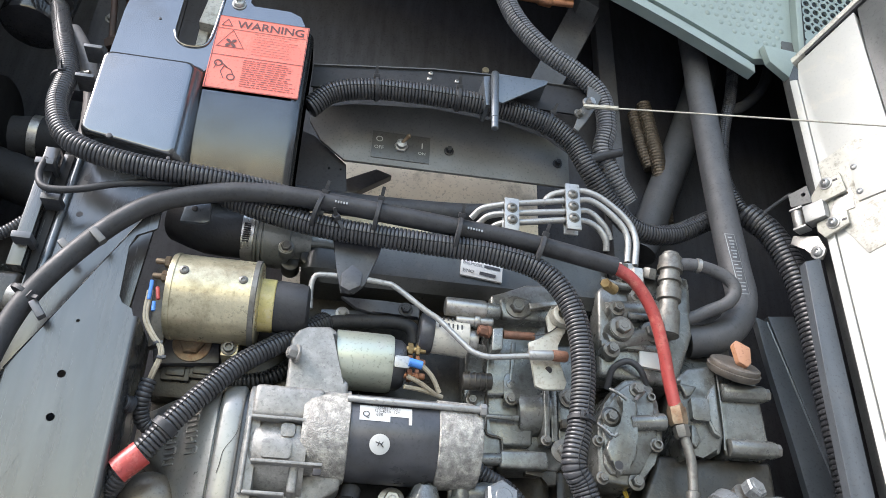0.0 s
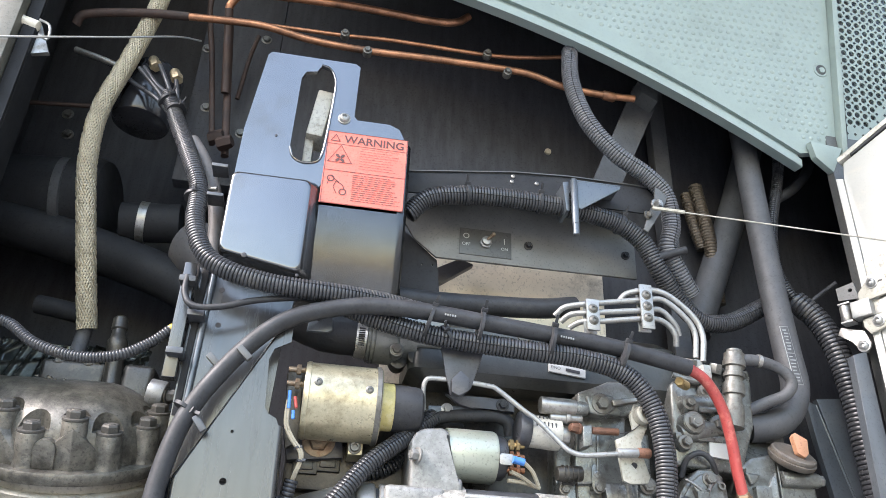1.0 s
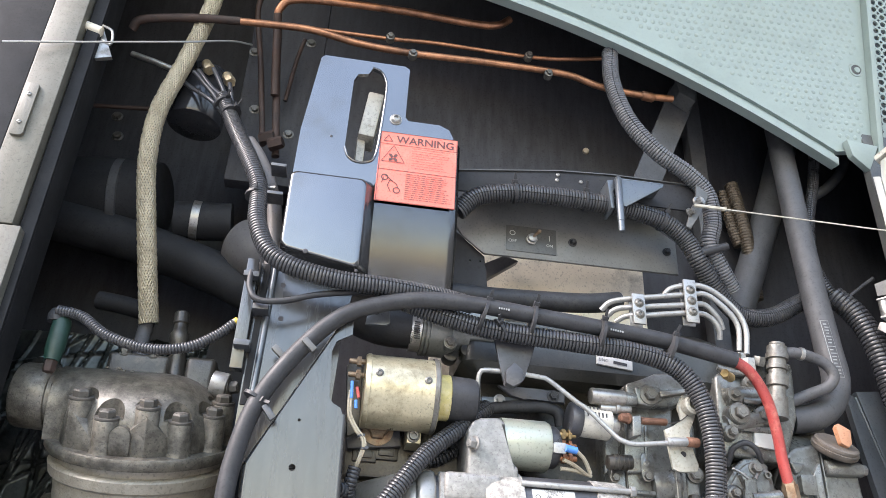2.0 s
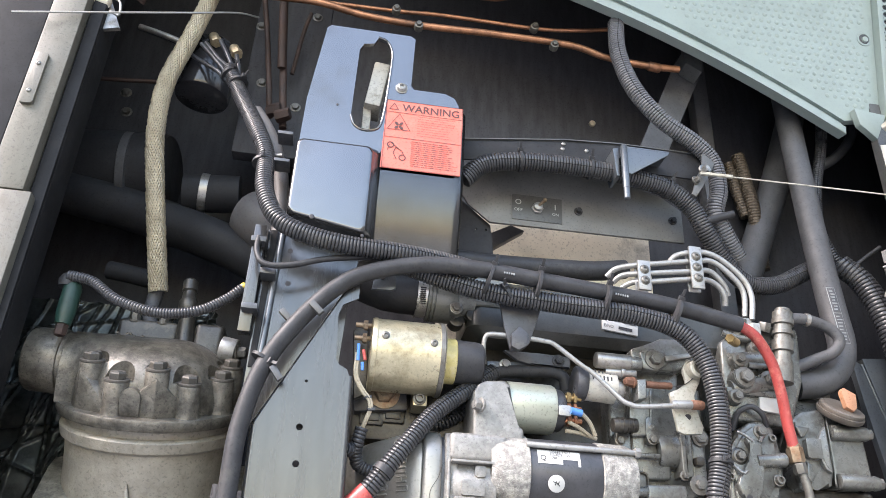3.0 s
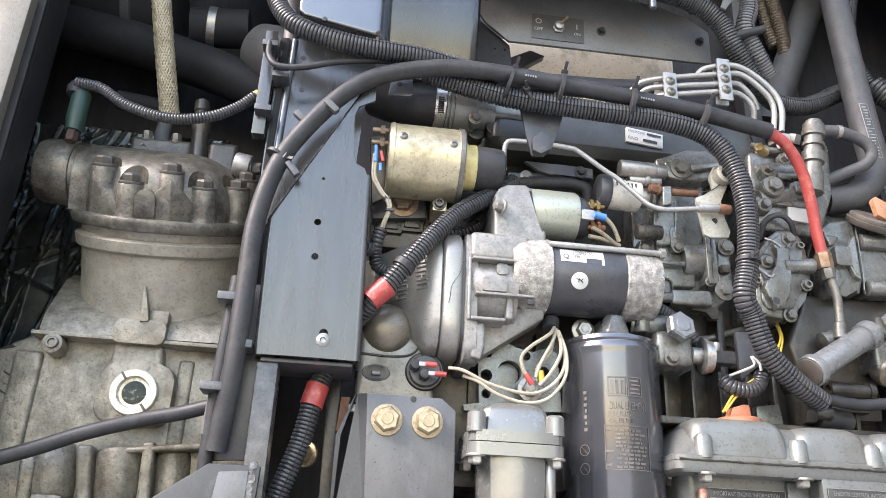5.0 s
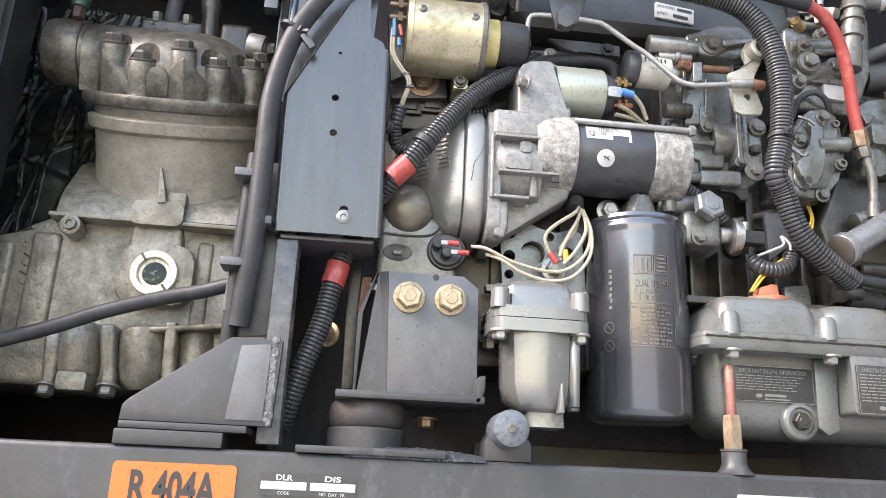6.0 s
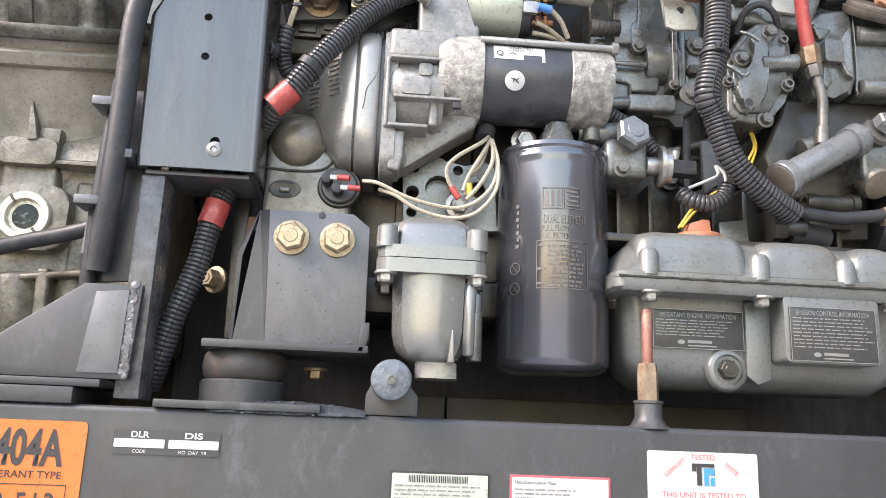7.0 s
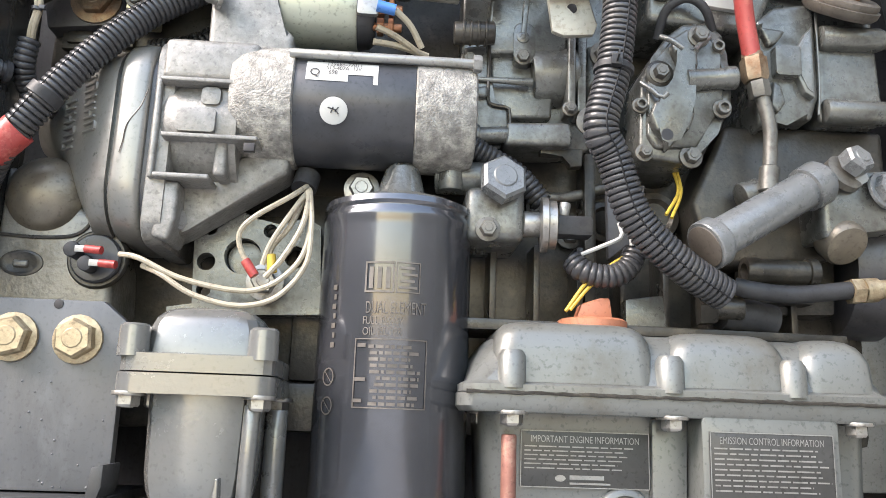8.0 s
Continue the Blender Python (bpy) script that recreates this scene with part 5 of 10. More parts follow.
prism(bm, [(-0.393, 0.768, 2.131), (-0.395, 0.768, 2.17), (-0.393, 0.768, 2.17), (-0.384, 0.768, 2.132)], 0.758, 0.80, 0.002)
part("fin", bm, M_CRANK, comp)
sg = Vector((-0.387, 0.768, 2.059))
bm = B()
prism(bm, rounded(sg.x - 0.037, sg.x + 0.037, sg.z - 0.031, sg.z + 0.031, 0.016), 0.768, 0.79, 0.004, 3)
glass_boss = part("sight_boss", bm, M_CRANK, comp)
bm = B()
lathe(bm, (sg.x, 0.7685, sg.z), (0, -1, 0), [(0, 0.0235), (0.005, 0.0235), (0.0062, 0.0225), (0.0062, 0.0165), (0.004, 0.0155), (0.001, 0.015)], 36)
rim = part("sight_ring", bm, M_SIGHTRING, glass_boss, "pale worn sight-glass ring")
for a in (2.2, 5.4):
    bm = B()
    c = Vector((sg.x + 0.0195 * math.cos(a), 0.762, sg.z + 0.0195 * math.sin(a)))
    box(bm, c.x - 0.0045, c.x + 0.0045, 0.7615, 0.7635, c.z - 0.0012, c.z + 0.0012, 0.0002, Matrix.Rotation(-a, 4, 'Y'))
    part("notch", bm, M_DARKCAST, rim)
bm = B()
lathe(bm, (sg.x, 0.769, sg.z), (0, -1, 0), [(0, 0.0158), (0.0012, 0.015), (0.0018, 0.009), (0.002, 0.002)], 28)
part("lens", bm, M_GLASS, glass_boss, "dark wet sight glass, glints put in as pale spots")
bolt(comp, (-0.474, 0.762, 2.103), r=0.0062, h=0.004, kind="socket", name="plug", washer=0)
bm = B()
c = Vector((-0.475, 0.763, 2.103))
cyl(bm, c + Vector((0, 0.03, 0)), c, 0.0105)
part("plug_boss", bm, M_CRANK, comp)
for p in ((-0.514, 0.782, 2.071), (-0.514, 0.782, 2.052)):
    bm = B()
    cyl(bm, Vector(p) + Vector((0, 0.012, 0)), Vector(p), 0.0095)
    part("slotted_plug", bm, M_CRANK, comp)
    bm = B()
    box(bm, p[0] - 0.008, p[0] + 0.008, p[1] - 0.0006, p[1] + 0.002, p[2] - 0.001, p[2] + 0.001, 0.0002, Matrix.Rotation(0.5, 4, 'Y'))
    part("slot", bm, M_DARKCAST, comp)
# lower bearing bosses
for nm, q in (("lower_rib", ((-0.369, 0.77, 2.011), (-0.357, 0.77, 2.012), (-0.352, 0.77, 1.932), (-0.365, 0.77, 1.931))),
              ("lower_rib", ((-0.481, 0.77, 2.002), (-0.465, 0.77, 2.003), (-0.463, 0.77, 1.942), (-0.475, 0.77, 1.941))), ("lower_rib", ((-0.431, 0.77, 2.005), (-0.416, 0.77, 2.006), (-0.407, 0.77, 1.945), (-0.42, 0.77, 1.944))),
              ("foot_flange", ((-0.385, 0.765, 2.005), (-0.31, 0.765, 2.014), (-0.309, 0.765, 2.007), (-0.384, 0.765, 1.999)))):
    bm = B()
    prism(bm, q, 0.764, 0.79, 0.004, 3)
    part(nm, bm, M_CRANK, comp)
for p, q, r in (((-0.457, 0.785, 2.004), (-0.447, 0.785, 1.942), 0.0215), ((-0.393, 0.785, 2.004), (-0.386, 0.785, 1.934), 0.0225), ((-0.342, 0.79, 2.005), (-0.336, 0.79, 1.943), 0.018)):
    bm = B()
    lathe(bm, p, Vector(q) - Vector(p), [(-0.004, r * 0.6), (0, r * 0.93), (0.005, r), (0.04, r * 1.02), (0.052, r * 0.9), (0.060, r * 0.55)], 28)
    part("bearing_barrel", bm, M_CRANK, comp, "bulging cast barrel")
bm = B()
box(bm, -0.459, -0.43, 0.752, 0.80, 1.938, 1.957, 0.005)
part("bottom_plug", bm, M_CRANK, comp, "square cast lug")
for p in ((-0.469, 0.765, 1.942), (-0.413, 0.765, 1.944)):
    bolt(comp, p, axis=(0, -0.3, -1), r=0.008, h=0.008, name="lower_bolt")
bm = B()
cyl(bm, (-0.33, 0.8, 2.343), (-0.311, 0.8, 2.34), 0.016)
part("steel_union", bm, M_ZINC, comp, "bright steel union")

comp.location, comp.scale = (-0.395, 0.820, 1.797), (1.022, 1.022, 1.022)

# service valve bolted behind the head
sv = thing("service_valve", (-0.40, 0.85, 2.35), "oily dark service valve with a capped stem behind the head", "valve")
bm = B()
box(bm, -0.466, -0.392, 0.835, 0.885, 2.340, 2.387, 0.006, seg=3)
part("block", bm, M_DARKCAST, sv)
bm = B()
box(bm, -0.372, -0.334, 0.832, 0.885, 2.335, 2.389, 0.008, seg=3)
part("outlet_block", bm, M_DARKCAST, sv)
bm = B()
lathe(bm, (-0.380, 0.838, 2.345), (-0.10, 0.05, 1), [(0, 0.0125), (0.02, 0.0112), (0.058, 0.0102), (0.062, 0.0122), (0.074, 0.0122), (0.078, 0.0095), (0.088, 0.0080), (0.090, 0.0098), (0.104, 0.0092), (0.107, 0.006)], 26)
part("stem", bm, M_DARKCAST, sv, "capped valve stem")
bm = B()
tube(bm, [(-0.425, 0.858, 2.375), (-0.437, 0.866, 2.40), (-0.440, 0.876, 2.426), (-0.437, 0.872, 2.447)], 0.0095, 16)
part("inlet", bm, M_MATTE, sv)
for p in ((-0.413, 0.842, 2.386), (-0.448, 0.842, 2.386)):
    bolt(sv, p, axis=(0, -0.4, 1), r=0.0062, h=0.010, name="valve_bolt", mat=M_BOLT)
bolt(sv, (-0.312, 0.818, 2.348), axis=(1, -0.3, 0), r=0.0075, h=0.010, name="valve_bolt", mat=M_BOLT)
bm = B()
tube(bm, [(-0.523, 0.93, 2.492), (-0.487, 0.926, 2.486), (-0.445, 0.92, 2.476)], 0.0130, 18)
single("suction_stub", bm, M_DUCT, "dull black pipe stub behind the braided hose", "pipe")

# rubber line across the crankcase
bm = B()
tube(bm, [(-0.515, 0.745, 1.977), (-0.468, 0.745, 1.993), (-0.421, 0.745, 2.012), (-0.371, 0.745, 2.028), (-0.334, 0.74, 2.036), (-0.305, 0.735, 2.044)], 0.0072)
single("fuel_hose", bm, M_RUBBER, "black rubber fuel hose in front of the crankcase", "hose")

# insulation foil behind the compressor and the green valve


def foil_mat(x0, x1, z0, z1, y, n, m, seed, label):
    """A crumpled sheet with raised creases."""
    rnd = random.Random(seed)
    lines = [(rnd.uniform(x0, x1), rnd.uniform(z0, z1), math.pi / 2 + rnd.uniform(-0.45, 0.1)) for _ in range(16)] + [(rnd.uniform(x0, x1), rnd.uniform(z0, z1), rnd.uniform(-0.4, 0.9)) for _ in range(9)]
    bm = B()
    vs = []
    for k in range(m + 1):
        row = []
        for i in range(n + 1):
            x, z = x0 + (x1 - x0) * i / n, z0 + (z1 - z0) * k / m
            lift = 0.005 * math.sin(17 * x + 31 * z) * math.sin(43 * z - 23 * x)
            for lx, lz, a in lines:
                d = abs((x - lx) * math.sin(a) - (z - lz) * math.cos(a))
                lift += 0.0045 * max(0.0, 1 - d / 0.0028)
            row.append(bm.verts.new((x, y - lift, z)))
        vs.append(row)
    for k in range(m):
        for i in range(n):
            bm.faces.new((vs[k][i], vs[k][i + 1], vs[k + 1][i + 1], vs[k + 1][i]))
    bmesh.ops.solidify(bm, geom=bm.faces[:], thickness=0.004)
    single("insulation_mat", bm, M_FOIL, label, "insulation", sharp=60)


foil_mat(-0.64, -0.455, 2.03, 2.43, 0.905, 110, 210, 7, "crumpled dark foil insulation mat beside the compressor")
foil_mat(-0.452, -0.36, 2.355, 2.435, 0.915, 60, 52, 8, "crumpled foil insulation scrap behind the valve block")

sw = thing("pressure_switch", (-0.499, 0.7535, 2.341), "dark green pressure switch with a corrugated lead on the compressor", "switch")
bm = B()
lathe(bm, (-0.502, 0.7535, 2.340), (0, 0, 1), [(0, 0.0085), (0.010, 0.0098), (0.014, 0.0106), (0.046, 0.0106), (0.050, 0.0092)], 28)
part("body", bm, M_GREENPLASTIC, sw)
bm = B()
lathe(bm, (-0.508, 0.7535, 2.386), (0, 0, 1), [(0, 0.0105), (0.009, 0.0118), (0.015, 0.009), (0.017, 0.003)], 24)
part("cap", bm, M_RUBBER, sw)
bm = B()
hexagon(bm, (-0.502, 0.7535, 2.341), (0, 0, -1), 0.0070, 0.014)
part("nut", bm, M_DARKCOPPER, sw)
bm = B()
conduit(bm, [(-0.508, 0.7444, 2.3977), (-0.4794, 0.7418, 2.3919), (-0.4454, 0.737, 2.3701), (-0.399, 0.736, 2.359), (-0.3559, 0.7325, 2.3637), (-0.3276, 0.7372, 2.3826), (-0.308, 0.735, 2.4)], 0.0062, 0.0034, 0.0010)
part("lead", bm, M_CONDUIT, sw, "thin corrugated lead")
bm = B()
cyl(bm, (-0.31, 0.735, 2.398), (-0.305, 0.735, 2.404), 0.005)
part("plug", bm, M_YELLOW, sw, "yellow plug")

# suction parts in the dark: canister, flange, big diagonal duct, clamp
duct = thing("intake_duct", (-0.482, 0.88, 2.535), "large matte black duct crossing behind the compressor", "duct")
bm = B()
tube(bm, [(-0.611, 0.87, 2.585), (-0.485, 0.87, 2.561), (-0.364, 0.87, 2.526), (-0.307, 0.87, 2.501)], 0.03, 24)
part("pipe", bm, M_DUCT, duct)
bm = B()
tube(bm, [(-0.429, 0.86, 2.595), (-0.352, 0.86, 2.602)], 0.027, 24)
part("hose", bm, M_DUCT, duct)
bm = B()
lathe(bm, (-0.408, 0.86, 2.598), (1, 0.1, 0), [(0, 0.0275), (0.0005, 0.0288), (0.011, 0.0288), (0.0115, 0.0275)], 28)
part("clamp", bm, M_STEEL, duct, "pale band clamp")
bm = B()
lathe(bm, (-0.34, 0.86, 2.574), (0.9, -0.3, -0.6), [(0, 0.02), (0.006, 0.036), (0.03, 0.042), (0.06, 0.042), (0.075, 0.03)], 40)
part("elbow", bm, M_ELBOW, duct, "smooth grey-brown elbow")
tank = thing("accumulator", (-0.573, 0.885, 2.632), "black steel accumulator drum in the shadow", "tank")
bm = B()
cyl(bm, (-0.632, 0.9, 2.635), (-0.455, 0.88, 2.636), 0.058, seg=36, w=0.012)
part("drum", bm, M_DUCT, tank)
bm = B()
lathe(bm, (-0.522, 0.885, 2.63), (1, 0, 0.04), [(0, 0.0585), (0.001, 0.061), (0.012, 0.061), (0.013, 0.0585)], 36)
part("band", bm, M_MATTE, tank)
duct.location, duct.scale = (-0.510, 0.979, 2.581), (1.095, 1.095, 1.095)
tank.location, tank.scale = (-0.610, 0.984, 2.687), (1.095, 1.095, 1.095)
cyl_can = thing("filter_drier", (-0.427, 0.86, 2.734), "small dark canister with brass fittings in the shadow", "filter")
bm = B()
lathe(bm, (-0.436, 0.86, 2.757), (0.06, 0, 1), [(0, 0.034), (0.002, 0.0395), (0.006, 0.0410), (0.090, 0.0410), (0.100, 0.033)], 40)
part("body", bm, M_GLOSSBLACK, cyl_can)
for p in ((-0.424, 0.815, 2.836), (-0.390, 0.812, 2.816)):
    bm = B()
    hexagon(bm, p, (0.35, -0.4, -0.8), 0.0088, 0.013)
    lathe(bm, Vector(p) - Vector((0.35, -0.4, -0.8)).normalized() * 0.012, (0.35, -0.4, -0.8), [(0, 0.0075), (0.012, 0.0075)], 14)
    part("nut", bm, M_BRASSBOLT, cyl_can, "tarnished brass flare nut")

# ---- hoses and cables ----


def hose(name, pts, r, mat, label, category="hose", ribbed=False, pitch=0.0040, depth=0.0018, group="", slit=0.0):
    """A plain or corrugated hose; a corrugated one has its sleeve, the slit along it and its end collar."""
    bm = B()
    if not ribbed:
        tube(bm, pts, r, 18)
        return single(name, bm, mat, label, category, group, sharp=60)
    ob = thing(name, pts[0], label, category, group)
    conduit(bm, pts, r, pitch, depth)
    part("sleeve", bm, mat, ob, sharp=35)
    line = spline(pts, 0.004)
    bm = B()
    run = []
    for i, p in enumerate(line):
        w = (line[min(i + 1, len(line) - 1)] - line[max(i - 1, 0)]).normalized()
        f = Vector((0, -1, 0)) - w * w.dot(Vector((0, -1, 0)))
        f = f.normalized()
        s = w.cross(f)
        a = slit + 0.35 * math.sin(i * 0.045)
        run.append(p + (r - 0.0005) * (math.cos(a) * f + math.sin(a) * s))
    sweep(bm, run, [0.0007] * len(run), 5)
    part("slit", bm, M_SEAL, ob, "dark slit along the sleeve")
    return ob


# smooth black hose arching over the engine
HEATER = [(-0.289, 0.7, 1.997), (-0.283, 0.69, 2.072), (-0.282, 0.688, 2.157), (-0.281, 0.686, 2.223), (-0.267, 0.684, 2.288), (-0.238, 0.684, 2.342), (-0.2, 0.684, 2.389), (-0.164, 0.684, 2.413), (-0.106, 0.684, 2.43), (-0.04, 0.684, 2.433),
              (0.061, 0.684, 2.425), (0.13, 0.686, 2.42), (0.2, 0.688, 2.414), (0.291, 0.69, 2.399)]
heater = thing("heater_hose", HEATER[0], "smooth black rubber hose arching over the engine", "hose")
bm = B()
tube(bm, HEATER, 0.0098, 20)
part("tube", bm, M_RUBBER, heater, sharp=60)
for c, e, n in (((0.13, 0.676, 2.416), (0.147, 0.676, 2.414), 6), ((-0.006, 0.674, 2.427), (0.008, 0.674, 2.426), 5)):
    bm = B()
    for i in range(n):
        q = Vector(c).lerp(Vector(e), i / n)
        box(bm, q.x - 0.0008, q.x + 0.0008, q.y - 0.0006, q.y + 0.001, q.z - 0.0012, q.z + 0.0012, 0)
    part("print", bm, M_SILVERINK, heater, "worn white printing")
hose("drain_hose", [(-0.299, 0.712, 1.975), (-0.298, 0.708, 2.037), (-0.296, 0.706, 2.098), (-0.293, 0.706, 2.168)], 0.0068, M_RUBBER, "black rubber drain hose held on the tray")
hose("breather_hose", [(-0.335, 0.752, 2.668), (-0.318, 0.748, 2.643), (-0.302, 0.746, 2.612), (-0.290, 0.744, 2.578), (-0.283, 0.742, 2.545), (-0.279, 0.742, 2.505), (-0.278, 0.742, 2.47)], 0.0095, M_ELBOW, "smooth grey breather hose behind the loom")
tie("cable_tie", (-0.307, 0.706, 2.558), (-0.1, 0.2, 1), 0.0120)
# ribbed loom from the upper left across the beam
hose("wiring_loom", [(-0.388, 0.79, 2.765), (-0.364, 0.77, 2.709), (-0.324, 0.72, 2.618), (-0.305, 0.706, 2.57), (-0.298, 0.69, 2.514), (-0.279, 0.68, 2.472), (-0.248, 0.676, 2.452), (-0.196, 0.678, 2.443), (-0.13, 0.684, 2.443), (-0.075, 0.7, 2.446),
              (-0.032, 0.712, 2.445)], 0.0112, M_CONDUIT, "black corrugated wiring loom across the support channel", "wiring loom", True)
# ribbed loom under the smooth hose, then down to the pump
hose("wiring_loom", [(-0.118, 0.708, 2.439), (-0.077, 0.703, 2.424), (-0.024, 0.698, 2.411), (0.029, 0.694, 2.405), (0.096, 0.69, 2.4), (0.157, 0.688, 2.396), (0.209, 0.686, 2.381), (0.238, 0.685, 2.345), (0.247, 0.684, 2.291), (0.242, 0.684, 2.23),
              (0.233, 0.684, 2.188), (0.243, 0.69, 2.168), (0.259, 0.695, 2.13), (0.288, 0.7, 2.103), (0.322, 0.71, 2.085)], 0.0118, M_CONDUIT, "thick black corrugated loom running down beside the pump", "wiring loom", True)
hose("return_hose", [(0.336, 0.725, 2.094), (0.346, 0.722, 2.091), (0.376, 0.722, 2.089), (0.417, 0.722, 2.094)], 0.0062, M_RUBBER, "black rubber return hose in a brass union")
# battery cable sleeve
hose("battery_cable", [(-0.001, 0.755, 2.333), (-0.035, 0.735, 2.301), (-0.075, 0.718, 2.265), (-0.105, 0.706, 2.226), (-0.13, 0.702, 2.191), (-0.153, 0.706, 2.16), (-0.168, 0.722, 2.144), (-0.185, 0.745, 2.128), (-0.198, 0.74, 2.089), (-0.207, 0.735, 2.059),
                       (-0.216, 0.735, 2.013), (-0.23, 0.735, 1.969), (-0.24, 0.74, 1.932), (-0.249, 0.75, 1.906)], 0.0102, M_CONDUIT, "corrugated battery cable with red tape bands", "cable", True)
hose("starter_lead", [(-0.02, 0.775, 2.3), (-0.041, 0.77, 2.279), (-0.061, 0.77, 2.268), (-0.09, 0.775, 2.265)], 0.008, M_CONDUIT, "short corrugated lead behind the battery cable", "cable", True)
for pts in ([(-0.16, 0.706, 2.155), (-0.143, 0.704, 2.172)], [(-0.204, 0.737, 2.072), (-0.209, 0.735, 2.05)]):
    bm = B()
    tube(bm, pts, 0.0116, 20)
    single("cable_marker", bm, M_TAPE, "band of red tape round the battery cable", "cable marker", "red tape bands")
bm = B()
tube(bm, [(-0.13, 0.7, 2.191), (-0.126, 0.7, 2.197)], 0.0118, 18)
single("sleeve_joint", bm, M_RUBBER, "black clip joining the cable sleeve", "cable clip")
# thin cable loop by the beam
hose("sensor_cable", [(-0.296, 0.702, 2.453), (-0.294, 0.695, 2.429), (-0.282, 0.69, 2.413), (-0.253, 0.688, 2.414), (-0.216, 0.688, 2.426), (-0.165, 0.692, 2.437), (-0.125, 0.7, 2.441)], 0.0036, M_RUBBER, "thin black sensor cable looped by the channel", "cable")
# loom to the fan side and the upper right bundle
hose("wiring_loom", [(-0.05, 0.735, 2.588), (-0.025, 0.73, 2.612), (0.02, 0.726, 2.622), (0.074, 0.724, 2.624), (0.129, 0.724, 2.623), (0.186, 0.726, 2.619), (0.235, 0.73, 2.61), (0.268, 0.735, 2.589), (0.29, 0.742, 2.556), (0.323, 0.76, 2.521),
              (0.359, 0.775, 2.502), (0.408, 0.785, 2.509), (0.458, 0.79, 2.537), (0.501, 0.795, 2.562)], 0.0128, M_CONDUIT, "corrugated loom along the switch panel", "wiring loom", True)
hose("wiring_loom", [(0.178, 0.73, 2.905), (0.175, 0.722, 2.837), (0.193, 0.718, 2.769), (0.232, 0.718, 2.718), (0.277, 0.722, 2.69), (0.306, 0.728, 2.662), (0.313, 0.735, 2.621), (0.308, 0.742, 2.589), (0.323, 0.75, 2.56), (0.346, 0.765, 2.535)], 0.0125, M_GREYCONDUIT,
     "grey corrugated loom dropping from the moulding", "wiring loom", True)
hose("wiring_loom", [(0.554, 0.8, 2.859), (0.53, 0.795, 2.762), (0.505, 0.79, 2.684), (0.493, 0.785, 2.612), (0.505, 0.785, 2.57), (0.521, 0.785, 2.546)], 0.0085, M_CONDUIT, "narrow corrugated loom by the coolant pipe", "wiring loom", True)
hose("wiring_loom", [(0.513, 0.785, 2.555), (0.538, 0.775, 2.521), (0.551, 0.765, 2.466), (0.557, 0.762, 2.404), (0.559, 0.762, 2.341), (0.563, 0.764, 2.283), (0.567, 0.768, 2.222), (0.567, 0.772, 2.16)], 0.0165, M_CONDUIT, "thick corrugated loom beside the door frame", "wiring loom", True, 0.006)
hose("branch_cable", [(0.513, 0.775, 2.535), (0.546, 0.77, 2.562), (0.57, 0.765, 2.58)], 0.003, M_RUBBER, "thin black branch cable to the hinge", "cable")
for p, way in (((0.025, 0.7255, 2.6225), (1, 0, 0.1)), ((0.123, 0.724, 2.623), (1, 0, 0)), ((0.235, 0.730, 2.610), (1, 0.1, -0.35))):
    tie("cable_tie", p, way, 0.0132)
tie("cable_tie", (0.242, 0.684, 2.228), (0.1, 0, 1), 0.0122)
# red battery lead
lead = thing("red_lead", (0.356, 0.722, 2.244), "red rubber cable ending in a brass union", "cable")
bm = B()
tube(bm, [(0.289, 0.69, 2.399), (0.312, 0.694, 2.386), (0.333, 0.703, 2.358), (0.344, 0.711, 2.322), (0.350, 0.718, 2.290), (0.355, 0.721, 2.262)], 0.0066, 18)
part("cable", bm, M_RED, lead)
bm = B()
lathe(bm, (0.3555, 0.722, 2.266), (0.08, 0, -1), [(0, 0.0068), (0.0005, 0.0076), (0.004, 0.0080), (0.0045, 0.0088)], 18)
hexagon(bm, (0.356, 0.722, 2.2615), (0.08, 0, -1), 0.0096, 0.0175)
part("union", bm, M_RUSTYBOLT, lead, "tarnished brass union nut")
bm = B()
hexagon(bm, (0.3585, 0.722, 2.2435), (0.15, 0, -1), 0.0080, 0.012)
part("lower_nut", bm, M_BOLT, lead, "dull steel nut")
bm = B()
tube(bm, [(0.361, 0.722, 2.234), (0.364, 0.722, 2.222), (0.366, 0.722, 2.208), (0.3655, 0.722, 2.194), (0.364, 0.722, 2.178)], 0.0050, 14)
lathe(bm, (0.364, 0.722, 2.180), (-0.1, 0, -1), [(0, 0.0055), (0.001, 0.0068), (0.018, 0.0070), (0.019, 0.006)], 18)
part("pipe", bm, M_BOLT, lead, "dull steel pipe")

# cable ties
for p, w, r, lean in (((-0.022, 0.69, 2.423), (1, 0, -0.3), 0.0185, 0.1), ((-0, 0.697, 2.409), (1, 0, 0.7), 0.0135, 0.6), ((0.037, 0.688, 2.422), (1, 0, -0.15), 0.0185, 0.1), ((0.12, 0.686, 2.412), (1, 0, -0.15), 0.0185, 0.0), ((0.206, 0.686, 2.402), (1, 0, -0.3), 0.0185, 0.1),
                      ((-0.269, 0.686, 2.299), (0.5, 0, 1), 0.0112, 0.9), ((-0.369, 0.775, 2.73), (0.3, -0.2, -1), 0.0118, 0.3)):
    tie("cable_tie", p, w, r, lean=lean)
for p, q, rr in (((-0.317, 0.72, 2.575), (-0.285, 0.71, 2.575), 0.003), ((0.273, 0.735, 2.563), (0.327, 0.73, 2.583), 0.0055)):
    bm = B()
    tube(bm, [p, q], rr, 10)
    single("cable_tie", bm, M_STEEL if rr < 0.004 else M_RUBBER, "flat tie strap across the looms", "cable tie", "cable ties on the hoses")
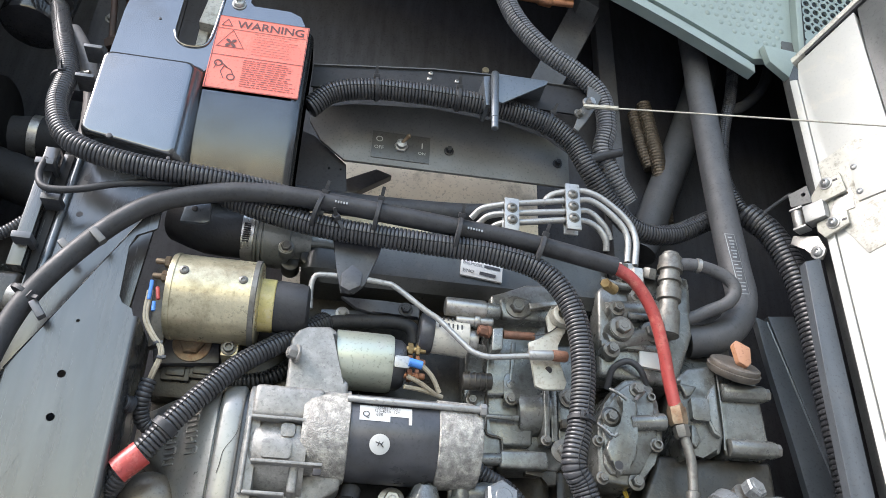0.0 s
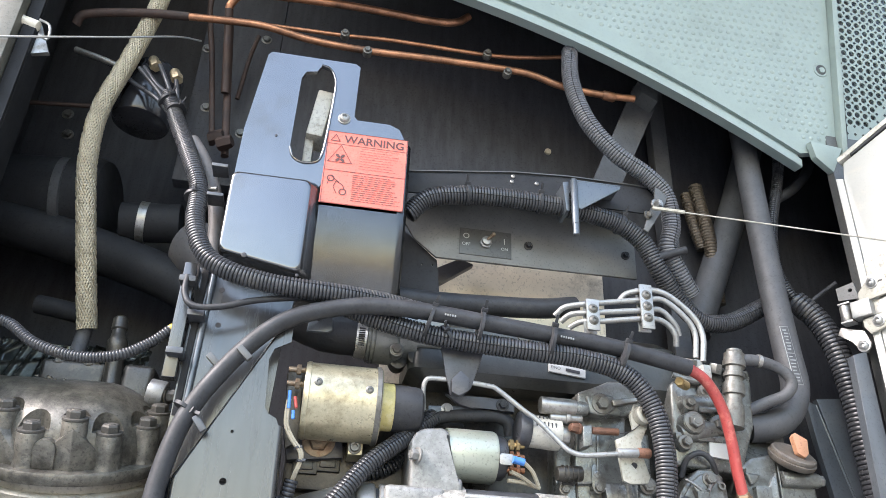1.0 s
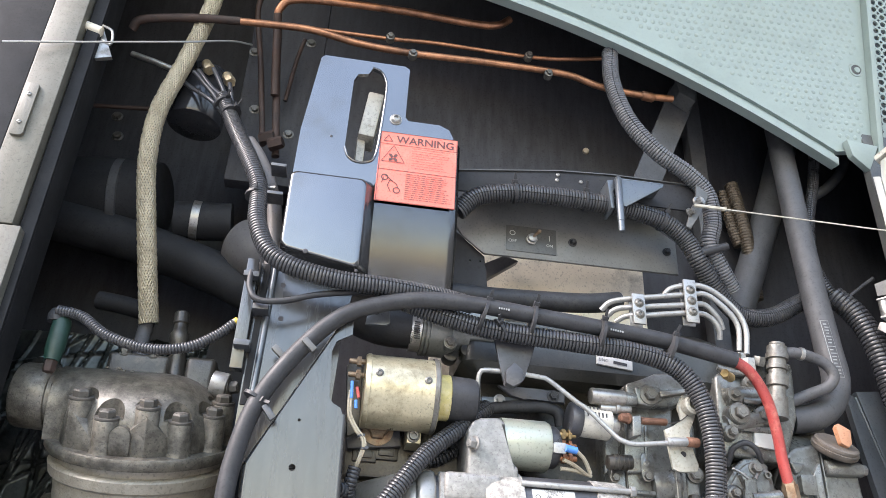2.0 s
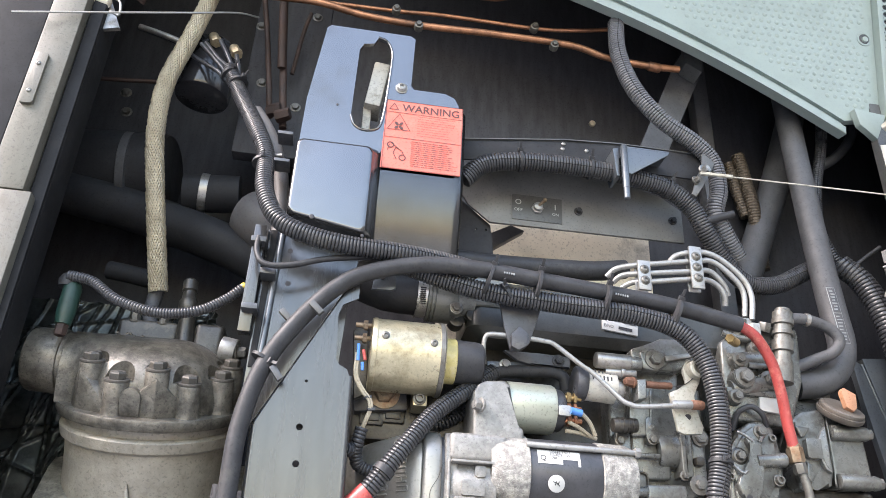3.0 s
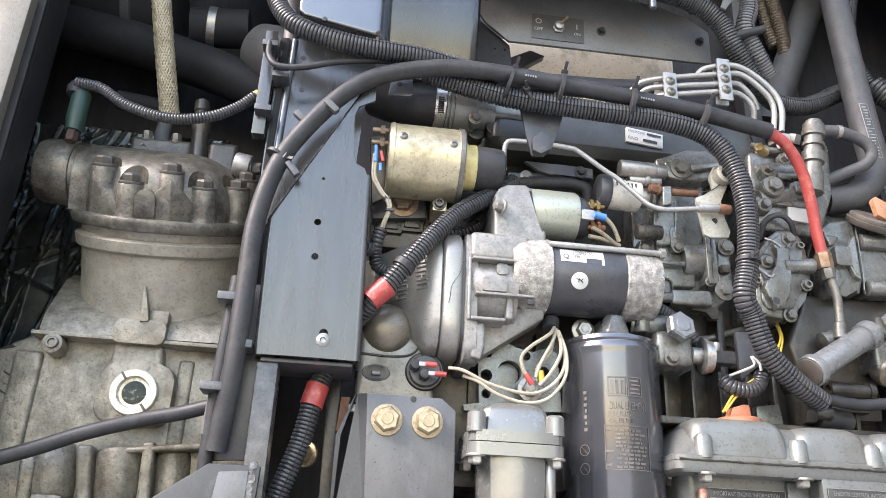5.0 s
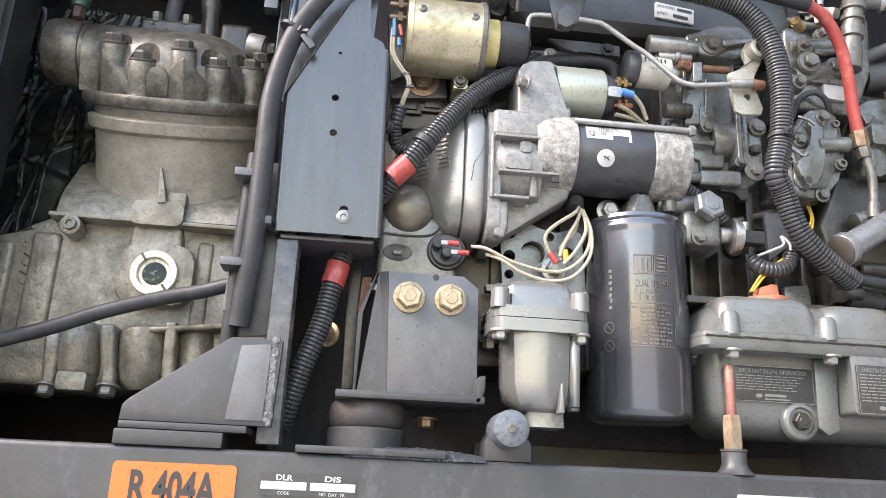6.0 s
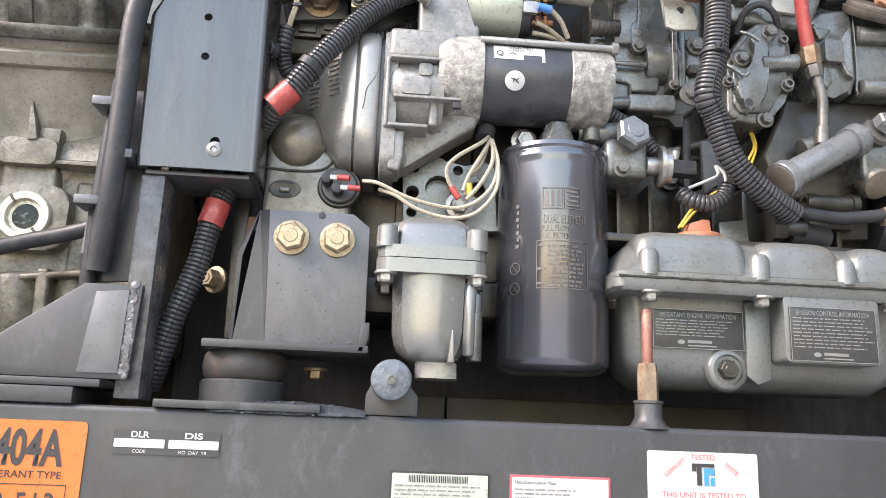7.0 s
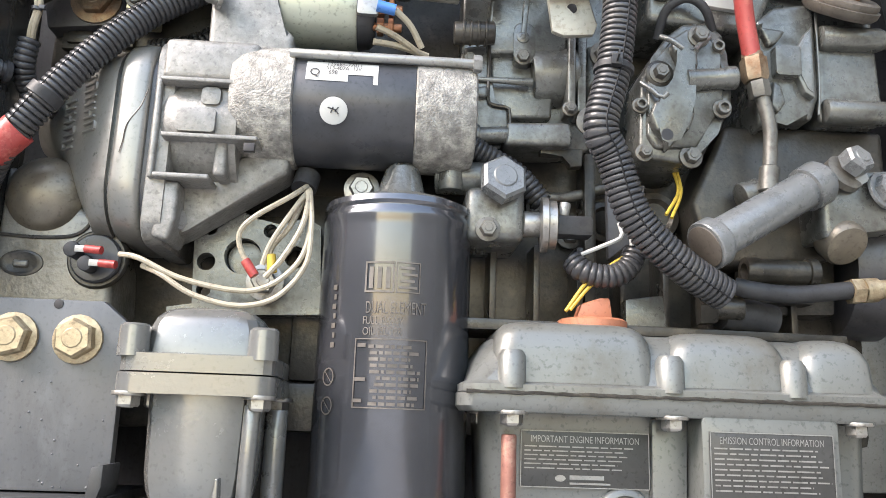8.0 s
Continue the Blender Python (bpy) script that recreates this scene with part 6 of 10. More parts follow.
for p, a in (((-0.218, 0.674, 2.359), 0.75), ((-0.251, 0.7, 2.357), 0.75), ((-0.251, 0.678, 2.282), 0.9)):
    bm = B()
    box(bm, p[0] - 0.009, p[0] + 0.009, p[1] - 0.003, p[1] + 0.005, p[2] - 0.0036, p[2] + 0.0036, 0.0012, Matrix.Rotation(a, 4, 'Y'))
    single("hose_clip", bm, M_PANEL if a < 0.8 else M_CLIP, "folded metal hose clip beside the smooth hose", "hose clip", "hose clips")

# braided hose with a woven sleeve
line = spline([(-0.43, 0.8, 3.043), (-0.437, 0.8, 2.932), (-0.454, 0.8, 2.829), (-0.473, 0.8, 2.733), (-0.473, 0.81, 2.654), (-0.461, 0.83, 2.578), (-0.447, 0.85, 2.504), (-0.435, 0.87, 2.441)], 0.002)
braid = thing("braided_hose", line[-1], "thick braided stainless-steel hose hanging down", "hose")
bm = B()
sweep(bm, line, [0.0108] * len(line), 24)
part("core", bm, M_BRAIDCORE, braid, "dark core between the strands")
ways = [(line[min(i + 1, len(line) - 1)] - line[max(i - 1, 0)]).normalized() for i in range(len(line))]
sides = []
s = ways[0].orthogonal().normalized()
for w in ways:
    s = (s - w * s.dot(w)).normalized()
    sides.append(s.copy())
bm = B()
for direction in (1, -1):
    for k in range(20):
        pts = []
        for i in range(len(line)):
            a = direction * i * 0.080 + 2 * math.pi * k / 20
            up = ways[i].cross(sides[i])
            # over two strands, under two
            phase = (i * 0.080 * 2 / (2 * math.pi) * 20 + (0 if direction > 0 else 2) + k) % 4
            r = 0.0113 + 0.0006 * math.cos(phase * math.pi / 2)
            pts.append(line[i] + r * (math.cos(a) * sides[i] + math.sin(a) * up))
        sweep(bm, pts, [0.0012] * len(pts), 6)
tagged(part("woven_sleeve", bm, M_BRAID, braid, sharp=60), kind="stuff")
for q, rr in (([(0.427, 0.86, 2.782), (0.433, 0.86, 2.735), (0.44, 0.86, 2.675), (0.446, 0.87, 2.578)], 0.011), ([(0.414, 0.87, 2.771), (0.422, 0.87, 2.71), (0.431, 0.87, 2.671)], 0.009)):
    bm = B()
    conduit(bm, q, rr, 0.005, 0.0014, 12)
    single("braided_line", bm, M_BRAIDBROWN, "brown braided metal line in the shadow", "hose", "brown braided lines")
# lanyard wires
bm = B()
tube(bm, [(0.276, 0.713, 2.632), (0.293, 0.705, 2.626), (0.39, 0.645, 2.585), (0.50, 0.578, 2.539), (0.60, 0.517, 2.497), (0.706, 0.4515, 2.4525)], 0.0010, 8)
tube(bm, [(0.277, 0.712, 2.631), (0.312, 0.693, 2.618)], 0.0027, 8)
single("lanyard_wire", bm, M_GALV, "thin pale lanyard wire stretched to the open door", "wire")
bm = B()
tube(bm, [(-0.642, 0.68, 2.72), (-0.538, 0.69, 2.749), (-0.445, 0.72, 2.795), (-0.389, 0.76, 2.844), (-0.365, 0.8, 2.878)], 0.0014, 8)
single("lanyard_wire", bm, M_ZINC, "thin steel lanyard wire from the side post", "wire")

# copper lines along the bulkhead; from the fourth on coloured dark for the shadow
for i, (q, rr) in enumerate((([(-0.392, 0.7825, 2.9045), (-0.335, 0.78, 2.906), (-0.276, 0.778, 2.905), (-0.206, 0.778, 2.892), (-0.123, 0.778, 2.888), (-0.004, 0.778, 2.892), (0.117, 0.775, 2.889), (0.173, 0.768, 2.868), (0.235, 0.762, 2.857), (0.289, 0.76, 2.857)], 0.0056),
                             ([(-0.336, 0.803, 2.948), (-0.3345, 0.7985, 2.957), (-0.318, 0.79, 2.971), (-0.266, 0.785, 2.975), (-0.142, 0.78, 2.974), (-0.034, 0.775, 2.965), (0.009, 0.772, 2.967), (0.03, 0.772, 2.984)], 0.0062),
                             ([(-0.278, 0.8, 2.928), (-0.155, 0.79, 2.922), (-0.085, 0.785, 2.922), (0.064, 0.78, 2.918), (0.132, 0.775, 2.922), (0.189, 0.775, 2.935)], 0.0034),
                             ([(-0.54, 0.8, 2.875), (-0.525, 0.79, 2.888), (-0.45, 0.785, 2.901), (-0.385, 0.7822, 2.905)], 0.0064), ([(-0.325, 0.85, 2.828), (-0.333, 0.82, 2.914), (-0.336, 0.802, 2.950)], 0.0064), ([(-0.332, 0.87, 2.746), (-0.357, 0.86, 2.898), (-0.375, 0.85, 2.994), (-0.37, 0.85, 3.045)], 0.0045),
                             ([(-0.309, 0.86, 2.722), (-0.327, 0.855, 2.865), (-0.335, 0.82, 2.949)], 0.0058), ([(-0.311, 0.88, 2.843), (-0.303, 0.87, 2.917), (-0.294, 0.86, 2.958)], 0.0034),
                             ([(-0.627, 0.88, 2.782), (-0.564, 0.88, 2.788), (-0.499, 0.88, 2.794)], 0.0034))):
    bm = B()
    tube(bm, q, rr, 14)
    single("copper_pipe", bm, M_COPPER if i < 3 else M_DARKCOPPER, "bent copper refrigerant pipe along the bulkhead", "pipe", "copper pipes")
for p in ((-0.122, 0.768, 2.881), (0.092, 0.768, 2.881), (0.061, 0.77, 2.914), (-0.158, 0.78, 2.919)):
    c = Vector(p)
    bm = B()
    cyl(bm, c + Vector((0, 0.012, 0)), c, 0.0068)
    hexagon(bm, c, (0, -1, 0), 0.0048, 0.004)
    single("pipe_clip", bm, M_BOLT, "dark bolted clip holding the copper pipes", "pipe clip", "pipe clips")
bm = B()
lathe(bm, (0.239, 0.762, 2.857), (1, 0, -0.1), [(0, 0.0062), (0.002, 0.0075), (0.018, 0.0075), (0.02, 0.0062)], 16)
single("pipe_joint", bm, M_COPPER, "soldered copper sleeve on the pipe", "pipe joint")
for p in ((-0.335, 0.86, 2.749), (-0.32, 0.85, 2.734)):
    bm = B()
    hexagon(bm, p, (1, -0.4, 0.2), 0.01, 0.022)
    single("flare_nut", bm, M_DARKCOPPER, "copper-coloured flare nut on a pipe, darkened for the shadow", "flare nut", "flare nuts")
# wires fanning out of the loom's top end
for q in ([(-0.378, 0.785, 2.735), (-0.398, 0.788, 2.762), (-0.420, 0.795, 2.790), (-0.438, 0.80, 2.812)], [(-0.374, 0.785, 2.735), (-0.390, 0.787, 2.763), (-0.409, 0.79, 2.782), (-0.432, 0.80, 2.815)], [(-0.371, 0.785, 2.735), (-0.384, 0.786, 2.764), (-0.398, 0.79, 2.793), (-0.412, 0.80, 2.822)],
          [(-0.382, 0.786, 2.733), (-0.404, 0.79, 2.757), (-0.446, 0.81, 2.794), (-0.487, 0.815, 2.824), (-0.537, 0.82, 2.843)], [(-0.368, 0.785, 2.735), (-0.376, 0.787, 2.766), (-0.384, 0.795, 2.795)]):
    bm = B()
    tube(bm, q, 0.0033, 10)
    single("wire", bm, M_FIELD, "glossy black wire fanning out of the loom", "wire", "loom wires")
tie("cable_tie", (-0.386, 0.786, 2.751), (-0.6, 0.1, 0.8), 0.0125)
bm = B()
tube(bm, [(-0.535, 0.815, 2.841), (-0.496, 0.81, 2.827), (-0.46, 0.805, 2.811)], 0.0045, 10)
single("lever", bm, M_STEEL, "dull metal lever in the shadow", "lever")

# ---- engine and its ancillaries ----


def loft(bm, sections, n=6):
    """A skin through rounded rectangles (z, x0, x1, y0, y1, r) laid one above another."""
    rings = []
    for z, x0, x1, y0, y1, r in sections:
        r = min(r, (x1 - x0) / 2.01, (y1 - y0) / 2.01)
        rings.append([bm.verts.new((x, y, z)) for x, y in rounded(x0, x1, y0, y1, r, n)])
    k = len(rings[0])
    for a, b in zip(rings, rings[1:]):
        for i in range(k):
            bm.faces.new((a[i], a[(i + 1) % k], b[(i + 1) % k], b[i]))
    bm.faces.new(rings[0][::-1])
    bm.faces.new(rings[-1])
    return bm


def wrap(bm, x0, x1, yc, zc, r, a0, a1, n=8):
    """A label bent round a bar that lies along x; angles from the front, upwards."""
    rows = []
    for i in range(n + 1):
        a = radians(a0 + (a1 - a0) * i / n)
        y, z = yc - r * math.cos(a), zc + r * math.sin(a)
        rows.append((bm.verts.new((x0, y, z)), bm.verts.new((x1, y, z))))
    for a, b in zip(rows, rows[1:]):
        bm.faces.new((a[0], a[1], b[1], b[0]))
    return bm


block = thing("engine_block", (0.13, 0.82, 1.80), "oily grey cast-iron diesel engine block", "engine block")
bm = B()
box(bm, -0.165, 0.47, 0.795, 0.90, 1.985, 2.385, 0.01)
part("casting", bm, M_DARKCAST, block)
bm = B()
prism(bm, [(0.135, 2.058), (0.42, 2.058), (0.42, 2.064), (0.135, 2.066)], 0.735, 0.80, 0.0015)
part("deck_ledge", bm, M_DARKCAST, block, "machined ledge above the valve cover")
bm = B()
for i in range(9):
    x = 0.14 + i * 0.032
    box(bm, x, x + 0.005, 0.765, 0.80, 2.065, 2.125, 0.0015)
part("block_ribs", bm, M_DARKCAST, block)
bm = B()
box(bm, -0.165, 0.14, 0.775, 0.80, 1.985, 2.02, 0.006)
box(bm, 0.03, 0.16, 0.78, 0.80, 2.02, 2.16, 0.006)
part("lower_face", bm, M_DARKCAST, block)
bm = B()
prism(bm, [(-0.165, 2.245), (-0.165, 2.335), (0.04, 2.335), (0.04, 2.245)], 0.778, 0.80, 0.004)
part("side_pad", bm, M_DARKCAST, block)
for a in ((-0.142, 0.777, 2.272), (-0.117, 0.777, 2.276)):
    bm = B()
    box(bm, a[0] - 0.014, a[0] + 0.014, 0.772, 0.78, a[2] - 0.011, a[2] + 0.011, 0.002)
    box(bm, a[0] - 0.009, a[0] + 0.009, 0.769, 0.774, a[2] - 0.007, a[2] + 0.003, 0.0015)
    part("cast_mark", bm, M_DARKCAST, block)
bolt(block, (-0.127, 0.772, 2.301), r=0.013, h=0.008, mat=M_RUST, washer=1.35)

# intake manifold along the top
mani = thing("intake_manifold", (0.12, 0.77, 2.385), "grey cast intake manifold with an engine number label", "manifold")
bm = B()
loft(bm, [(2.376, -0.02, 0.30, 0.755, 0.86, 0.01), (2.388, -0.035, 0.31, 0.745, 0.86, 0.015), (2.444, -0.035, 0.31, 0.748, 0.86, 0.02), (2.457, -0.02, 0.30, 0.765, 0.86, 0.02)])
part("body", bm, M_MANIFOLD, mani)
bm = B()
lathe(bm, (-0.0865, 0.765, 2.430), (1, 0, -0.02), [(0, 0.031), (0.0005, 0.0335), (0.003, 0.0340), (0.0034, 0.0318), (0.0046, 0.0318), (0.005, 0.0345), (0.008, 0.0345), (0.0084, 0.0322), (0.0096, 0.0322), (0.010, 0.0340), (0.032, 0.0340), (0.037, 0.0315), (0.0385, 0.027), (0.060, 0.026)], 44)
part("flange", bm, M_INLET, mani, "ribbed grey cast intake flange")
bm = B()
box(bm, -0.052, 0.012, 0.742, 0.80, 2.413, 2.452, 0.006, seg=3)
part("inlet_neck", bm, M_INLET, mani, "square grey inlet neck")
for x, z in ((-0.052, 2.404), (-0.058, 2.456)):
    bm = B()
    cyl(bm, (x, 0.752, z), (x, 0.737, z), 0.0085, seg=22, w=0.0014)
    part("flange_lug", bm, M_INLET, mani)
    bolt(mani, (x, 0.737, z), r=0.0055, h=0.004, washer=1.3)
bm = B()
tube(bm, [(-0.168, 0.78, 2.451), (-0.132, 0.768, 2.434), (-0.079, 0.765, 2.433)], 0.0295, 26)
part("intake_hose", bm, M_RUBBER, mani, "short black rubber intake hose")
bm = B()
lathe(bm, (-0.1, 0.765, 2.432), (1, 0, -0.02), [(0, 0.0305), (0.0004, 0.0318), (0.0130, 0.0318), (0.0134, 0.0305)], 36)
clamp = part("hose_clamp", bm, M_BRIGHT, mani, "bright worm-drive clamp")
bm = B()
for i in range(9):
    box(bm, -0.0975, -0.0905, 0.7325, 0.7345, 2.424 - i * 0.0026, 2.424 + 0.001 - i * 0.0026, 0)
part("slots", bm, M_INK, clamp)
bm = B()
prism(bm, [(-0.156, 2.424), (-0.131, 2.431), (-0.129, 2.410), (-0.134, 2.407), (-0.158, 2.406)], 0.712, 0.716)
tab = part("tab", bm, M_STAY, mani, "small sheet tab with a hole")
bm = B()
cyl(bm, (-0.146, 0.712, 2.422), (-0.146, 0.711, 2.422), 0.003, w=0.0001)
part("hole", bm, M_INK, tab)
for p in ((-0.047, 0.76, 2.399), (0.108, 0.745, 2.44), (-0.027, 0.75, 2.403)):
    bm = B()
    cyl(bm, Vector(p) + Vector((0, 0.02, 0)), p, 0.010)
    part("boss", bm, M_MANIFOLD, mani)
bm = B()
prism(bm, [(0.1360, 2.4180), (0.1820, 2.4120), (0.1810, 2.3930), (0.1350, 2.3980)], 0.7425, 0.7475, 0.0003)
lab = part("number_label", bm, M_PAPER, mani, "white engine number label")
mid, slope = Vector((0.1585, 0.7424, 2.4053)), -0.130
along, over = Vector((math.cos(slope), 0, math.sin(slope))), Vector((-math.sin(slope), 0, math.cos(slope)))
lettering("text", "ENG.MODEL", mid - along * 0.0105 + over * 0.0052, 0.0036, M_INK, lab, width=0.0215, up=over)
lettering("text", "E/NO", mid - along * 0.0145 - over * 0.0042, 0.0040, M_INK, lab, width=0.012, up=over)
bm = B()
for u0, u1, v0, v1 in ((0.002, 0.020, 0.0036, 0.0068), (-0.002, 0.016, -0.0062, -0.0022)):
    bm.faces.new([bm.verts.new(mid + along * u + over * v + Vector((0, -0.0006, 0))) for u, v in ((u0, v0), (u1, v0), (u1, v1), (u0, v1))])
part("printed_number", bm, M_INK, lab)
bm = B()
prism(bm, [(-0.008, 0.708, 2.424), (0.047, 0.708, 2.419), (0.045, 0.708, 2.396), (0.032, 0.708, 2.355), (0.022, 0.708, 2.345), (0.009, 0.708, 2.345), (0.002, 0.708, 2.372)], 0.708, 0.712, 0.001)
single("hose_bracket", bm, M_BLACK, "black sheet bracket carrying the hoses", "bracket")
bm = B()
prism(bm, [(0.008, 0.7, 2.361), (0.018, 0.7, 2.372), (0.029, 0.7, 2.363), (0.028, 0.7, 2.349), (0.017, 0.7, 2.342), (0.008, 0.7, 2.346)], 0.698, 0.706, 0.002)
single("line_clip", bm, M_BLACK, "black clip gripping the steel fuel line", "clip")
stf = thing("stiffener_blade", (0.03, 0.75, 2.35), "black pressed blade bracket under the fuel line", "bracket")
bm = B()
prism(bm, [(0.010, 2.3605), (0.055, 2.3600), (0.094, 2.3590), (0.094, 2.3440), (0.057, 2.3480), (0.044, 2.3450), (0.027, 2.3490)], 0.750, 0.756, 0.0016)
part("blade", bm, M_BLACK, stf)
bolt(stf, (0.079, 0.750, 2.3525), r=0.0052, h=0.005, mat=M_RUBBER, washer=1.5)
bm = B()
prism(bm, [(-0.008, 2.3465), (0.042, 2.3500), (0.042, 2.3400), (-0.008, 2.3350)], 0.757, 0.762, 0.001)
part("lower_plate", bm, M_STAY, stf, "grey lower plate")
bolt(stf, (0.014, 0.757, 2.3440), r=0.0045, h=0.004, mat=M_ZINC, washer=1.6)
bm = B()
tube(bm, [(-0.053, 0.76, 2.481), (-0.004, 0.765, 2.483), (0.058, 0.775, 2.49), (0.137, 0.78, 2.497), (0.188, 0.79, 2.51)], 0.0135, 18)
single("breather_hose", bm, M_RUBBER, "black rubber breather hose behind the looms", "hose")

# switch panel, shroud, fan blade, stay
panel = thing("switch_panel", (0.12, 0.785, 2.556), "satin black switch panel with a toggle switch", "control panel")
bm = B()
prism(bm, [(-0.05, 2.61), (-0.034, 2.583), (-0.003, 2.558), (0.279, 2.56), (0.279, 2.612), (0.25, 2.632), (0.2, 2.648), (0.1, 2.655), (0.0, 2.645), (-0.05, 2.63)], 0.785, 0.789, 0.001)
part("plate", bm, M_SWITCH, panel)
sx, sz = 0.064, 2.587
bm = B()
box(bm, sx - 0.036, sx + 0.036, 0.7838, 0.786, sz - 0.02, sz + 0.02, 0.0004)
part("legend_plate", bm, M_LEGEND, panel)
bm = B()
hexagon(bm, (sx, 0.784, sz), (0, -1, 0), 0.0086, 0.004)
lathe(bm, (sx, 0.781, sz), (0, -1, 0), [(0, 0.0062), (0.006, 0.0062), (0.007, 0.004)], 16)
toggle = part("toggle_switch", bm, M_ZINC, panel, "chromed toggle switch")
bm = B()
lathe(bm, (sx, 0.776, sz), (0.65, -0.7, 0.55), [(0, 0.0019), (0.009, 0.0023), (0.013, 0.0030), (0.015, 0.0016)], 12)
part("lever", bm, M_RUSTYBOLT, toggle)
lettering("text", "OFF", (sx - 0.027, 0.7836, sz - 0.0045), 0.0048, M_PAPER, panel)
lettering("text", "ON", (sx + 0.026, 0.7836, sz - 0.0065), 0.0042, M_PAPER, panel)
lettering("text", "O", (sx - 0.027, 0.7836, sz + 0.008), 0.0082, M_PAPER, panel)
lettering("text", "I", (sx + 0.026, 0.7836, sz + 0.005), 0.0085, M_PAPER, panel)
for p in ((0.124, 0.785, 2.591), (0.264, 0.785, 2.594)):
    bolt(panel, p, r=0.0042, h=0.006, name="stud", mat=M_RUBBER, washer=1.5)
fan = thing("fan_shroud", (0.1, 0.85, 2.40), "beige fan shroud with a dark fan blade behind it", "fan shroud")
bm = B()
prism(bm, [(-0.06, 2.40), (0.26, 2.40), (0.26, 2.62), (-0.06, 2.62)], 0.862, 0.875, 0.002)
part("shroud", bm, M_SHROUD, fan)
bm = B()
prism(bm, [(-0.026, 0.84, 2.551), (0.039, 0.84, 2.588), (0.06, 0.84, 2.581), (0.007, 0.84, 2.542), (-0.025, 0.84, 2.533)], 0.838, 0.85, 0.002)
part("blade", bm, M_BLACK, fan, "dark fan blade")

bm = B()
holed_plate(bm, [(-0.0690, 2.6040), (-0.0430, 2.5950), (-0.0000, 2.5580), (0.0050, 2.5110), (-0.0560, 2.5020)], [(-0.0200, 2.5500, 0.0014, 8), (-0.0060, 2.5500, 0.0014, 8)], 0.795, 0.799)
part("side_plate", bm, M_DUCT, fan, "dark side plate with small holes")

stay = thing("lid_stay_bracket", (0.12, 0.735, 2.63), "dark folded sheet bracket with a blue-grey gusset and a zinc pin", "bracket")
STAY_TOP = [(-0.052, 2.655), (0.092, 2.675), (0.168, 2.680), (0.303, 2.680)]
# The light along this edge is put in as a paler paint than the web's.
bm = B()
prism(bm, STAY_TOP + [(0.303, 2.6785), (0.168, 2.6785), (0.092, 2.6735), (-0.052, 2.6535)], 0.733, 0.785, 0.0004)
part("shelf", bm, M_PANEL, stay, "thin folded shelf, lighter than the web for its lit edge")
bm = B()
prism(bm, [(x, z - 0.002) for x, z in STAY_TOP] + [(0.303, 2.650), (0.286, 2.636), (0.18, 2.637), (0.09, 2.632), (-0.052, 2.622)], 0.7355, 0.738, 0.0006)
web = part("web", bm, M_DUCT, stay, "dark folded web")
for x, z in ((0.090, 2.668), (0.0885, 2.659), (0.123, 2.661)):
    bolt(web, (x, 0.7355, z), r=0.003, h=0.002, mat=M_STEEL, kind="round", name="rivet", washer=0)
bm = B()
prism(bm, [(0.167, 2.6495), (0.228, 2.6495), (0.2265, 2.6455), (0.172, 2.607), (0.167, 2.609)], 0.700, 0.7025, 0.0005)
prism(bm, [(0.167, 2.6495), (0.228, 2.6495), (0.228, 2.6515), (0.167, 2.6515)], 0.700, 0.738, 0.0005)
part("gusset", bm, M_STAY, stay, "blue-grey triangular gusset")
bm = B()
prism(bm, [(0.150, 2.6495), (0.158, 2.6515), (0.158, 2.606), (0.1535, 2.606)], 0.706, 0.738, 0.0008)
part("side_gusset", bm, M_STAY, stay)
bm = B()
lathe(bm, (0.1625, 0.6985, 2.566), (0, 0, 1), [(0, 0.0033), (0.001, 0.0042), (0.016, 0.0042), (0.0165, 0.0047), (0.083, 0.0047), (0.0845, 0.0038)], 18)
part("pin", bm, M_STAY, stay, "zinc-plated pin")
bm = B()
prism(bm, [(0.287, 2.679), (0.300, 2.680), (0.305, 2.674), (0.304, 2.656), (0.296, 2.640), (0.280, 2.612), (0.270, 2.596), (0.264, 2.600), (0.273, 2.626), (0.284, 2.648)], 0.718, 0.7215, 0.001)
tab = part("end_tab", bm, M_PANEL, stay, "bent end tab")
bolt(tab, (0.284, 0.718, 2.640), axis=(0.5, -1, 0), r=0.0058, h=0.008, mat=M_STEEL)
bolt(tab, (0.271, 0.718, 2.622), axis=(0.5, -1, 0), r=0.0045, h=0.006, mat=M_BOLT)

# shut-off solenoid: yellow zinc drum
drum = thing("stop_solenoid", (-0.11, 0.73, 2.285), "yellow zinc-plated cylindrical stop solenoid with a rubber boot", "solenoid")
GY, GZ = 0.729, 2.331
bm = B()
lathe(bm, (-0.153, GY, GZ), (1, 0, 0), [(0, 0.036), (0.0005, 0.0415), (0.003, 0.0428), (0.006, 0.0428), (0.0065, 0.0418), (0.078, 0.0418), (0.0785, 0.0428), (0.083, 0.0428), (0.085, 0.041), (0.086, 0.026)], 56)
part("can", bm, M_GOLD, drum)
bm = B()
lathe(bm, (-0.0748, GY, GZ), (1, 0, 0), [(0, 0.0424), (0.0004, 0.0434), (0.0050, 0.0434), (0.0056, 0.0424)], 56)
part("rim", bm, M_BOLT, drum, "dark rolled rim")
bm = B()
lathe(bm, (-0.068, GY, GZ), (1, 0, 0), [(0, 0.0255), (0.001, 0.0265), (0.014, 0.0265), (0.015, 0.0255)], 36)
part("band", bm, M_YELLOWTAPE, drum, "yellow plated collar")
bm = B()
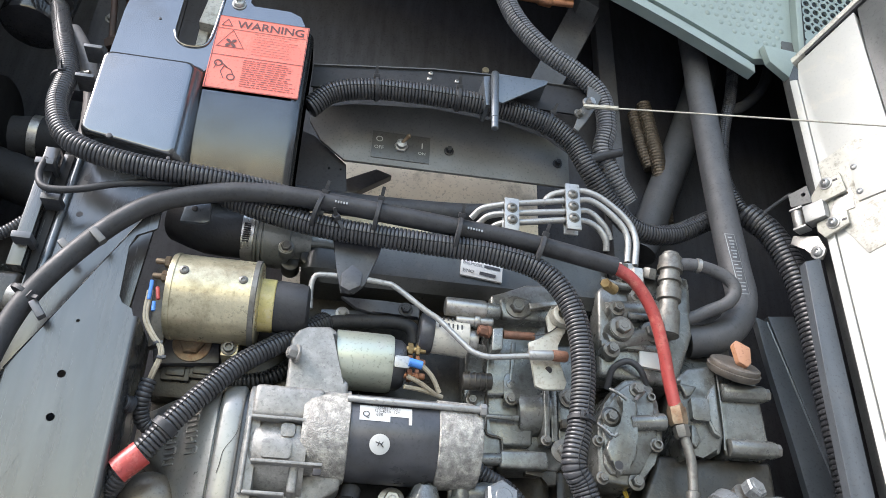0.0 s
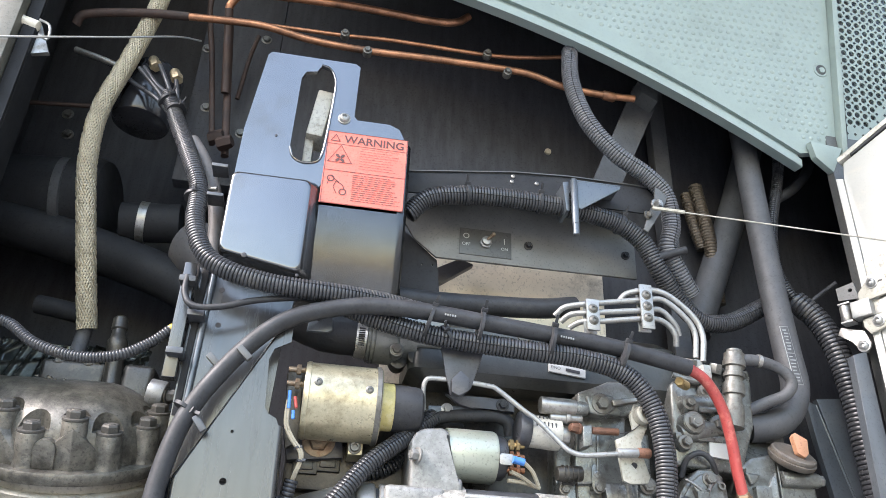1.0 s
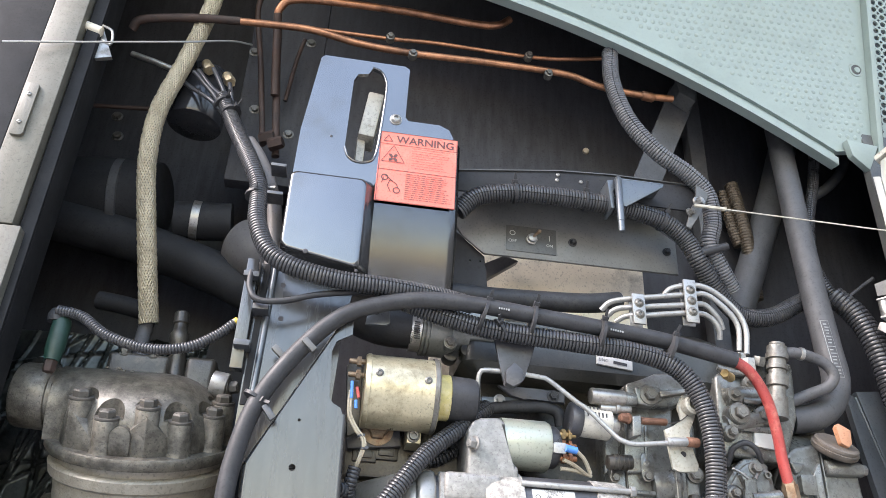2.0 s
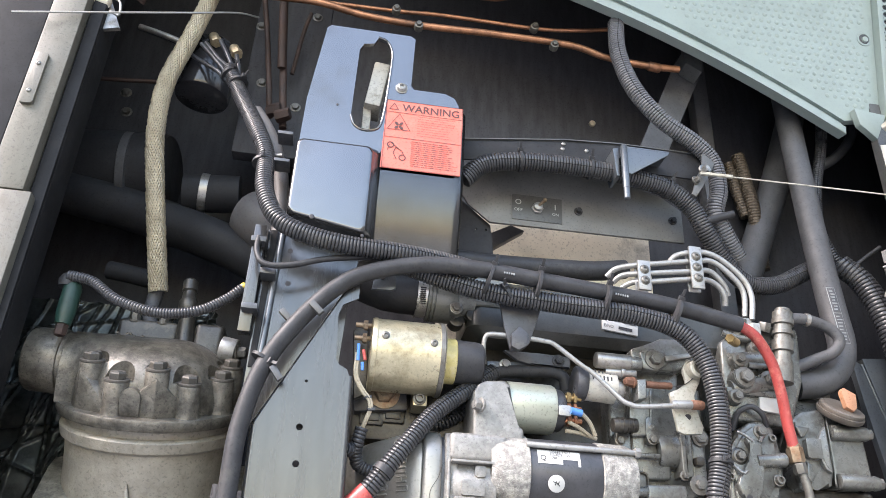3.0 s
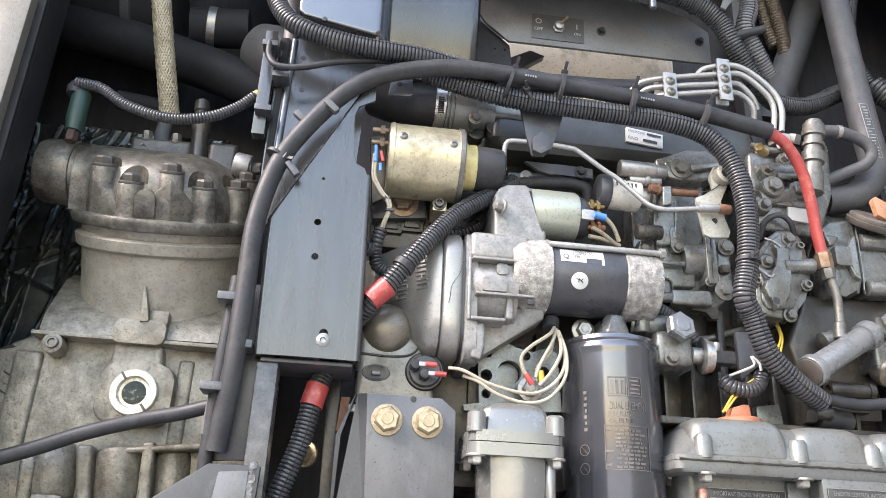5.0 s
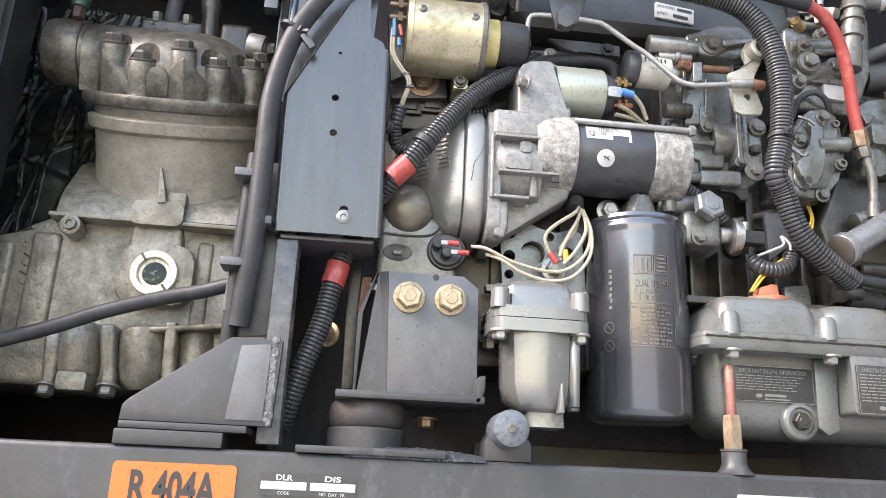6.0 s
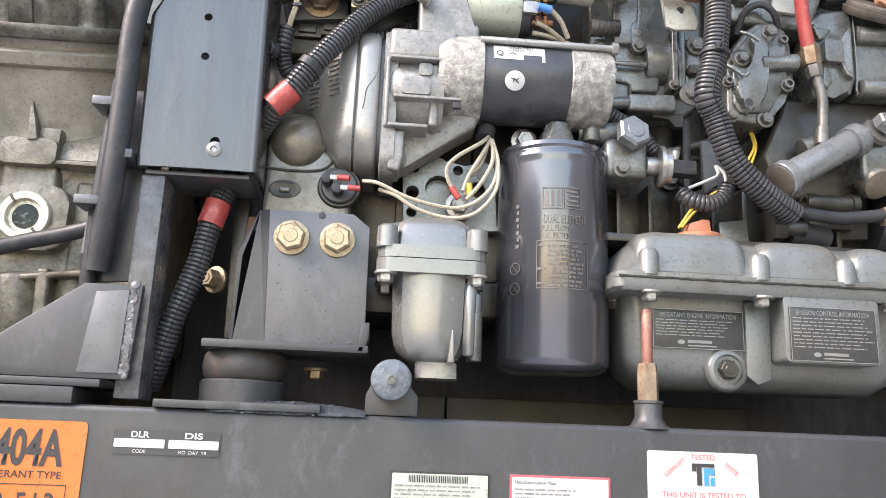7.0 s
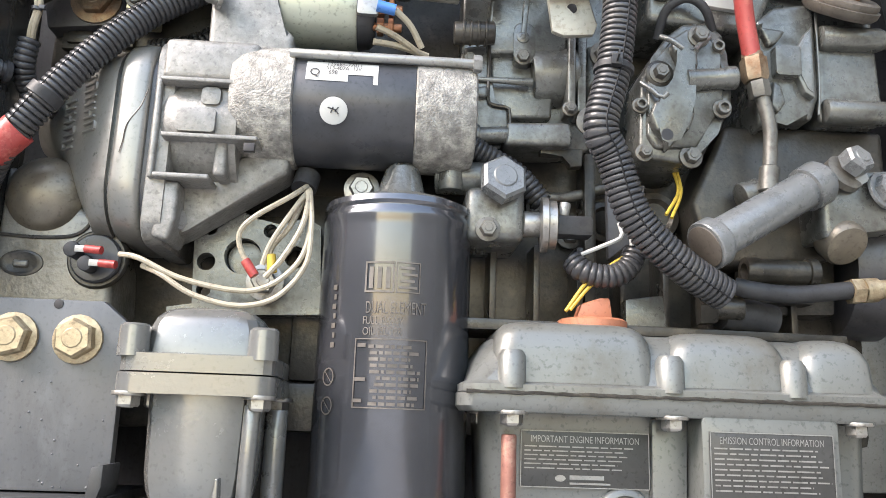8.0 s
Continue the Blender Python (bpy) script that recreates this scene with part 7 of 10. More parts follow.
lathe(bm, (-0.054, GY, GZ), (1, 0, 0), [(0, 0.0245), (0.004, 0.026), (0.026, 0.025), (0.032, 0.0235), (0.0345, 0.019), (0.035, 0.008)], 36)
part("rubber_boot", bm, M_RUBBER, drum, "grey-black rubber boot")
for p in ((-0.138, 0.688, 2.34), (-0.083, 0.688, 2.336)):
    bolt(drum, (p[0], GY - 0.0417 * math.cos(0.15), p[2]), r=0.0045, h=0.002, mat=M_BOLT, kind="round", name="rivet", washer=0)
for z in (0.012, -0.004):
    bm = B()
    cyl(bm, (-0.153, GY - 0.012, GZ + 0.018 + z), (-0.172, GY - 0.012, GZ + 0.018 + z), 0.003)
    hexagon(bm, (-0.158, GY - 0.012, GZ + 0.018 + z), (-1, 0, 0), 0.006, 0.005)
    part("terminal", bm, M_RUSTYBOLT, drum, "corroded terminal stud")
bm = B()
box(bm, -0.098, -0.082, 0.735, 0.77, 2.277, 2.309, 0.0015)
part("foot_tab", bm, M_GOLD, drum, "small plated foot tab")
bolt(drum, (-0.091, 0.734, 2.285), r=0.0052, h=0.005, mat=M_BOLT, kind="socket")
bm = B()
prism(bm, [(-0.171, 0.765, 2.307), (-0.106, 0.765, 2.314), (-0.101, 0.765, 2.279), (-0.163, 0.765, 2.272)], 0.762, 0.79, 0.002)
part("mount_plate", bm, M_BLACK, drum, "black mounting plate")
bolt(drum, (-0.13, 0.762, 2.296), r=0.0125, h=0.008, mat=M_RUSTYBOLT, washer=1.5, label="rusty hex bolt")
bm = B()
prism(bm, [(-0.174, 0.735, 2.363), (-0.156, 0.735, 2.369), (-0.152, 0.735, 2.286), (-0.166, 0.735, 2.278)], 0.735, 0.745, 0.003)
part("terminal_block", bm, M_DARKCAST, drum, "dirty terminal block")
for k in range(4):
    d = Vector((0.0024 * (k % 2) - 0.0012, 0.0016 * (k // 2), 0.001 * (k % 2)))
    q = [Vector(p) + d for p in ((-0.167, 0.7, 2.321), (-0.167, 0.704, 2.299), (-0.163, 0.706, 2.288), (-0.155, 0.708, 2.277), (-0.149, 0.71, 2.271), (-0.147, 0.712, 2.262), (-0.151, 0.716, 2.249), (-0.154, 0.722, 2.24))]
    bm = B()
    tube(bm, q, 0.0015, 8)
    part("wire", bm, M_WIRE, drum, "cream wire")
for p, w in (((-0.153, 0.71, 2.275), (0.6, 0, -1)), ((-0.148, 0.712, 2.262), (-0.1, 0, -1))):
    bm = B()
    lathe(bm, Vector(p) + Vector((0, 0.0008, 0)), w, [(0, 0.003), (0.0002, 0.0036), (0.0024, 0.0036), (0.0026, 0.003)], 14)
    box(bm, p[0] + 0.002, p[0] + 0.006, p[1] - 0.002, p[1] + 0.001, p[2] - 0.002, p[2] + 0.001, 0.0004)
    part("wire_tie", bm, M_FIELD, drum, "black tie round the wires")
for q, m in (([(-0.167, 0.699, 2.331), (-0.166, 0.7, 2.312)], M_BLUE), ([(-0.161, 0.7, 2.325), (-0.158, 0.7, 2.313)], M_TAPE), ([(-0.161, 0.7, 2.31), (-0.16, 0.7, 2.301)], M_BLUE)):
    bm = B()
    tube(bm, q, 0.0019, 10)
    part("sleeve", bm, m, drum, "coloured crimp sleeve")
bm = B()
conduit(bm, [(-0.154, 0.722, 2.243), (-0.157, 0.725, 2.229), (-0.158, 0.732, 2.218), (-0.154, 0.74, 2.207), (-0.14, 0.745, 2.201)], 0.0075, 0.004, 0.0012, 12)
part("loom_end", bm, M_CONDUIT, drum, "short corrugated sleeve")
bm = B()
lathe(bm, (-0.163, 0.722, 2.217), (-0.7, -0.7, 0), [(0, 0.0045), (0.001, 0.0075), (0.004, 0.008), (0.005, 0.006), (0.007, 0.006), (0.008, 0.0072), (0.010, 0.0068), (0.010, 0.0035), (0.006, 0.003)], 16)
part("tie_knot", bm, M_FIELD, drum, "black sleeve fastener")

# steel fuel line
fl = thing("fuel_line", (0.054, 0.7, 2.355), "bent bare steel fuel line to the pump bracket", "pipe")
bm = B()
tube(bm, [(-0.019, 0.723, 2.330), (-0.0205, 0.720, 2.352), (-0.0185, 0.718, 2.3625), (-0.011, 0.716, 2.3655), (0.024, 0.712, 2.3635), (0.052, 0.711, 2.3610), (0.063, 0.710, 2.3575), (0.094, 0.708, 2.3345), (0.109, 0.707, 2.3245), (0.136, 0.702, 2.2970), (0.144, 0.700, 2.2910), (0.156, 0.698, 2.2875), (0.175, 0.697, 2.2890), (0.203, 0.696, 2.2925)], 0.0029, 12)
part("tube", bm, M_ZINC, fl)
bm = B()
cyl(bm, (0.196, 0.697, 2.293), (0.221, 0.697, 2.295), 0.0052)
part("sleeve_nut", bm, M_ZINC, fl)
bm = B()
cyl(bm, (0.22, 0.697, 2.295), (0.236, 0.7, 2.296), 0.0056)
part("rusty_nut", bm, M_RUST, fl, "rusty union nut")

# bell housing behind the starter
bell = thing("bell_housing", (-0.1, 0.78, 2.06), "grey cast bell housing with raised casting marks", "housing")


def loft_x(bm, sections, n=7):
    """A skin through rounded rectangles (x, y0, y1, z0, z1, r) set one beside another."""
    rings = []
    for x, y0, y1, z0, z1, r in sections:
        r = min(r, (y1 - y0) / 2.01, (z1 - z0) / 2.01)
        rings.append([bm.verts.new((x, y, z)) for y, z in rounded(y0, y1, z0, z1, r, n)])
    k = len(rings[0])
    for p, q in zip(rings, rings[1:]):
        for i in range(k):
            bm.faces.new((p[i], p[(i + 1) % k], q[(i + 1) % k], q[i]))
    bm.faces.new(rings[0][::-1])
    bm.faces.new(rings[-1])
    return bm


bm = B()
loft_x(bm, [(-0.168, 0.782, 0.83, 2.185, 2.232, 0.02), (-0.155, 0.770, 0.83, 2.178, 2.236, 0.024), (-0.140, 0.754, 0.83, 2.166, 2.240, 0.026), (-0.124, 0.737, 0.83, 2.147, 2.242, 0.026), (-0.110, 0.724, 0.83, 2.126, 2.244, 0.026), (-0.099, 0.715, 0.83, 2.110, 2.245, 0.026), (-0.092, 0.7105, 0.83, 2.109, 2.2455, 0.038), (-0.0875, 0.709, 0.83, 2.109, 2.2455, 0.036)])
part("bell", bm, M_BELL, bell, sharp=60)
# The groove's shading is put in as a darker paint.
bm = B()
loft_x(bm, [(-0.0875, 0.7130, 0.82, 2.1125, 2.242, 0.034), (-0.0845, 0.7130, 0.82, 2.1125, 2.242, 0.034)])
part("groove", bm, M_ENGINE, bell, "groove beside the flange, darker paint for its shade")
bm = B()
loft_x(bm, [(-0.0862, 0.7122, 0.82, 2.1120, 2.2440, 0.032), (-0.0848, 0.7090, 0.82, 2.1088, 2.2472, 0.034), (-0.0822, 0.7074, 0.82, 2.1072, 2.2488, 0.036), (-0.0740, 0.7064, 0.82, 2.1062, 2.2497, 0.036), (-0.0685, 0.7068, 0.82, 2.1066, 2.2493, 0.035), (-0.0662, 0.7080, 0.82, 2.1078, 2.2480, 0.034), (-0.0652, 0.7100, 0.82, 2.1098, 2.2462, 0.033)])
part("main_flange", bm, M_BELL, bell, "thick rounded cast flange", sharp=60)
bm = B()
loft_x(bm, [(-0.0650, 0.7112, 0.82, 2.1110, 2.2440, 0.030), (-0.0618, 0.7112, 0.82, 2.1110, 2.2440, 0.030)])
part("gasket", bm, M_FIELD, bell, "black gasket line")
bm = B()
pts = [Vector((x, 0.7063, z)) for x, z in ((-0.0655, 2.205), (-0.069, 2.193), (-0.0765, 2.180), (-0.0780, 2.168), (-0.0795, 2.160))]
sweep(bm, spline(pts, 0.003), [0.00035] * len(spline(pts, 0.003)), 6)
part("casting_seam", bm, M_DARKCAST, bell, "dark casting seam")


def bell_y(x):
    return 0.715 + 0.022 * ((-0.099 - x) / 0.025) if x > -0.124 else 0.737 + 0.0165 * ((-0.124 - x) / 0.016)


# raised casting marks, kept as plain blocks in two rows
for x0, dx, count, z0, size in ((-0.1100, 0.0010, 6, 2.2300, 0.0098), (-0.1265, 0.0006, 4, 2.2030, 0.0098)):
    bm = B()
    for i in range(count):
        z, x = z0 - i * size, x0 + i * dx
        turn = Matrix.Rotation(-0.72, 4, 'Z')
        for k in (-1, 1):
            zz = z + k * 0.0026
            box(bm, x - 0.0068, x + 0.0068, bell_y(x) - 0.0016, bell_y(x) + 0.004, zz - 0.0009, zz + 0.0009, 0.0007, turn)
        xx = x + (i % 3 - 1) * 0.0052
        box(bm, xx - 0.0011, xx + 0.0011, bell_y(xx) - 0.0016, bell_y(xx) + 0.004, z - 0.0026, z + 0.0026, 0.0007, turn)
    tagged(part("casting_mark", bm, M_BELL, bell, "worn raised casting strokes"), kind="stuff")
bm = B()
prism(bm, [(-0.166, 2.04), (-0.095, 2.04), (-0.085, 2.055), (-0.088, 2.095), (-0.100, 2.125), (-0.166, 2.16)], 0.742, 0.80, 0.006, 3)
part("back_plate", bm, M_BLOCKPAINT, bell)
bm = B()
lathe(bm, (-0.147, 0.7425, 2.0905), (0, -1, 0), [(0, 0.0150), (0.0012, 0.0142), (0.0016, 0.0120), (0.0006, 0.0095), (0.0005, 0.002)], 28, squash=0.62)
part("cast_pocket", bm, M_DARKCAST, bell, "shallow oily cast pocket")
bm = B()
box(bm, -0.152, -0.142, 0.7395, 0.744, 2.0875, 2.0925, 0.002, seg=3)
part("pocket_boss", bm, M_BLOCKPAINT, bell)
bm = B()
tube(bm, [(-0.167, 0.7415, 2.1100), (-0.140, 0.7412, 2.1085), (-0.116, 0.7412, 2.1105), (-0.106, 0.7415, 2.118), (-0.104, 0.7420, 2.128)], 0.0013, 8)
part("cast_line", bm, M_DARKCAST, bell, "grimy cast edge")
bm = B()
box(bm, -0.168, -0.086, 0.7365, 0.744, 2.0565, 2.0655, 0.0025, seg=3)
part("lower_band", bm, M_DARKCAST, bell, "oil-blackened lower band")
bm = B()
prism(bm, [(-0.172, 2.048), (-0.10, 2.048), (-0.10, 2.054), (-0.172, 2.056)], 0.737, 0.76, 0.0015)
part("ledge", bm, M_BELL, bell)
pc = Vector((-0.138, 0.742, 2.139))
bm = B()
lathe(bm, (pc.x, 0.743, pc.z), (0, -1, 0), [(0, 0.0265), (0.003, 0.0255), (0.009, 0.020), (0.0125, 0.0115), (0.0135, 0.002)], 32)
part("core_plug", bm, M_PLUG, bell, "domed dirty core plug")
ss = Vector((-0.1, 0.735, 2.094))
sensor = thing("temperature_sensor", ss, "black two-terminal sensor with red crimp sleeves", "sensor")
bm = B()
lathe(bm, (ss.x + 0.003, 0.742, ss.z + 0.001), (0, -1, 0), [(0, 0.0168), (0.005, 0.0168), (0.0065, 0.0155), (0.0068, 0.0125), (0.0058, 0.005)], 32)
part("body", bm, M_FIELD, sensor)
bm = B()
lathe(bm, (ss.x + 0.003, 0.7425, ss.z + 0.001), (0, -1, 0), [(0, 0.0205), (0.002, 0.0200), (0.0032, 0.0188), (0.0032, 0.010)], 36)
part("boss", bm, M_DARKCAST, sensor, "dark cast rim")
for dx, dz in ((-0.008, 0.004), (0.002, -0.005)):
    bm = B()
    cyl(bm, (ss.x + dx, 0.734, ss.z + dz), (ss.x + dx, 0.722, ss.z + dz), 0.0052)
    part("terminal", bm, M_RUBBER, sensor)
    bm = B()
    tube(bm, [(ss.x + dx + 0.010, 0.721, ss.z + dz), (ss.x + dx + 0.021, 0.719, ss.z + dz - 0.001)], 0.0028, 10)
    part("crimp_sleeve", bm, M_TAPE, sensor, "red crimp sleeve")
    bm = B()
    box(bm, ss.x + dx + 0.003, ss.x + dx + 0.014, 0.7205, 0.722, ss.z + dz - 0.0022, ss.z + dz + 0.0022, 0.0004)
    part("lug", bm, M_ZINC, sensor, "tinned lug")
for q in ([(-0.075, 0.718, 2.095), (-0.061, 0.712, 2.092), (-0.033, 0.712, 2.08), (0.003, 0.715, 2.074), (0.024, 0.715, 2.079), (0.041, 0.715, 2.096), (0.046, 0.718, 2.12), (0.041, 0.73, 2.147)], [(-0.06, 0.718, 2.088), (-0.046, 0.712, 2.082), (-0.025, 0.712, 2.07), (0.004, 0.713, 2.064), (0.028, 0.715, 2.071), (0.045, 0.715, 2.093), (0.047, 0.716, 2.119), (0.043, 0.73, 2.147)]):
    bm = B()
    tube(bm, q, 0.0018, 8)
    part("wire", bm, M_WIRE, sensor, "cream wire")

# starter motor
starter = thing("starter_motor", (0.06, 0.738, 2.168), "weathered aluminium starter motor with a black field barrel", "starter motor")
SY, SZ = 0.738, 2.209
bm = B()
cyl(bm, (0.030, SY, SZ), (0.112, SY, SZ), 0.0405, seg=56, w=0.0008)
barrel = part("field_barrel", bm, M_FIELD, starter, "satin black barrel")
bm = B()
lathe(bm, (0.112, SY, SZ), (1, 0, 0), [(0, 0.0405), (0.001, 0.0418), (0.034, 0.0412), (0.041, 0.0385), (0.0425, 0.033), (0.0425, 0.01)], 48)
part("end_cap", bm, M_CORRODED, starter, "corroded end cap")
bm = B()
wrap(bm, 0.038, 0.066, SY, SZ, 0.0409, 8, 31)
wrap(bm, 0.066, 0.086, SY, SZ, 0.0409, 16, 31)
wrap(bm, 0.083, 0.086, SY, SZ, 0.0409, 6, 16, 4)
lab = part("label", bm, M_PAPER, barrel, "white part-number label")
for txt, x, a, size, wide in (("129685-77011", 0.0635, 27.6, 0.0034, 0.0225), ("S13-407A", 0.0590, 22.4, 0.0034, 0.0150), ("12V", 0.0722, 22.4, 0.0034, 0.0052), ("698", 0.0560, 17.2, 0.0034, 0.0058)):
    c = Vector((x, SY - 0.0412 * math.cos(radians(a)), SZ + 0.0412 * math.sin(radians(a))))
    lettering("text", txt, c, size, M_INK, lab, width=wide, axis=(0, -math.cos(radians(a)), math.sin(radians(a))), up=(0, math.sin(radians(a)), math.cos(radians(a))))
lettering("text", "Q", (0.044, SY - 0.0412 * math.cos(0.3), SZ + 0.0412 * math.sin(0.28)), 0.0072, M_INK, lab, axis=(0, -0.95, 0.3), up=(0, 0.3, 0.95))
bm = B()
c = Vector((0.058, 0.697, 2.194))
lathe(bm, (c.x, 0.6985, c.z), (0, -1, -0.3), [(0, 0.0092), (0.0008, 0.0092), (0.001, 0.0085)], 28)
mark = part("round_mark", bm, M_PAPER, barrel, "round white mark")
bm = B()
for a, dx, dz in ((0.3, -0.0018, 0.001), (1.9, -0.001, 0), (0.9, 0.002, -0.001), (2.2, 0.0022, 0.0008)):
    box(bm, c.x + dx - 0.0022, c.x + dx + 0.0022, 0.6968, 0.6975, c.z + dz - 0.0004, c.z + dz + 0.0004, 0, Matrix.Rotation(a, 4, 'Y'))
part("scribble", bm, M_INK, mark)
bm = B()
prism(bm, [(-0.031, 2.19), (-0.0325, 2.292), (-0.027, 2.302), (-0.018, 2.307), (0.003, 2.309), (0.011, 2.304), (0.0125, 2.262), (0.026, 2.254), (0.028, 2.20)], 0.712, 0.778, 0.006, 4)
nose = part("drive_housing", bm, M_ALU, starter, "rough cast drive housing")
bm = B()
lathe(bm, (-0.056, 0.748, 2.187), (1, 0, 0), [(0, 0.040), (0.004, 0.0425), (0.044, 0.0435), (0.050, 0.043)], 48)
part("nose", bm, M_ALU, nose)
bm = B()
lathe(bm, (-0.012, SY, SZ), (1, 0, 0), [(0, 0.037), (0.006, 0.0405), (0.014, 0.0425), (0.0415, 0.0428), (0.0425, 0.0408)], 48)
part("shoulder", bm, M_CORRODED, nose, "corroded round shoulder")
bm = B()
loft_x(bm, [(-0.0620, 0.710, 0.80, 2.104, 2.244, 0.016), (-0.0610, 0.7085, 0.80, 2.1025, 2.2455, 0.017), (-0.0490, 0.7085, 0.80, 2.1025, 2.2455, 0.017), (-0.0480, 0.7105, 0.80, 2.1045, 2.2435, 0.016)])
part("flange", bm, M_ALU, nose)
for nm, xa, xb, za, zb, ya, w in (("top_web", -0.0580, 0.0060, 2.2125, 2.2435, 0.7055, 0.0060), ("top_lip", -0.0560, 0.0000, 2.2095, 2.2125, 0.6995, 0.0010), ("middle_rib", -0.0520, 0.0100, 2.1705, 2.1735, 0.6985, 0.0010),
                               ("bottom_lip", -0.0560, -0.0200, 2.1440, 2.1475, 0.7025, 0.0014), ("left_wall", -0.0600, -0.0560, 2.1440, 2.2125, 0.7045, 0.0018), ("inner_step", -0.0190, -0.0105, 2.1480, 2.2090, 0.7065, 0.0030)):
    bm = B()
    box(bm, xa, xb, ya, 0.76, za, zb, w, seg=3)
    part(nm, bm, M_ALU, nose)
bm = B()
prism(bm, rounded(-0.0445, -0.0190, 2.1760, 2.1925, 0.0025), 0.7020, 0.72, 0.0020, 3)
part("pad", bm, M_ALU, nose)
bm = B()
prism(bm, rounded(-0.0300, -0.0175, 2.1960, 2.2080, 0.0030), 0.7040, 0.72, 0.0020, 3)
part("small_pad", bm, M_ALU, nose)
bm = B()
prism(bm, [(-0.0545, 2.1440), (-0.0545, 2.1060), (-0.0440, 2.1040), (-0.0400, 2.1180), (-0.0400, 2.1440)], 0.7095, 0.745, 0.0030, 3)
part("bolt_ear", bm, M_ALU, nose)
bm = B()
prism(bm, [(-0.052, 2.145), (-0.050, 2.108), (-0.038, 2.114), (0.027, 2.158), (0.029, 2.185)], 0.727, 0.755, 0.004, 3)
part("lower_web", bm, M_ALU, nose)
bm = B()
box(bm, 0.002, 0.009, 0.6965, 0.7005, 2.1625, 2.168, 0.0004)
part("drain_slot", bm, M_INK, nose)
bolt(starter, (-0.049, 0.728, 2.121), axis=(1, -0.7, 0), r=0.0082, h=0.009, mat=M_ZINC, name="flange_bolt", label="bright flange bolt")
bolt(starter, (-0.025, 0.706, 2.275), axis=(-1, -0.5, 0), r=0.006, h=0.008, mat=M_ALU, name="cap_screw")
for dy, dz in ((-0.036, 0.026),):
    bm = B()
    cyl(bm, (0.026, SY + dy, SZ + dz), (0.152, SY + dy, SZ + dz), 0.0032, w=0.0005)
    hexagon(bm, (0.150, SY + dy, SZ + dz), (1, 0, 0), 0.006, 0.006)
    part("through_bolt", bm, M_ZINC, starter, "long bright through bolt")
VY, VZ = 0.744, 2.288
bm = B()
lathe(bm, (0.010, VY, VZ), (1, 0, 0), [(0, 0.027), (0.0008, 0.0292), (0.054, 0.0292), (0.0575, 0.0275), (0.058, 0.02)], 48)
sol = part("solenoid", bm, M_SOLENOID, starter, "greenish plated solenoid can")
bm = B()
lathe(bm, (0.066, VY, VZ), (1, 0, 0), [(0, 0.0255), (0.010, 0.0245), (0.014, 0.021), (0.0145, 0.01)], 32)
part("solenoid_cap", bm, M_FIELD, sol, "black terminal cap")
for dz, m in ((0.013, M_BRASS), (-0.0145, M_COPPER), (0.0, M_COPPER)):
    bm = B()
    cyl(bm, (0.078, VY - 0.012, VZ + dz), (0.100, VY - 0.012, VZ + dz), 0.0032)
    hexagon(bm, (0.082, VY - 0.012, VZ + dz), (1, 0, 0), 0.0066, 0.005)
    hexagon(bm, (0.090, VY - 0.012, VZ + dz), (1, 0, 0), 0.0066, 0.004)
    part("terminal", bm, m, sol, "copper terminal stud with nuts")
bm = B()
prism(bm, rounded(0.068, 0.083, 2.275, 2.287, 0.002), 0.716, 0.72, 0.0008)
part("lug", bm, M_ZINC, sol, "tinned cable lug")
bm = B()
tube(bm, [(0.082, 0.715, 2.281), (0.095, 0.716, 2.279)], 0.0042, 12)
part("blue_sleeve", bm, M_BLUE, sol, "blue crimp sleeve")
for q in ([(0.095, 0.716, 2.279), (0.106, 0.722, 2.271), (0.115, 0.73, 2.258)], [(0.082, 0.725, 2.27), (0.096, 0.73, 2.266), (0.113, 0.738, 2.258)], [(0.08, 0.73, 2.261), (0.098, 0.735, 2.261), (0.12, 0.742, 2.258)]):
    bm = B()
    tube(bm, q, 0.0024, 8)
    part("wire", bm, M_WIRE, sol, "cream wire")
bm = B()
tube(bm, [(-0.006, 0.762, 2.330), (0.015, 0.760, 2.336), (0.048, 0.760, 2.3400), (0.074, 0.760, 2.3410), (0.088, 0.760, 2.335), (0.092, 0.763, 2.320)], 0.0076, 18)
single("oil_hose", bm, M_RUBBER, "black rubber hose bent behind the solenoid", "hose")

# stop lever solenoid by the pump
act = thing("actuator", (0.114, 0.735, 2.324), "small actuator with a black cap and printed sleeve", "actuator")
a0, a1 = Vector((0.092, 0.735, 2.321)), Vector((0.145, 0.735, 2.318))
w = (a1 - a0)
bm = B()
cyl(bm, a0, a0 + w * 0.28, 0.021, seg=32, w=0.003)
part("cap", bm, M_FIELD, act, "black cap")
bm = B()
cyl(bm, a0 + w * 0.25, a0 + w * 0.95, 0.0185, seg=32)
act_sleeve = part("sleeve", bm, M_SLEEVE, act, "cream printed sleeve")
bm = B()
for i in range(6):
    for k in range(2):
        c = a0 + w * (0.36 + 0.085 * i) + Vector((0, -0.0186 * math.cos(0.25 + 0.5 * k), 0.0186 * math.sin(0.25 + 0.5 * k)))
        box(bm, c.x - 0.0008, c.x + 0.0008, c.y - 0.0003, c.y + 0.0006, c.z - 0.003 + 0.001 * (i % 2), c.z + 0.003, 0)
part("print", bm, M_INK, act_sleeve)
bm = B()
cyl(bm, a0 + w * 0.9, a0 + w * 1.15, 0.012, seg=20)
part("stem", bm, M_STEEL, act)

# engine mount
mount = thing("engine_mount", (-0.13, 0.74, 1.895), "black steel engine mount bracket on a rubber bush", "engine mount")
bm = B()
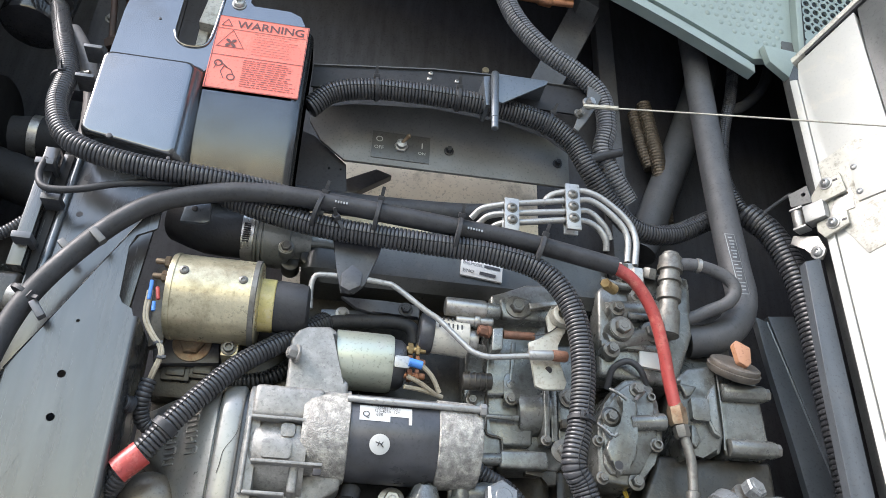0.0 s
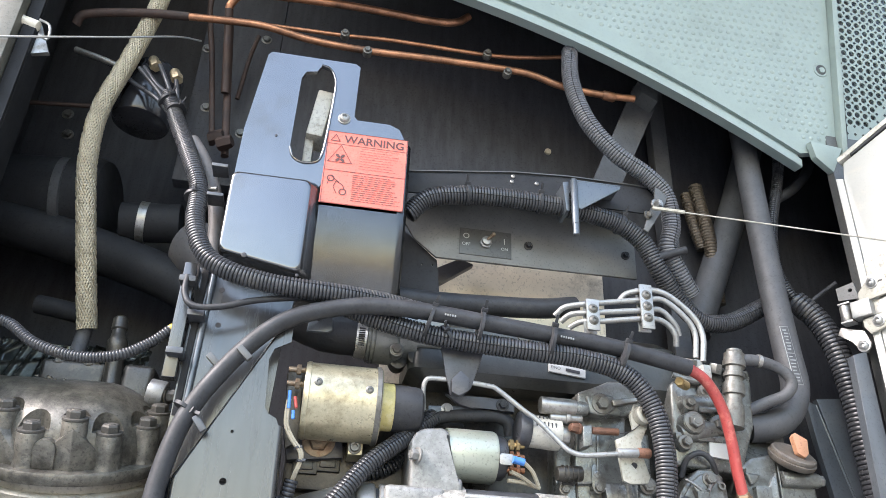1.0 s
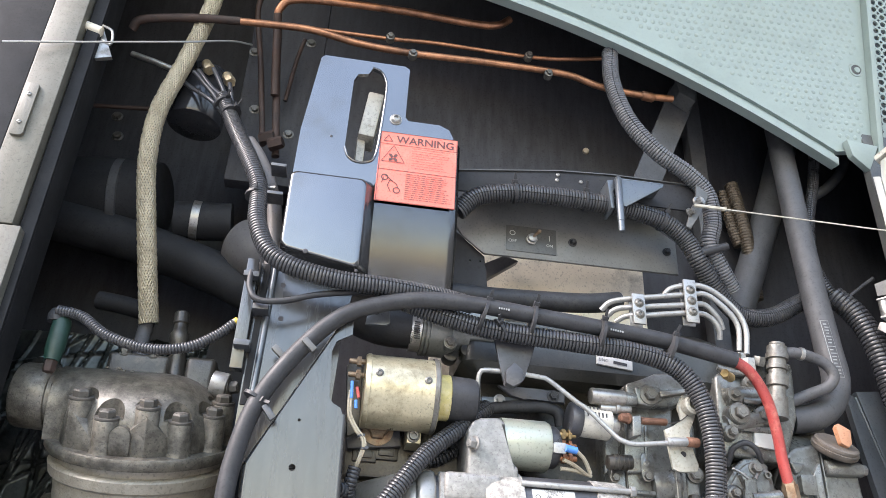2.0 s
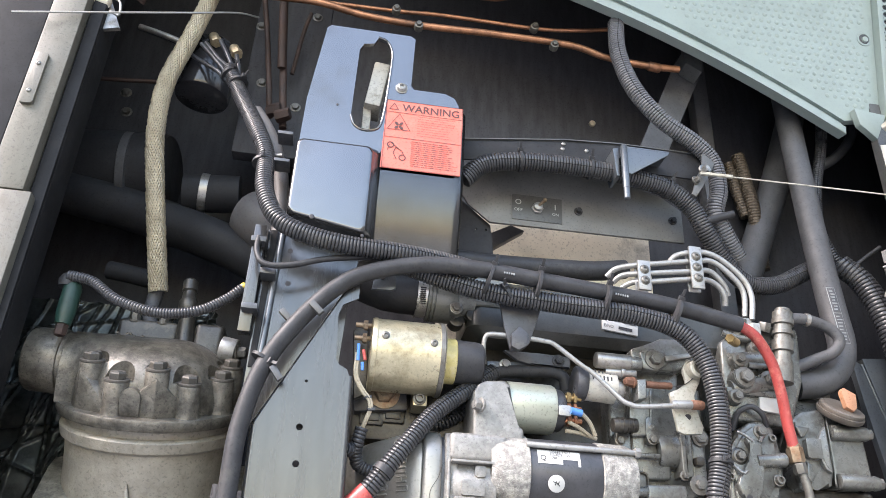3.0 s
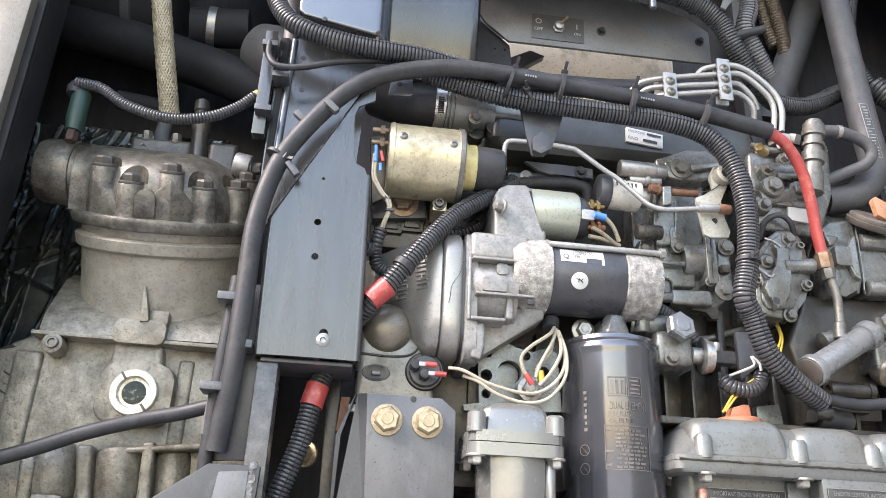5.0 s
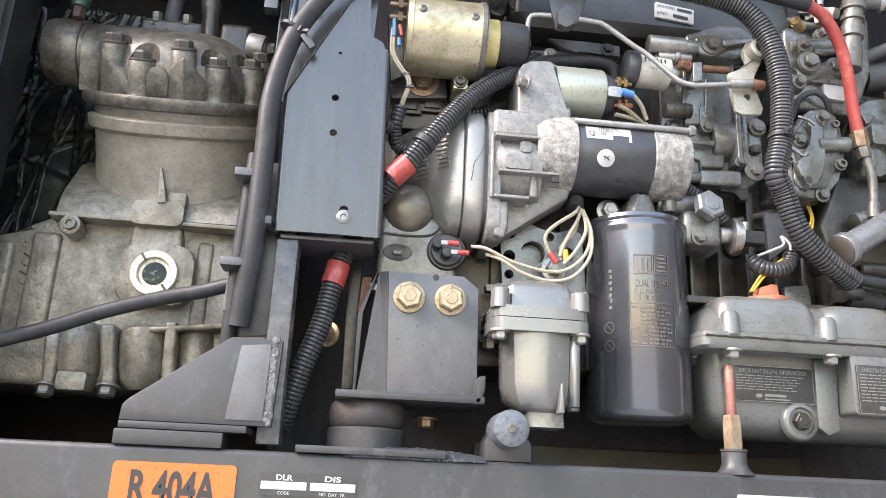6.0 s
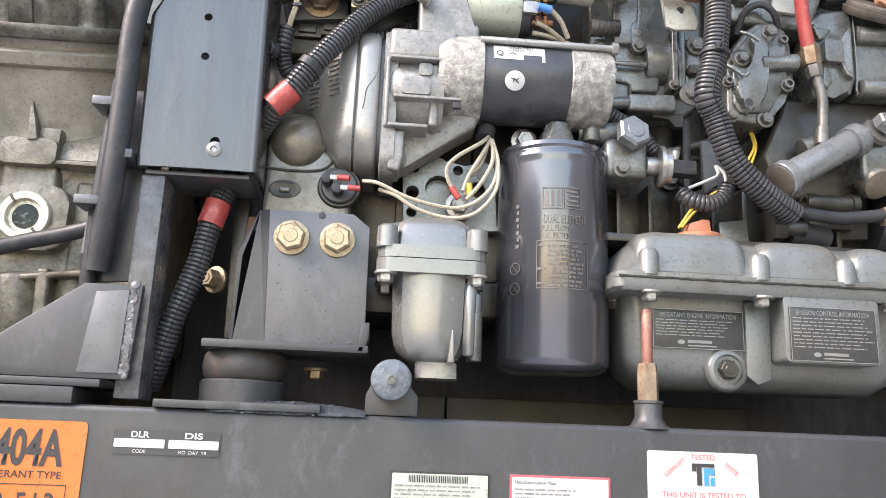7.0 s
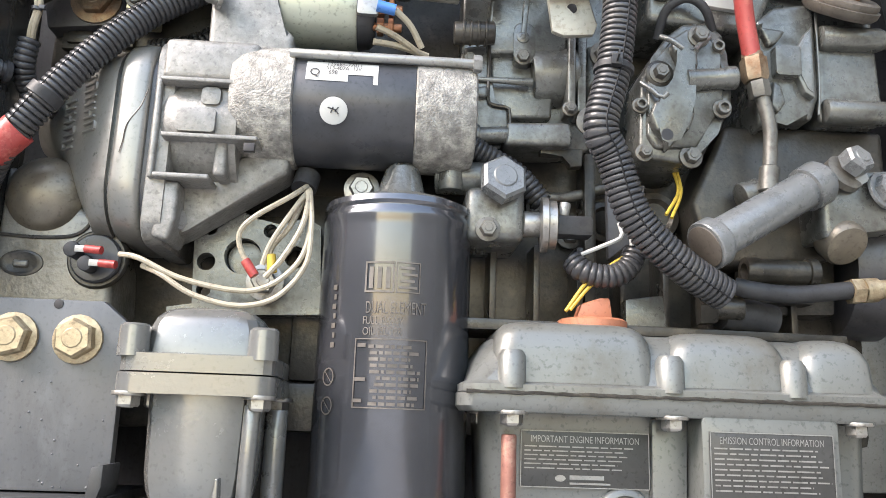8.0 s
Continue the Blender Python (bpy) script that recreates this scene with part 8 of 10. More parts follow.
prism(bm, [(-0.1552, 2.0640), (-0.0810, 2.0640), (-0.0660, 2.0520), (-0.0650, 1.9465), (-0.1500, 1.9465)], 0.7185, 0.726, 0.0016)
part("front_plate", bm, M_MOUNT, mount)
# Same bracket in a darker paint, since this flange faces away from the light.
bm = closed_loft([[(-0.1552, y0, 2.0640), (-0.1500, y0, 1.9465), (-0.1780, y1, 1.9465), (-0.1640, y1, 2.0640)] for y0, y1 in ((0.7195, 0.7245), (0.7255, 0.7305))])
part("folded_flange", bm, M_RAIL, mount, "flange folded back, darker paint for its shaded side")
bm = B()
rnd = random.Random(12)
for i in range(26):
    x, z, q = -0.145 + 0.074 * rnd.random(), 1.949 + 0.10 * rnd.random() ** 2.2, 0.0006 + 0.0007 * rnd.random()
    lathe(bm, (x, 0.7187, z), (0, -1, 0), [(0, q), (0.0005, q * 0.7), (0.0008, q * 0.2)], 6)
tagged(part("paint_blister", bm, M_MOUNT, mount, "rough blisters in the paint"), kind="stuff")
bm = B()
prism(bm, [(-0.166, 0.73, 2.066), (-0.164, 0.73, 2.066), (-0.1782, 0.73, 2.024), (-0.1782, 0.73, 1.949), (-0.182, 0.73, 1.949), (-0.182, 0.73, 2.024)], 0.7315, 0.78, 0.001)
part("side_plate", bm, M_RAIL, mount)
bm = B()
box(bm, -0.197, -0.061, 0.694, 0.79, 1.9385, 1.9455, 0.0018)
part("base_plate", bm, M_RAIL, mount)
bm = B()
prism(bm, [(-0.068, 0.7, 1.963), (-0.061, 0.7, 1.965), (-0.061, 0.7, 1.952), (-0.065, 0.7, 1.939), (-0.071, 0.7, 1.939)], 0.694, 0.724, 0.0015)
part("corner_gusset", bm, M_RAIL, mount)
bcx = -0.166
bm = B()
lathe(bm, (bcx, 0.735, 1.914), (0, 0, 1), [(0, 0.031), (0.003, 0.0345), (0.012, 0.036), (0.021, 0.0345), (0.0245, 0.031)], 40)
part("rubber_bush", bm, M_BUSH, mount, "worn rubber bush")
bm = B()
lathe(bm, (bcx, 0.735, 1.895), (0, 0, 1), [(0, 0.036), (0.017, 0.0365), (0.019, 0.0345)], 40)
part("bush_cup", bm, M_RAIL, mount)
for p in ((-0.134, 0.718, 2.039), (-0.094, 0.718, 2.039)):
    bolt(mount, p, r=0.0128, h=0.009, mat=M_BRASSBOLT, name="mount_bolt", washer=1.22, spin=0.3 if p[0] < -0.11 else 0.6, label="yellow chromated bolt with washer")
bm = B()
cyl(bm, (-0.109, 0.719, 2.061), (-0.109, 0.718, 2.061), 0.003, w=0.0001)
part("hole", bm, M_INK, mount)
bolt(mount, (-0.108, 0.765, 1.929), axis=(0, 0, -1), r=0.008, h=0.008, mat=M_RUSTYBOLT, name="lower_nut")
# rust-edged bracket and bolt behind the mount
brk = thing("rear_bracket", (-0.194, 0.77, 1.998), "dark steel bracket with a rust-stained edge", "bracket")
bm = B()
prism(bm, [(-0.195, 0.77, 2.092), (-0.181, 0.77, 2.096), (-0.182, 0.77, 1.954), (-0.193, 0.77, 1.953)], 0.765, 0.785, 0.002)
part("plate", bm, M_DARKCAST, brk)
bm = B()
prism(bm, [(-0.18, 0.76, 2.067), (-0.17, 0.76, 2.067), (-0.174, 0.76, 2.032), (-0.183, 0.76, 2.031)], 0.758, 0.77, 0.002)
part("rusty_tab", bm, M_RUST, brk, "rusty tab")
bolt(brk, (-0.21, 0.79, 2.011), axis=(-0.6, -1, 0), r=0.009, h=0.012, mat=M_BRASSBOLT)

# filter housing: silver canister with a bolted cap
can = thing("fuel_sedimenter", (-0.01, 0.72, 1.921), "silver-grey enamelled fuel filter bowl with a bolted cap", "filter housing")
bm = B()
loft(bm, [(1.921, -0.02, 0.014, 0.695, 0.73, 0.004), (1.934, -0.022, 0.014, 0.695, 0.735, 0.006), (1.9345, -0.026, 0.010, 0.694, 0.75, 0.012), (1.9375, -0.0310, 0.0140, 0.6895, 0.753, 0.016), (1.942, -0.0355, 0.0180, 0.6865, 0.755, 0.020), (1.949, -0.0395, 0.0215, 0.6845, 0.757, 0.024), (1.960, -0.0420, 0.0235, 0.6835, 0.758, 0.026), (2.008, -0.0435, 0.0250, 0.6835, 0.758, 0.026)], 2)
part("bowl", bm, M_BOWL, can, "faceted bowl", sharp=24)
bm = B()
prism(bm, [(0.004, 1.9330), (0.0095, 1.9330), (0.0085, 1.9600), (0.0065, 1.9600)], 0.6800, 0.70, 0.0016, 3)
part("fin", bm, M_BOWL, can, "short cast fin")
bm = B()
loft(bm, [(2.0065, -0.0585, 0.0355, 0.680, 0.765, 0.012), (2.0185, -0.0585, 0.0355, 0.680, 0.765, 0.012)], 6)
part("lower_flange", bm, M_BOWL, can)
bm = B()
loft(bm, [(2.0195, -0.0575, 0.0345, 0.681, 0.765, 0.012), (2.030, -0.0575, 0.0345, 0.681, 0.765, 0.012), (2.0312, -0.0455, 0.0245, 0.6885, 0.765, 0.013), (2.047, -0.0445, 0.0235, 0.6895, 0.762, 0.014), (2.0530, -0.0425, 0.0215, 0.6915, 0.760, 0.014), (2.0575, -0.0385, 0.0175, 0.6955, 0.757, 0.014), (2.0600, -0.0325, 0.0115, 0.7015, 0.752, 0.012), (2.0608, -0.025, 0.004, 0.709, 0.745, 0.010)], 3)
cap = part("cap", bm, M_BOWL, can, "faceted domed cap", sharp=26)
for x in (-0.050, 0.0265):
    bm = B()
    lathe(bm, (x, 0.6895, 2.028), (0, 0, 1), [(0, 0.0095), (0.018, 0.009), (0.0195, 0.0075)], 22)
    part("ear", bm, M_BOWL, cap)
    bolt(can, (x, 0.6895, 2.0065), axis=(0, 0, -1), r=0.0072, h=0.007, mat=M_STEEL, name="flange_bolt", washer=1.35)
for x in (-0.05, 0.03):
    bolt(can, (x, 0.745, 2.0065), axis=(0, 0, -1), r=0.0072, h=0.007, mat=M_STEEL, name="flange_bolt", washer=1.35)
bm = B()
cyl(bm, (0.0315, 0.735, 1.94), (0.0315, 0.735, 2.0), 0.007)
cyl(bm, (0.0215, 0.692, 1.94), (0.0225, 0.692, 2.002), 0.005)
part("side_column", bm, M_BOWL, can)

# oil filter
FX, FY = 0.1045, 0.75
filt = thing("oil_filter", (FX, FY, 1.93), "glossy black spin-on oil filter with faded printing", "oil filter")
bm = B()
lathe(bm, (FX, FY, 1.9315), (0, 0, 1), [(0, 0.02), (0.0005, 0.038), (0.003, 0.046), (0.007, 0.0505), (0.012, 0.0520), (0.188, 0.0518), (0.192, 0.0520), (0.195, 0.0525), (0.199, 0.0525), (0.201, 0.051), (0.2025, 0.051), (0.2045, 0.0525), (0.2085, 0.0518), (0.210, 0.047)], 72)
body = part("canister", bm, M_FILTER, filt)


def round_text(txt, ang, z, h, w):
    """Lettering on the filter at an angle from the front towards +x."""
    a = radians(ang)
    n = Vector((math.sin(a), -math.cos(a), 0))
    p = Vector((FX, FY, z)) + n * 0.0523
    ob = lettering("print", txt, p, h, M_SILKPRINT, body, width=w, axis=n)
    for v in ob.data.vertices:
        d = Vector((v.co.x - FX, v.co.y - FY, 0)).normalized() * 0.0526
        v.co = Vector((FX + d.x, FY + d.y, v.co.z))
    return ob




def filter_mark(name, cells):
    """Flat printed marks on the canister: each cell is (angle0, angle1, z0, z1)."""
    bm = B()
    for a0, a1, z0, z1 in cells:
        cols = max(1, round(abs(a1 - a0) / 4))
        rows = [[bm.verts.new((FX + 0.05262 * math.sin(radians(a)), FY - 0.05262 * math.cos(radians(a)), z)) for z in (z0, z1)] for a in [a0 + (a1 - a0) * i / cols for i in range(cols + 1)]]
        for p, q in zip(rows, rows[1:]):
            bm.faces.new((p[0], q[0], q[1], p[1]))
    return part(name, bm, M_SILKPRINT, body)


def filter_box(name, a0, a1, z0, z1, w):
    """A printed outline on the canister."""
    da = math.degrees(w / 0.0526)
    return filter_mark(name, [(a0, a1, z0, z0 + w), (a0, a1, z1 - w, z1), (a0, a0 + da, z0, z1), (a1 - da, a1, z0, z1)])


round_text("DUAL ELEMENT", 1, 2.0650, 0.0078, 0.041)
round_text("FULL FLOW", -8, 2.0568, 0.0050, 0.026)
round_text("OIL FILTER", -8, 2.0500, 0.0050, 0.026)
filter_box("emblem", -22, -1, 2.0745, 2.0945, 0.0012)
for bar in ((-19, -16, 2.077, 2.091), (-13, -10, 2.077, 2.091), (-7, -4, 2.077, 2.091)):
    filter_mark("emblem_bar", [bar])
filter_box("emblem", 0, 17, 2.0745, 2.0945, 0.0008)
filter_mark("small_print", [(2 + (i % 3), 15 - 2 * (i % 2), 2.0772 + 0.0042 * i, 2.0788 + 0.0042 * i) for i in range(4)])
filter_box("printed_frame", -27, 24, 2.0025, 2.0455, 0.0008)
rnd = random.Random(31)
cells = []
for i in range(10):
    a, end = -17 + 8 * rnd.random(), 12 + 9 * rnd.random()
    z = 2.0415 - i * 0.0039
    while a < end:
        w = 2 + 5 * rnd.random()
        cells.append((a, min(end, a + w), z - 0.0021, z))
        a += w + 1.2
filter_mark("small_print", cells)
filter_mark("small_print", [(-25, -19, 2.0400, 2.0424), (-26, -18, 2.0190, 2.0212), (-26, -20, 2.0060, 2.0082)])
filter_mark("small_print", [(-50 + 1.5 * (i % 2), -46, 2.040 + 0.0062 * i, 2.0434 + 0.0062 * i) for i in range(7)])
for z, rr in ((2.0215, 0.0058), (2.0035, 0.0058)):
    a = radians(-50)
    n = Vector((math.sin(a), -math.cos(a), 0))
    bm = B()
    m = Matrix.Translation(Vector((FX, FY, z)) + n * 0.0521) @ frame_of(n)
    v0 = [bm.verts.new(m @ Vector((rr * math.cos(t * 0.3142), rr * math.sin(t * 0.3142), 0.0006))) for t in range(20)]
    v1 = [bm.verts.new(m @ Vector((rr * 0.84 * math.cos(t * 0.3142), rr * 0.84 * math.sin(t * 0.3142), 0.0006))) for t in range(20)]
    for t in range(20):
        bm.faces.new((v0[t], v0[(t + 1) % 20], v1[(t + 1) % 20], v1[t]))
    bm.faces.new([bm.verts.new(m @ Vector((x, y, 0.0007))) for x, y in ((-0.0036, 0.0032), (-0.0032, 0.0036), (0.0036, -0.0032), (0.0032, -0.0036))])
    part("printed_symbol", bm, M_SILKPRINT, body)

# filter head and the big plug
fh = thing("filter_adapter", (0.12, 0.76, 2.153), "grey cast filter head with a large hex plug", "filter head")
bm = B()
loft(bm, [(2.1415, 0.062, 0.150, 0.712, 0.80, 0.04), (2.146, 0.066, 0.146, 0.716, 0.80, 0.036), (2.148, 0.088, 0.122, 0.718, 0.80, 0.014), (2.167, 0.094, 0.117, 0.722, 0.80, 0.011), (2.171, 0.098, 0.113, 0.728, 0.79, 0.008)], 8)
part("base", bm, M_ENGINE, fh)
bm = B()
cyl(bm, (0.13, 0.75, 2.168), (0.172, 0.742, 2.166), 0.012)
cyl(bm, (0.14, 0.74, 2.155), (0.14, 0.74, 2.178), 0.009)
part("gallery", bm, M_ENGINE, fh)
bm = B()
box(bm, 0.15, 0.191, 0.725, 0.79, 2.118, 2.156, 0.007, seg=3)
part("valve_body", bm, M_ENGINE, fh)
bolt(fh, (0.173, 0.722, 2.157), axis=(0.15, -1, 0.2), r=0.0168, h=0.011, mat=M_PIPEPAINT, name="hex_plug", washer=0, spin=0.5, label="large grey hex plug")
bolt(fh, (0.165, 0.724, 2.125), r=0.006, h=0.006, name="bolt")
bolt(fh, (0.077, 0.752, 2.156), r=0.009, h=0.008, name="bolt", mat=M_STEEL)
psw = thing("oil_pressure_switch", (0.21, 0.73, 2.134), "plated oil pressure switch with a black connector", "switch")
bm = B()
c0 = Vector((0.19, 0.732, 2.132))
cyl(bm, c0, c0 + Vector((0.014, 0, 0)), 0.009)
lathe(bm, c0 + Vector((0.012, 0, 0)), (1, -0.1, 0), [(0, 0.013), (0.001, 0.0195), (0.005, 0.0195), (0.006, 0.017), (0.011, 0.017), (0.012, 0.012)], 32)
part("body", bm, M_STEEL, psw)
bm = B()
box(bm, c0.x + 0.022, c0.x + 0.048, c0.y - 0.008, c0.y + 0.008, c0.z - 0.008, c0.z + 0.006, 0.002)
part("connector", bm, M_RUBBER, psw)
bm = B()
cyl(bm, c0 + Vector((0.028, -0.002, 0.006)), c0 + Vector((0.03, -0.002, 0.016)), 0.004)
part("terminal", bm, M_ZINC, psw)
bm = B()
conduit(bm, [(0.139, 0.74, 2.199), (0.161, 0.745, 2.187), (0.189, 0.75, 2.173), (0.208, 0.755, 2.154)], 0.0085, 0.004, 0.0012, 12)
single("wiring_loom", bm, M_CONDUIT, "short corrugated loom under the starter", "wiring loom")

# perforated bracket behind the wires
bm = B()
pb = [(-0.039, 0.765, 2.122), (-0.039, 0.765, 2.133), (-0.032, 0.765, 2.139), (-0.012, 0.765, 2.14), (0.002, 0.765, 2.133), (0.021, 0.765, 2.129), (0.039, 0.765, 2.135), (0.049, 0.765, 2.129), (0.053, 0.765, 2.066), (-0.052, 0.765, 2.061), (-0.053, 0.765, 2.067), (-0.036, 0.765, 2.07)]
HOLE_LIST = [(-0.028, 2.124, 0.0050, 16), (-0.029, 2.100, 0.0064, 16), (-0.029, 2.080, 0.0050, 16), (-0.004, 2.105, 0.0130, 22), (0.014, 2.124, 0.0050, 16), (0.033, 2.106, 0.008, 16)]
perf = thing("perforated_bracket", (-0.002, 0.765, 2.064), "grey cast bracket with round holes", "bracket")
holed_plate(bm, pb, HOLE_LIST, 0.757, 0.772)
part("plate", bm, M_ENGINE, perf, sharp=30)
bm = B()
box(bm, -0.044, 0.045, 0.786, 0.80, 2.073, 2.143, 0.004)
part("back_web", bm, M_DARKCAST, perf)
bm = B()
lathe(bm, (-0.004, 0.7715, 2.105), (0, -1, 0), [(-0.004, 0.0132), (0.004, 0.0120), (0.0045, 0.004)], 22)
part("recess_web", bm, M_ENGINE, perf, "grey web in the large opening")
glow = thing("wire_bundle", (0.041, 0.73, 2.149), "cream wires gathered into coloured crimps", "wires")
for q in ([(0.04, 0.735, 2.152), (0.03, 0.72, 2.139), (0.009, 0.715, 2.123), (-0, 0.718, 2.112), (0.003, 0.72, 2.099), (0.009, 0.722, 2.092)], [(0.042, 0.735, 2.15), (0.034, 0.722, 2.132), (0.021, 0.72, 2.108), (0.016, 0.722, 2.093)], [(0.041, 0.735, 2.15), (0.032, 0.725, 2.121), (0.02, 0.73, 2.106), (0.019, 0.728, 2.09)], [(0.043, 0.73, 2.147), (0.041, 0.715, 2.119), (0.03, 0.715, 2.097), (0.019, 0.718, 2.084)]):
    bm = B()
    tube(bm, q, 0.0019, 8)
    part("wire", bm, M_WIRE, glow)
for q, m in (([(0.005, 0.72, 2.095), (0.012, 0.72, 2.085)], M_TAPE), ([(0.021, 0.722, 2.1), (0.023, 0.722, 2.088)], M_YELLOW)):
    bm = B()
    tube(bm, q, 0.0032, 10)
    part("sleeve", bm, m, glow, "coloured crimp sleeve")
bolt(glow, (0.015, 0.745, 2.085), r=0.009, h=0.008, mat=M_STEEL, name="terminal_nut")
bm = B()
tube(bm, [(0.037, 0.74, 2.151), (0.039, 0.745, 2.163)], 0.009, 12)
part("gland", bm, M_RUBBER, glow)

# plugs, boss and pipe low on the block
blk = thing("block_plugs", (0.25, 0.79, 2.12), "oily bosses and a plug low on the engine block", "casting")
for p, r, d in (((0.262, 0.795, 2.150), 0.0165, 0.012), ((0.300, 0.795, 2.155), 0.020, 0.016), ((0.212, 0.795, 2.158), 0.012, 0.014)):
    bm = B()
    lathe(bm, p, (0, -1, 0), [(0, r * 1.15), (d * 0.5, r), (d, r * 0.94), (d + 0.001, r * 0.7), (d - 0.002, r * 0.55), (d - 0.002, 0.002)], 30)
    part("boss", bm, M_DARKCAST, blk)
bm = B()
tube(bm, [(0.190, 0.785, 2.172), (0.225, 0.780, 2.166), (0.262, 0.780, 2.176), (0.300, 0.785, 2.190)], 0.0042, 12)
part("pipe", bm, M_BOLT, blk, "thin oily steel pipe")
bolt(blk, (0.236, 0.790, 2.140), r=0.0075, h=0.006, washer=1.5)
bm = B()
box(bm, 0.243, 0.252, 0.770, 0.797, 2.060, 2.200, 0.002)
part("rib", bm, M_DARKCAST, blk)

# valve cover
vc = thing("valve_cover", (0.28, 0.72, 1.93), "silver-grey enamelled valve cover with two data plates", "valve cover")
bm = B()
loft(bm, [(1.925, 0.185, 0.405, 0.735, 0.80, 0.02), (1.935, 0.172, 0.415, 0.722, 0.80, 0.02), (1.95, 0.165, 0.42, 0.718, 0.80, 0.018), (2.004, 0.163, 0.421, 0.717, 0.80, 0.016)], 6)
part("lower_body", bm, M_VALVE, vc)
bm = B()
loft(bm, [(2.0035, 0.149, 0.424, 0.690, 0.80, 0.012), (2.0065, 0.146, 0.427, 0.688, 0.80, 0.012), (2.0145, 0.146, 0.427, 0.688, 0.80, 0.012)], 6)
part("flange", bm, M_VALVE, vc)
bm = B()
loft(bm, [(2.0152, 0.147, 0.426, 0.689, 0.80, 0.012), (2.020, 0.147, 0.426, 0.689, 0.80, 0.012), (2.0225, 0.152, 0.421, 0.694, 0.80, 0.012), (2.038, 0.158, 0.415, 0.699, 0.80, 0.02), (2.049, 0.165, 0.410, 0.705, 0.80, 0.025), (2.0555, 0.178, 0.398, 0.716, 0.80, 0.025)], 8)
lid = part("lid", bm, M_VALVE, vc, "domed lid")
bm = B()
rnd = random.Random(9)
pts = [Vector((0.150 + 0.274 * i / 60, 0.6878 - 0.0008 * rnd.random(), 2.0150 + 0.0006 * (rnd.random() - 0.5))) for i in range(61)]
sweep(bm, pts, [0.0009 + 0.0005 * rnd.random() for _ in pts], 6)
part("sealant", bm, M_DARKCAST, vc, "uneven dark sealant line")
for xa, xb, top in ((0.167, 0.271, 2.0615), (0.279, 0.358, 2.0585), (0.364, 0.415, 2.0575)):
    bm = B()
    loft(bm, [(2.022, xa, xb, 0.6925, 0.80, 0.012), (2.042, xa + 0.001, xb - 0.001, 0.6938, 0.80, 0.013), (top - 0.010, xa + 0.003, xb - 0.003, 0.6955, 0.79, 0.014), (top - 0.005, xa + 0.0055, xb - 0.0055, 0.6988, 0.787, 0.015), (top - 0.002, xa + 0.009, xb - 0.009, 0.7035, 0.785, 0.015), (top - 0.0005, xa + 0.013, xb - 0.013, 0.7095, 0.782, 0.014), (top, xa + 0.020, xb - 0.020, 0.719, 0.776, 0.012)], 8)
    part("lobe", bm, M_VALVE, lid)
for p in ((0.179, 0.692, 2.037), (0.279, 0.692, 2.037), (0.358, 0.692, 2.039)):
    bm = B()
    lathe(bm, (p[0], 0.6965, 2.018), (0, 0, 1), [(0, 0.0095), (0.02, 0.0088), (0.0235, 0.0065)], 20)
    part("boss", bm, M_VALVE, lid)
for p in ((0.179, 0.692, 2.005), (0.28, 0.692, 2.005), (0.166, 0.76, 2.002), (0.398, 0.692, 2.008)):
    bolt(vc, (p[0], 0.6965 if p[1] < 0.7 else 0.75, 2.0035), axis=(0, 0, -1), r=0.0072, h=0.007, mat=M_STEEL, name="flange_bolt", washer=1.4)
x0, x1 = 0.296, 0.382
bm = B()
prism(bm, rounded(x0, x1, 1.9475, 2.006, 0.005), 0.6895, 0.72, 0.003, 3)
pad = part("plate_pad", bm, M_VALVE, vc, "raised pad")


def data_plate(parent, xa, xb, za, zb, y, title, rows, seed):
    bm = B()
    prism(bm, rounded(xa, xb, za, zb, 0.0012), y - 0.0012, y + 0.001, 0.0003)
    pl = part("data_plate", bm, M_PLATE, parent, "engraved black data plate")
    c = (xa + xb) / 2
    lettering("text", title, (c, y - 0.0012, zb - 0.0052), 0.0042, M_SILVERINK, pl, width=(xb - xa) * 0.84)
    bars("print", xa + 0.0025, xb - 0.002, za + 0.0095, zb - 0.0095, y - 0.0016, rows, M_SILVERINK, pl, seed, 0.3)
    bm = B()
    lathe(bm, (c - 0.016, y - 0.0014, za + 0.0058), (0, -1, 0), [(0, 0.0034), (0.0003, 0.0034)], 16, 0.6)
    box(bm, c - 0.010, c + 0.012, y - 0.0017, y - 0.0014, za + 0.0052, za + 0.0078, 0)
    box(bm, c - 0.010, c + 0.016, y - 0.0017, y - 0.0014, za + 0.0022, za + 0.0034, 0)
    part("maker_mark", bm, M_SILVERINK, pl)
    bm = B()
    for a, b, e, f in ((xa, xb, zb, zb - 0.0006), (xa, xb, za + 0.0006, za), (xa, xa + 0.0006, zb, za), (xb - 0.0006, xb, zb, za)):
        bm.faces.new([bm.verts.new(q) for q in ((a, y - 0.0016, e), (b, y - 0.0016, e), (b, y - 0.0016, f), (a, y - 0.0016, f))])
    part("border", bm, M_SILVERINK, pl)


data_plate(vc, 0.188, 0.271, 1.958, 1.993, 0.7165, "IMPORTANT ENGINE INFORMATION", 6, 11)
data_plate(pad, 0.3, 0.378, 1.949, 1.996, 0.6895, "EMISSION CONTROL INFORMATION", 9, 12)
dp = Vector((0.255, 0.718, 1.941))
bm = B()
lathe(bm, (dp.x, 0.720, dp.z), (0, -1, 0), [(0, 0.0195), (0.004, 0.0185), (0.006, 0.0165), (0.0065, 0.0135), (0.004, 0.0125)], 32)
part("drain_boss", bm, M_VALVE, vc)
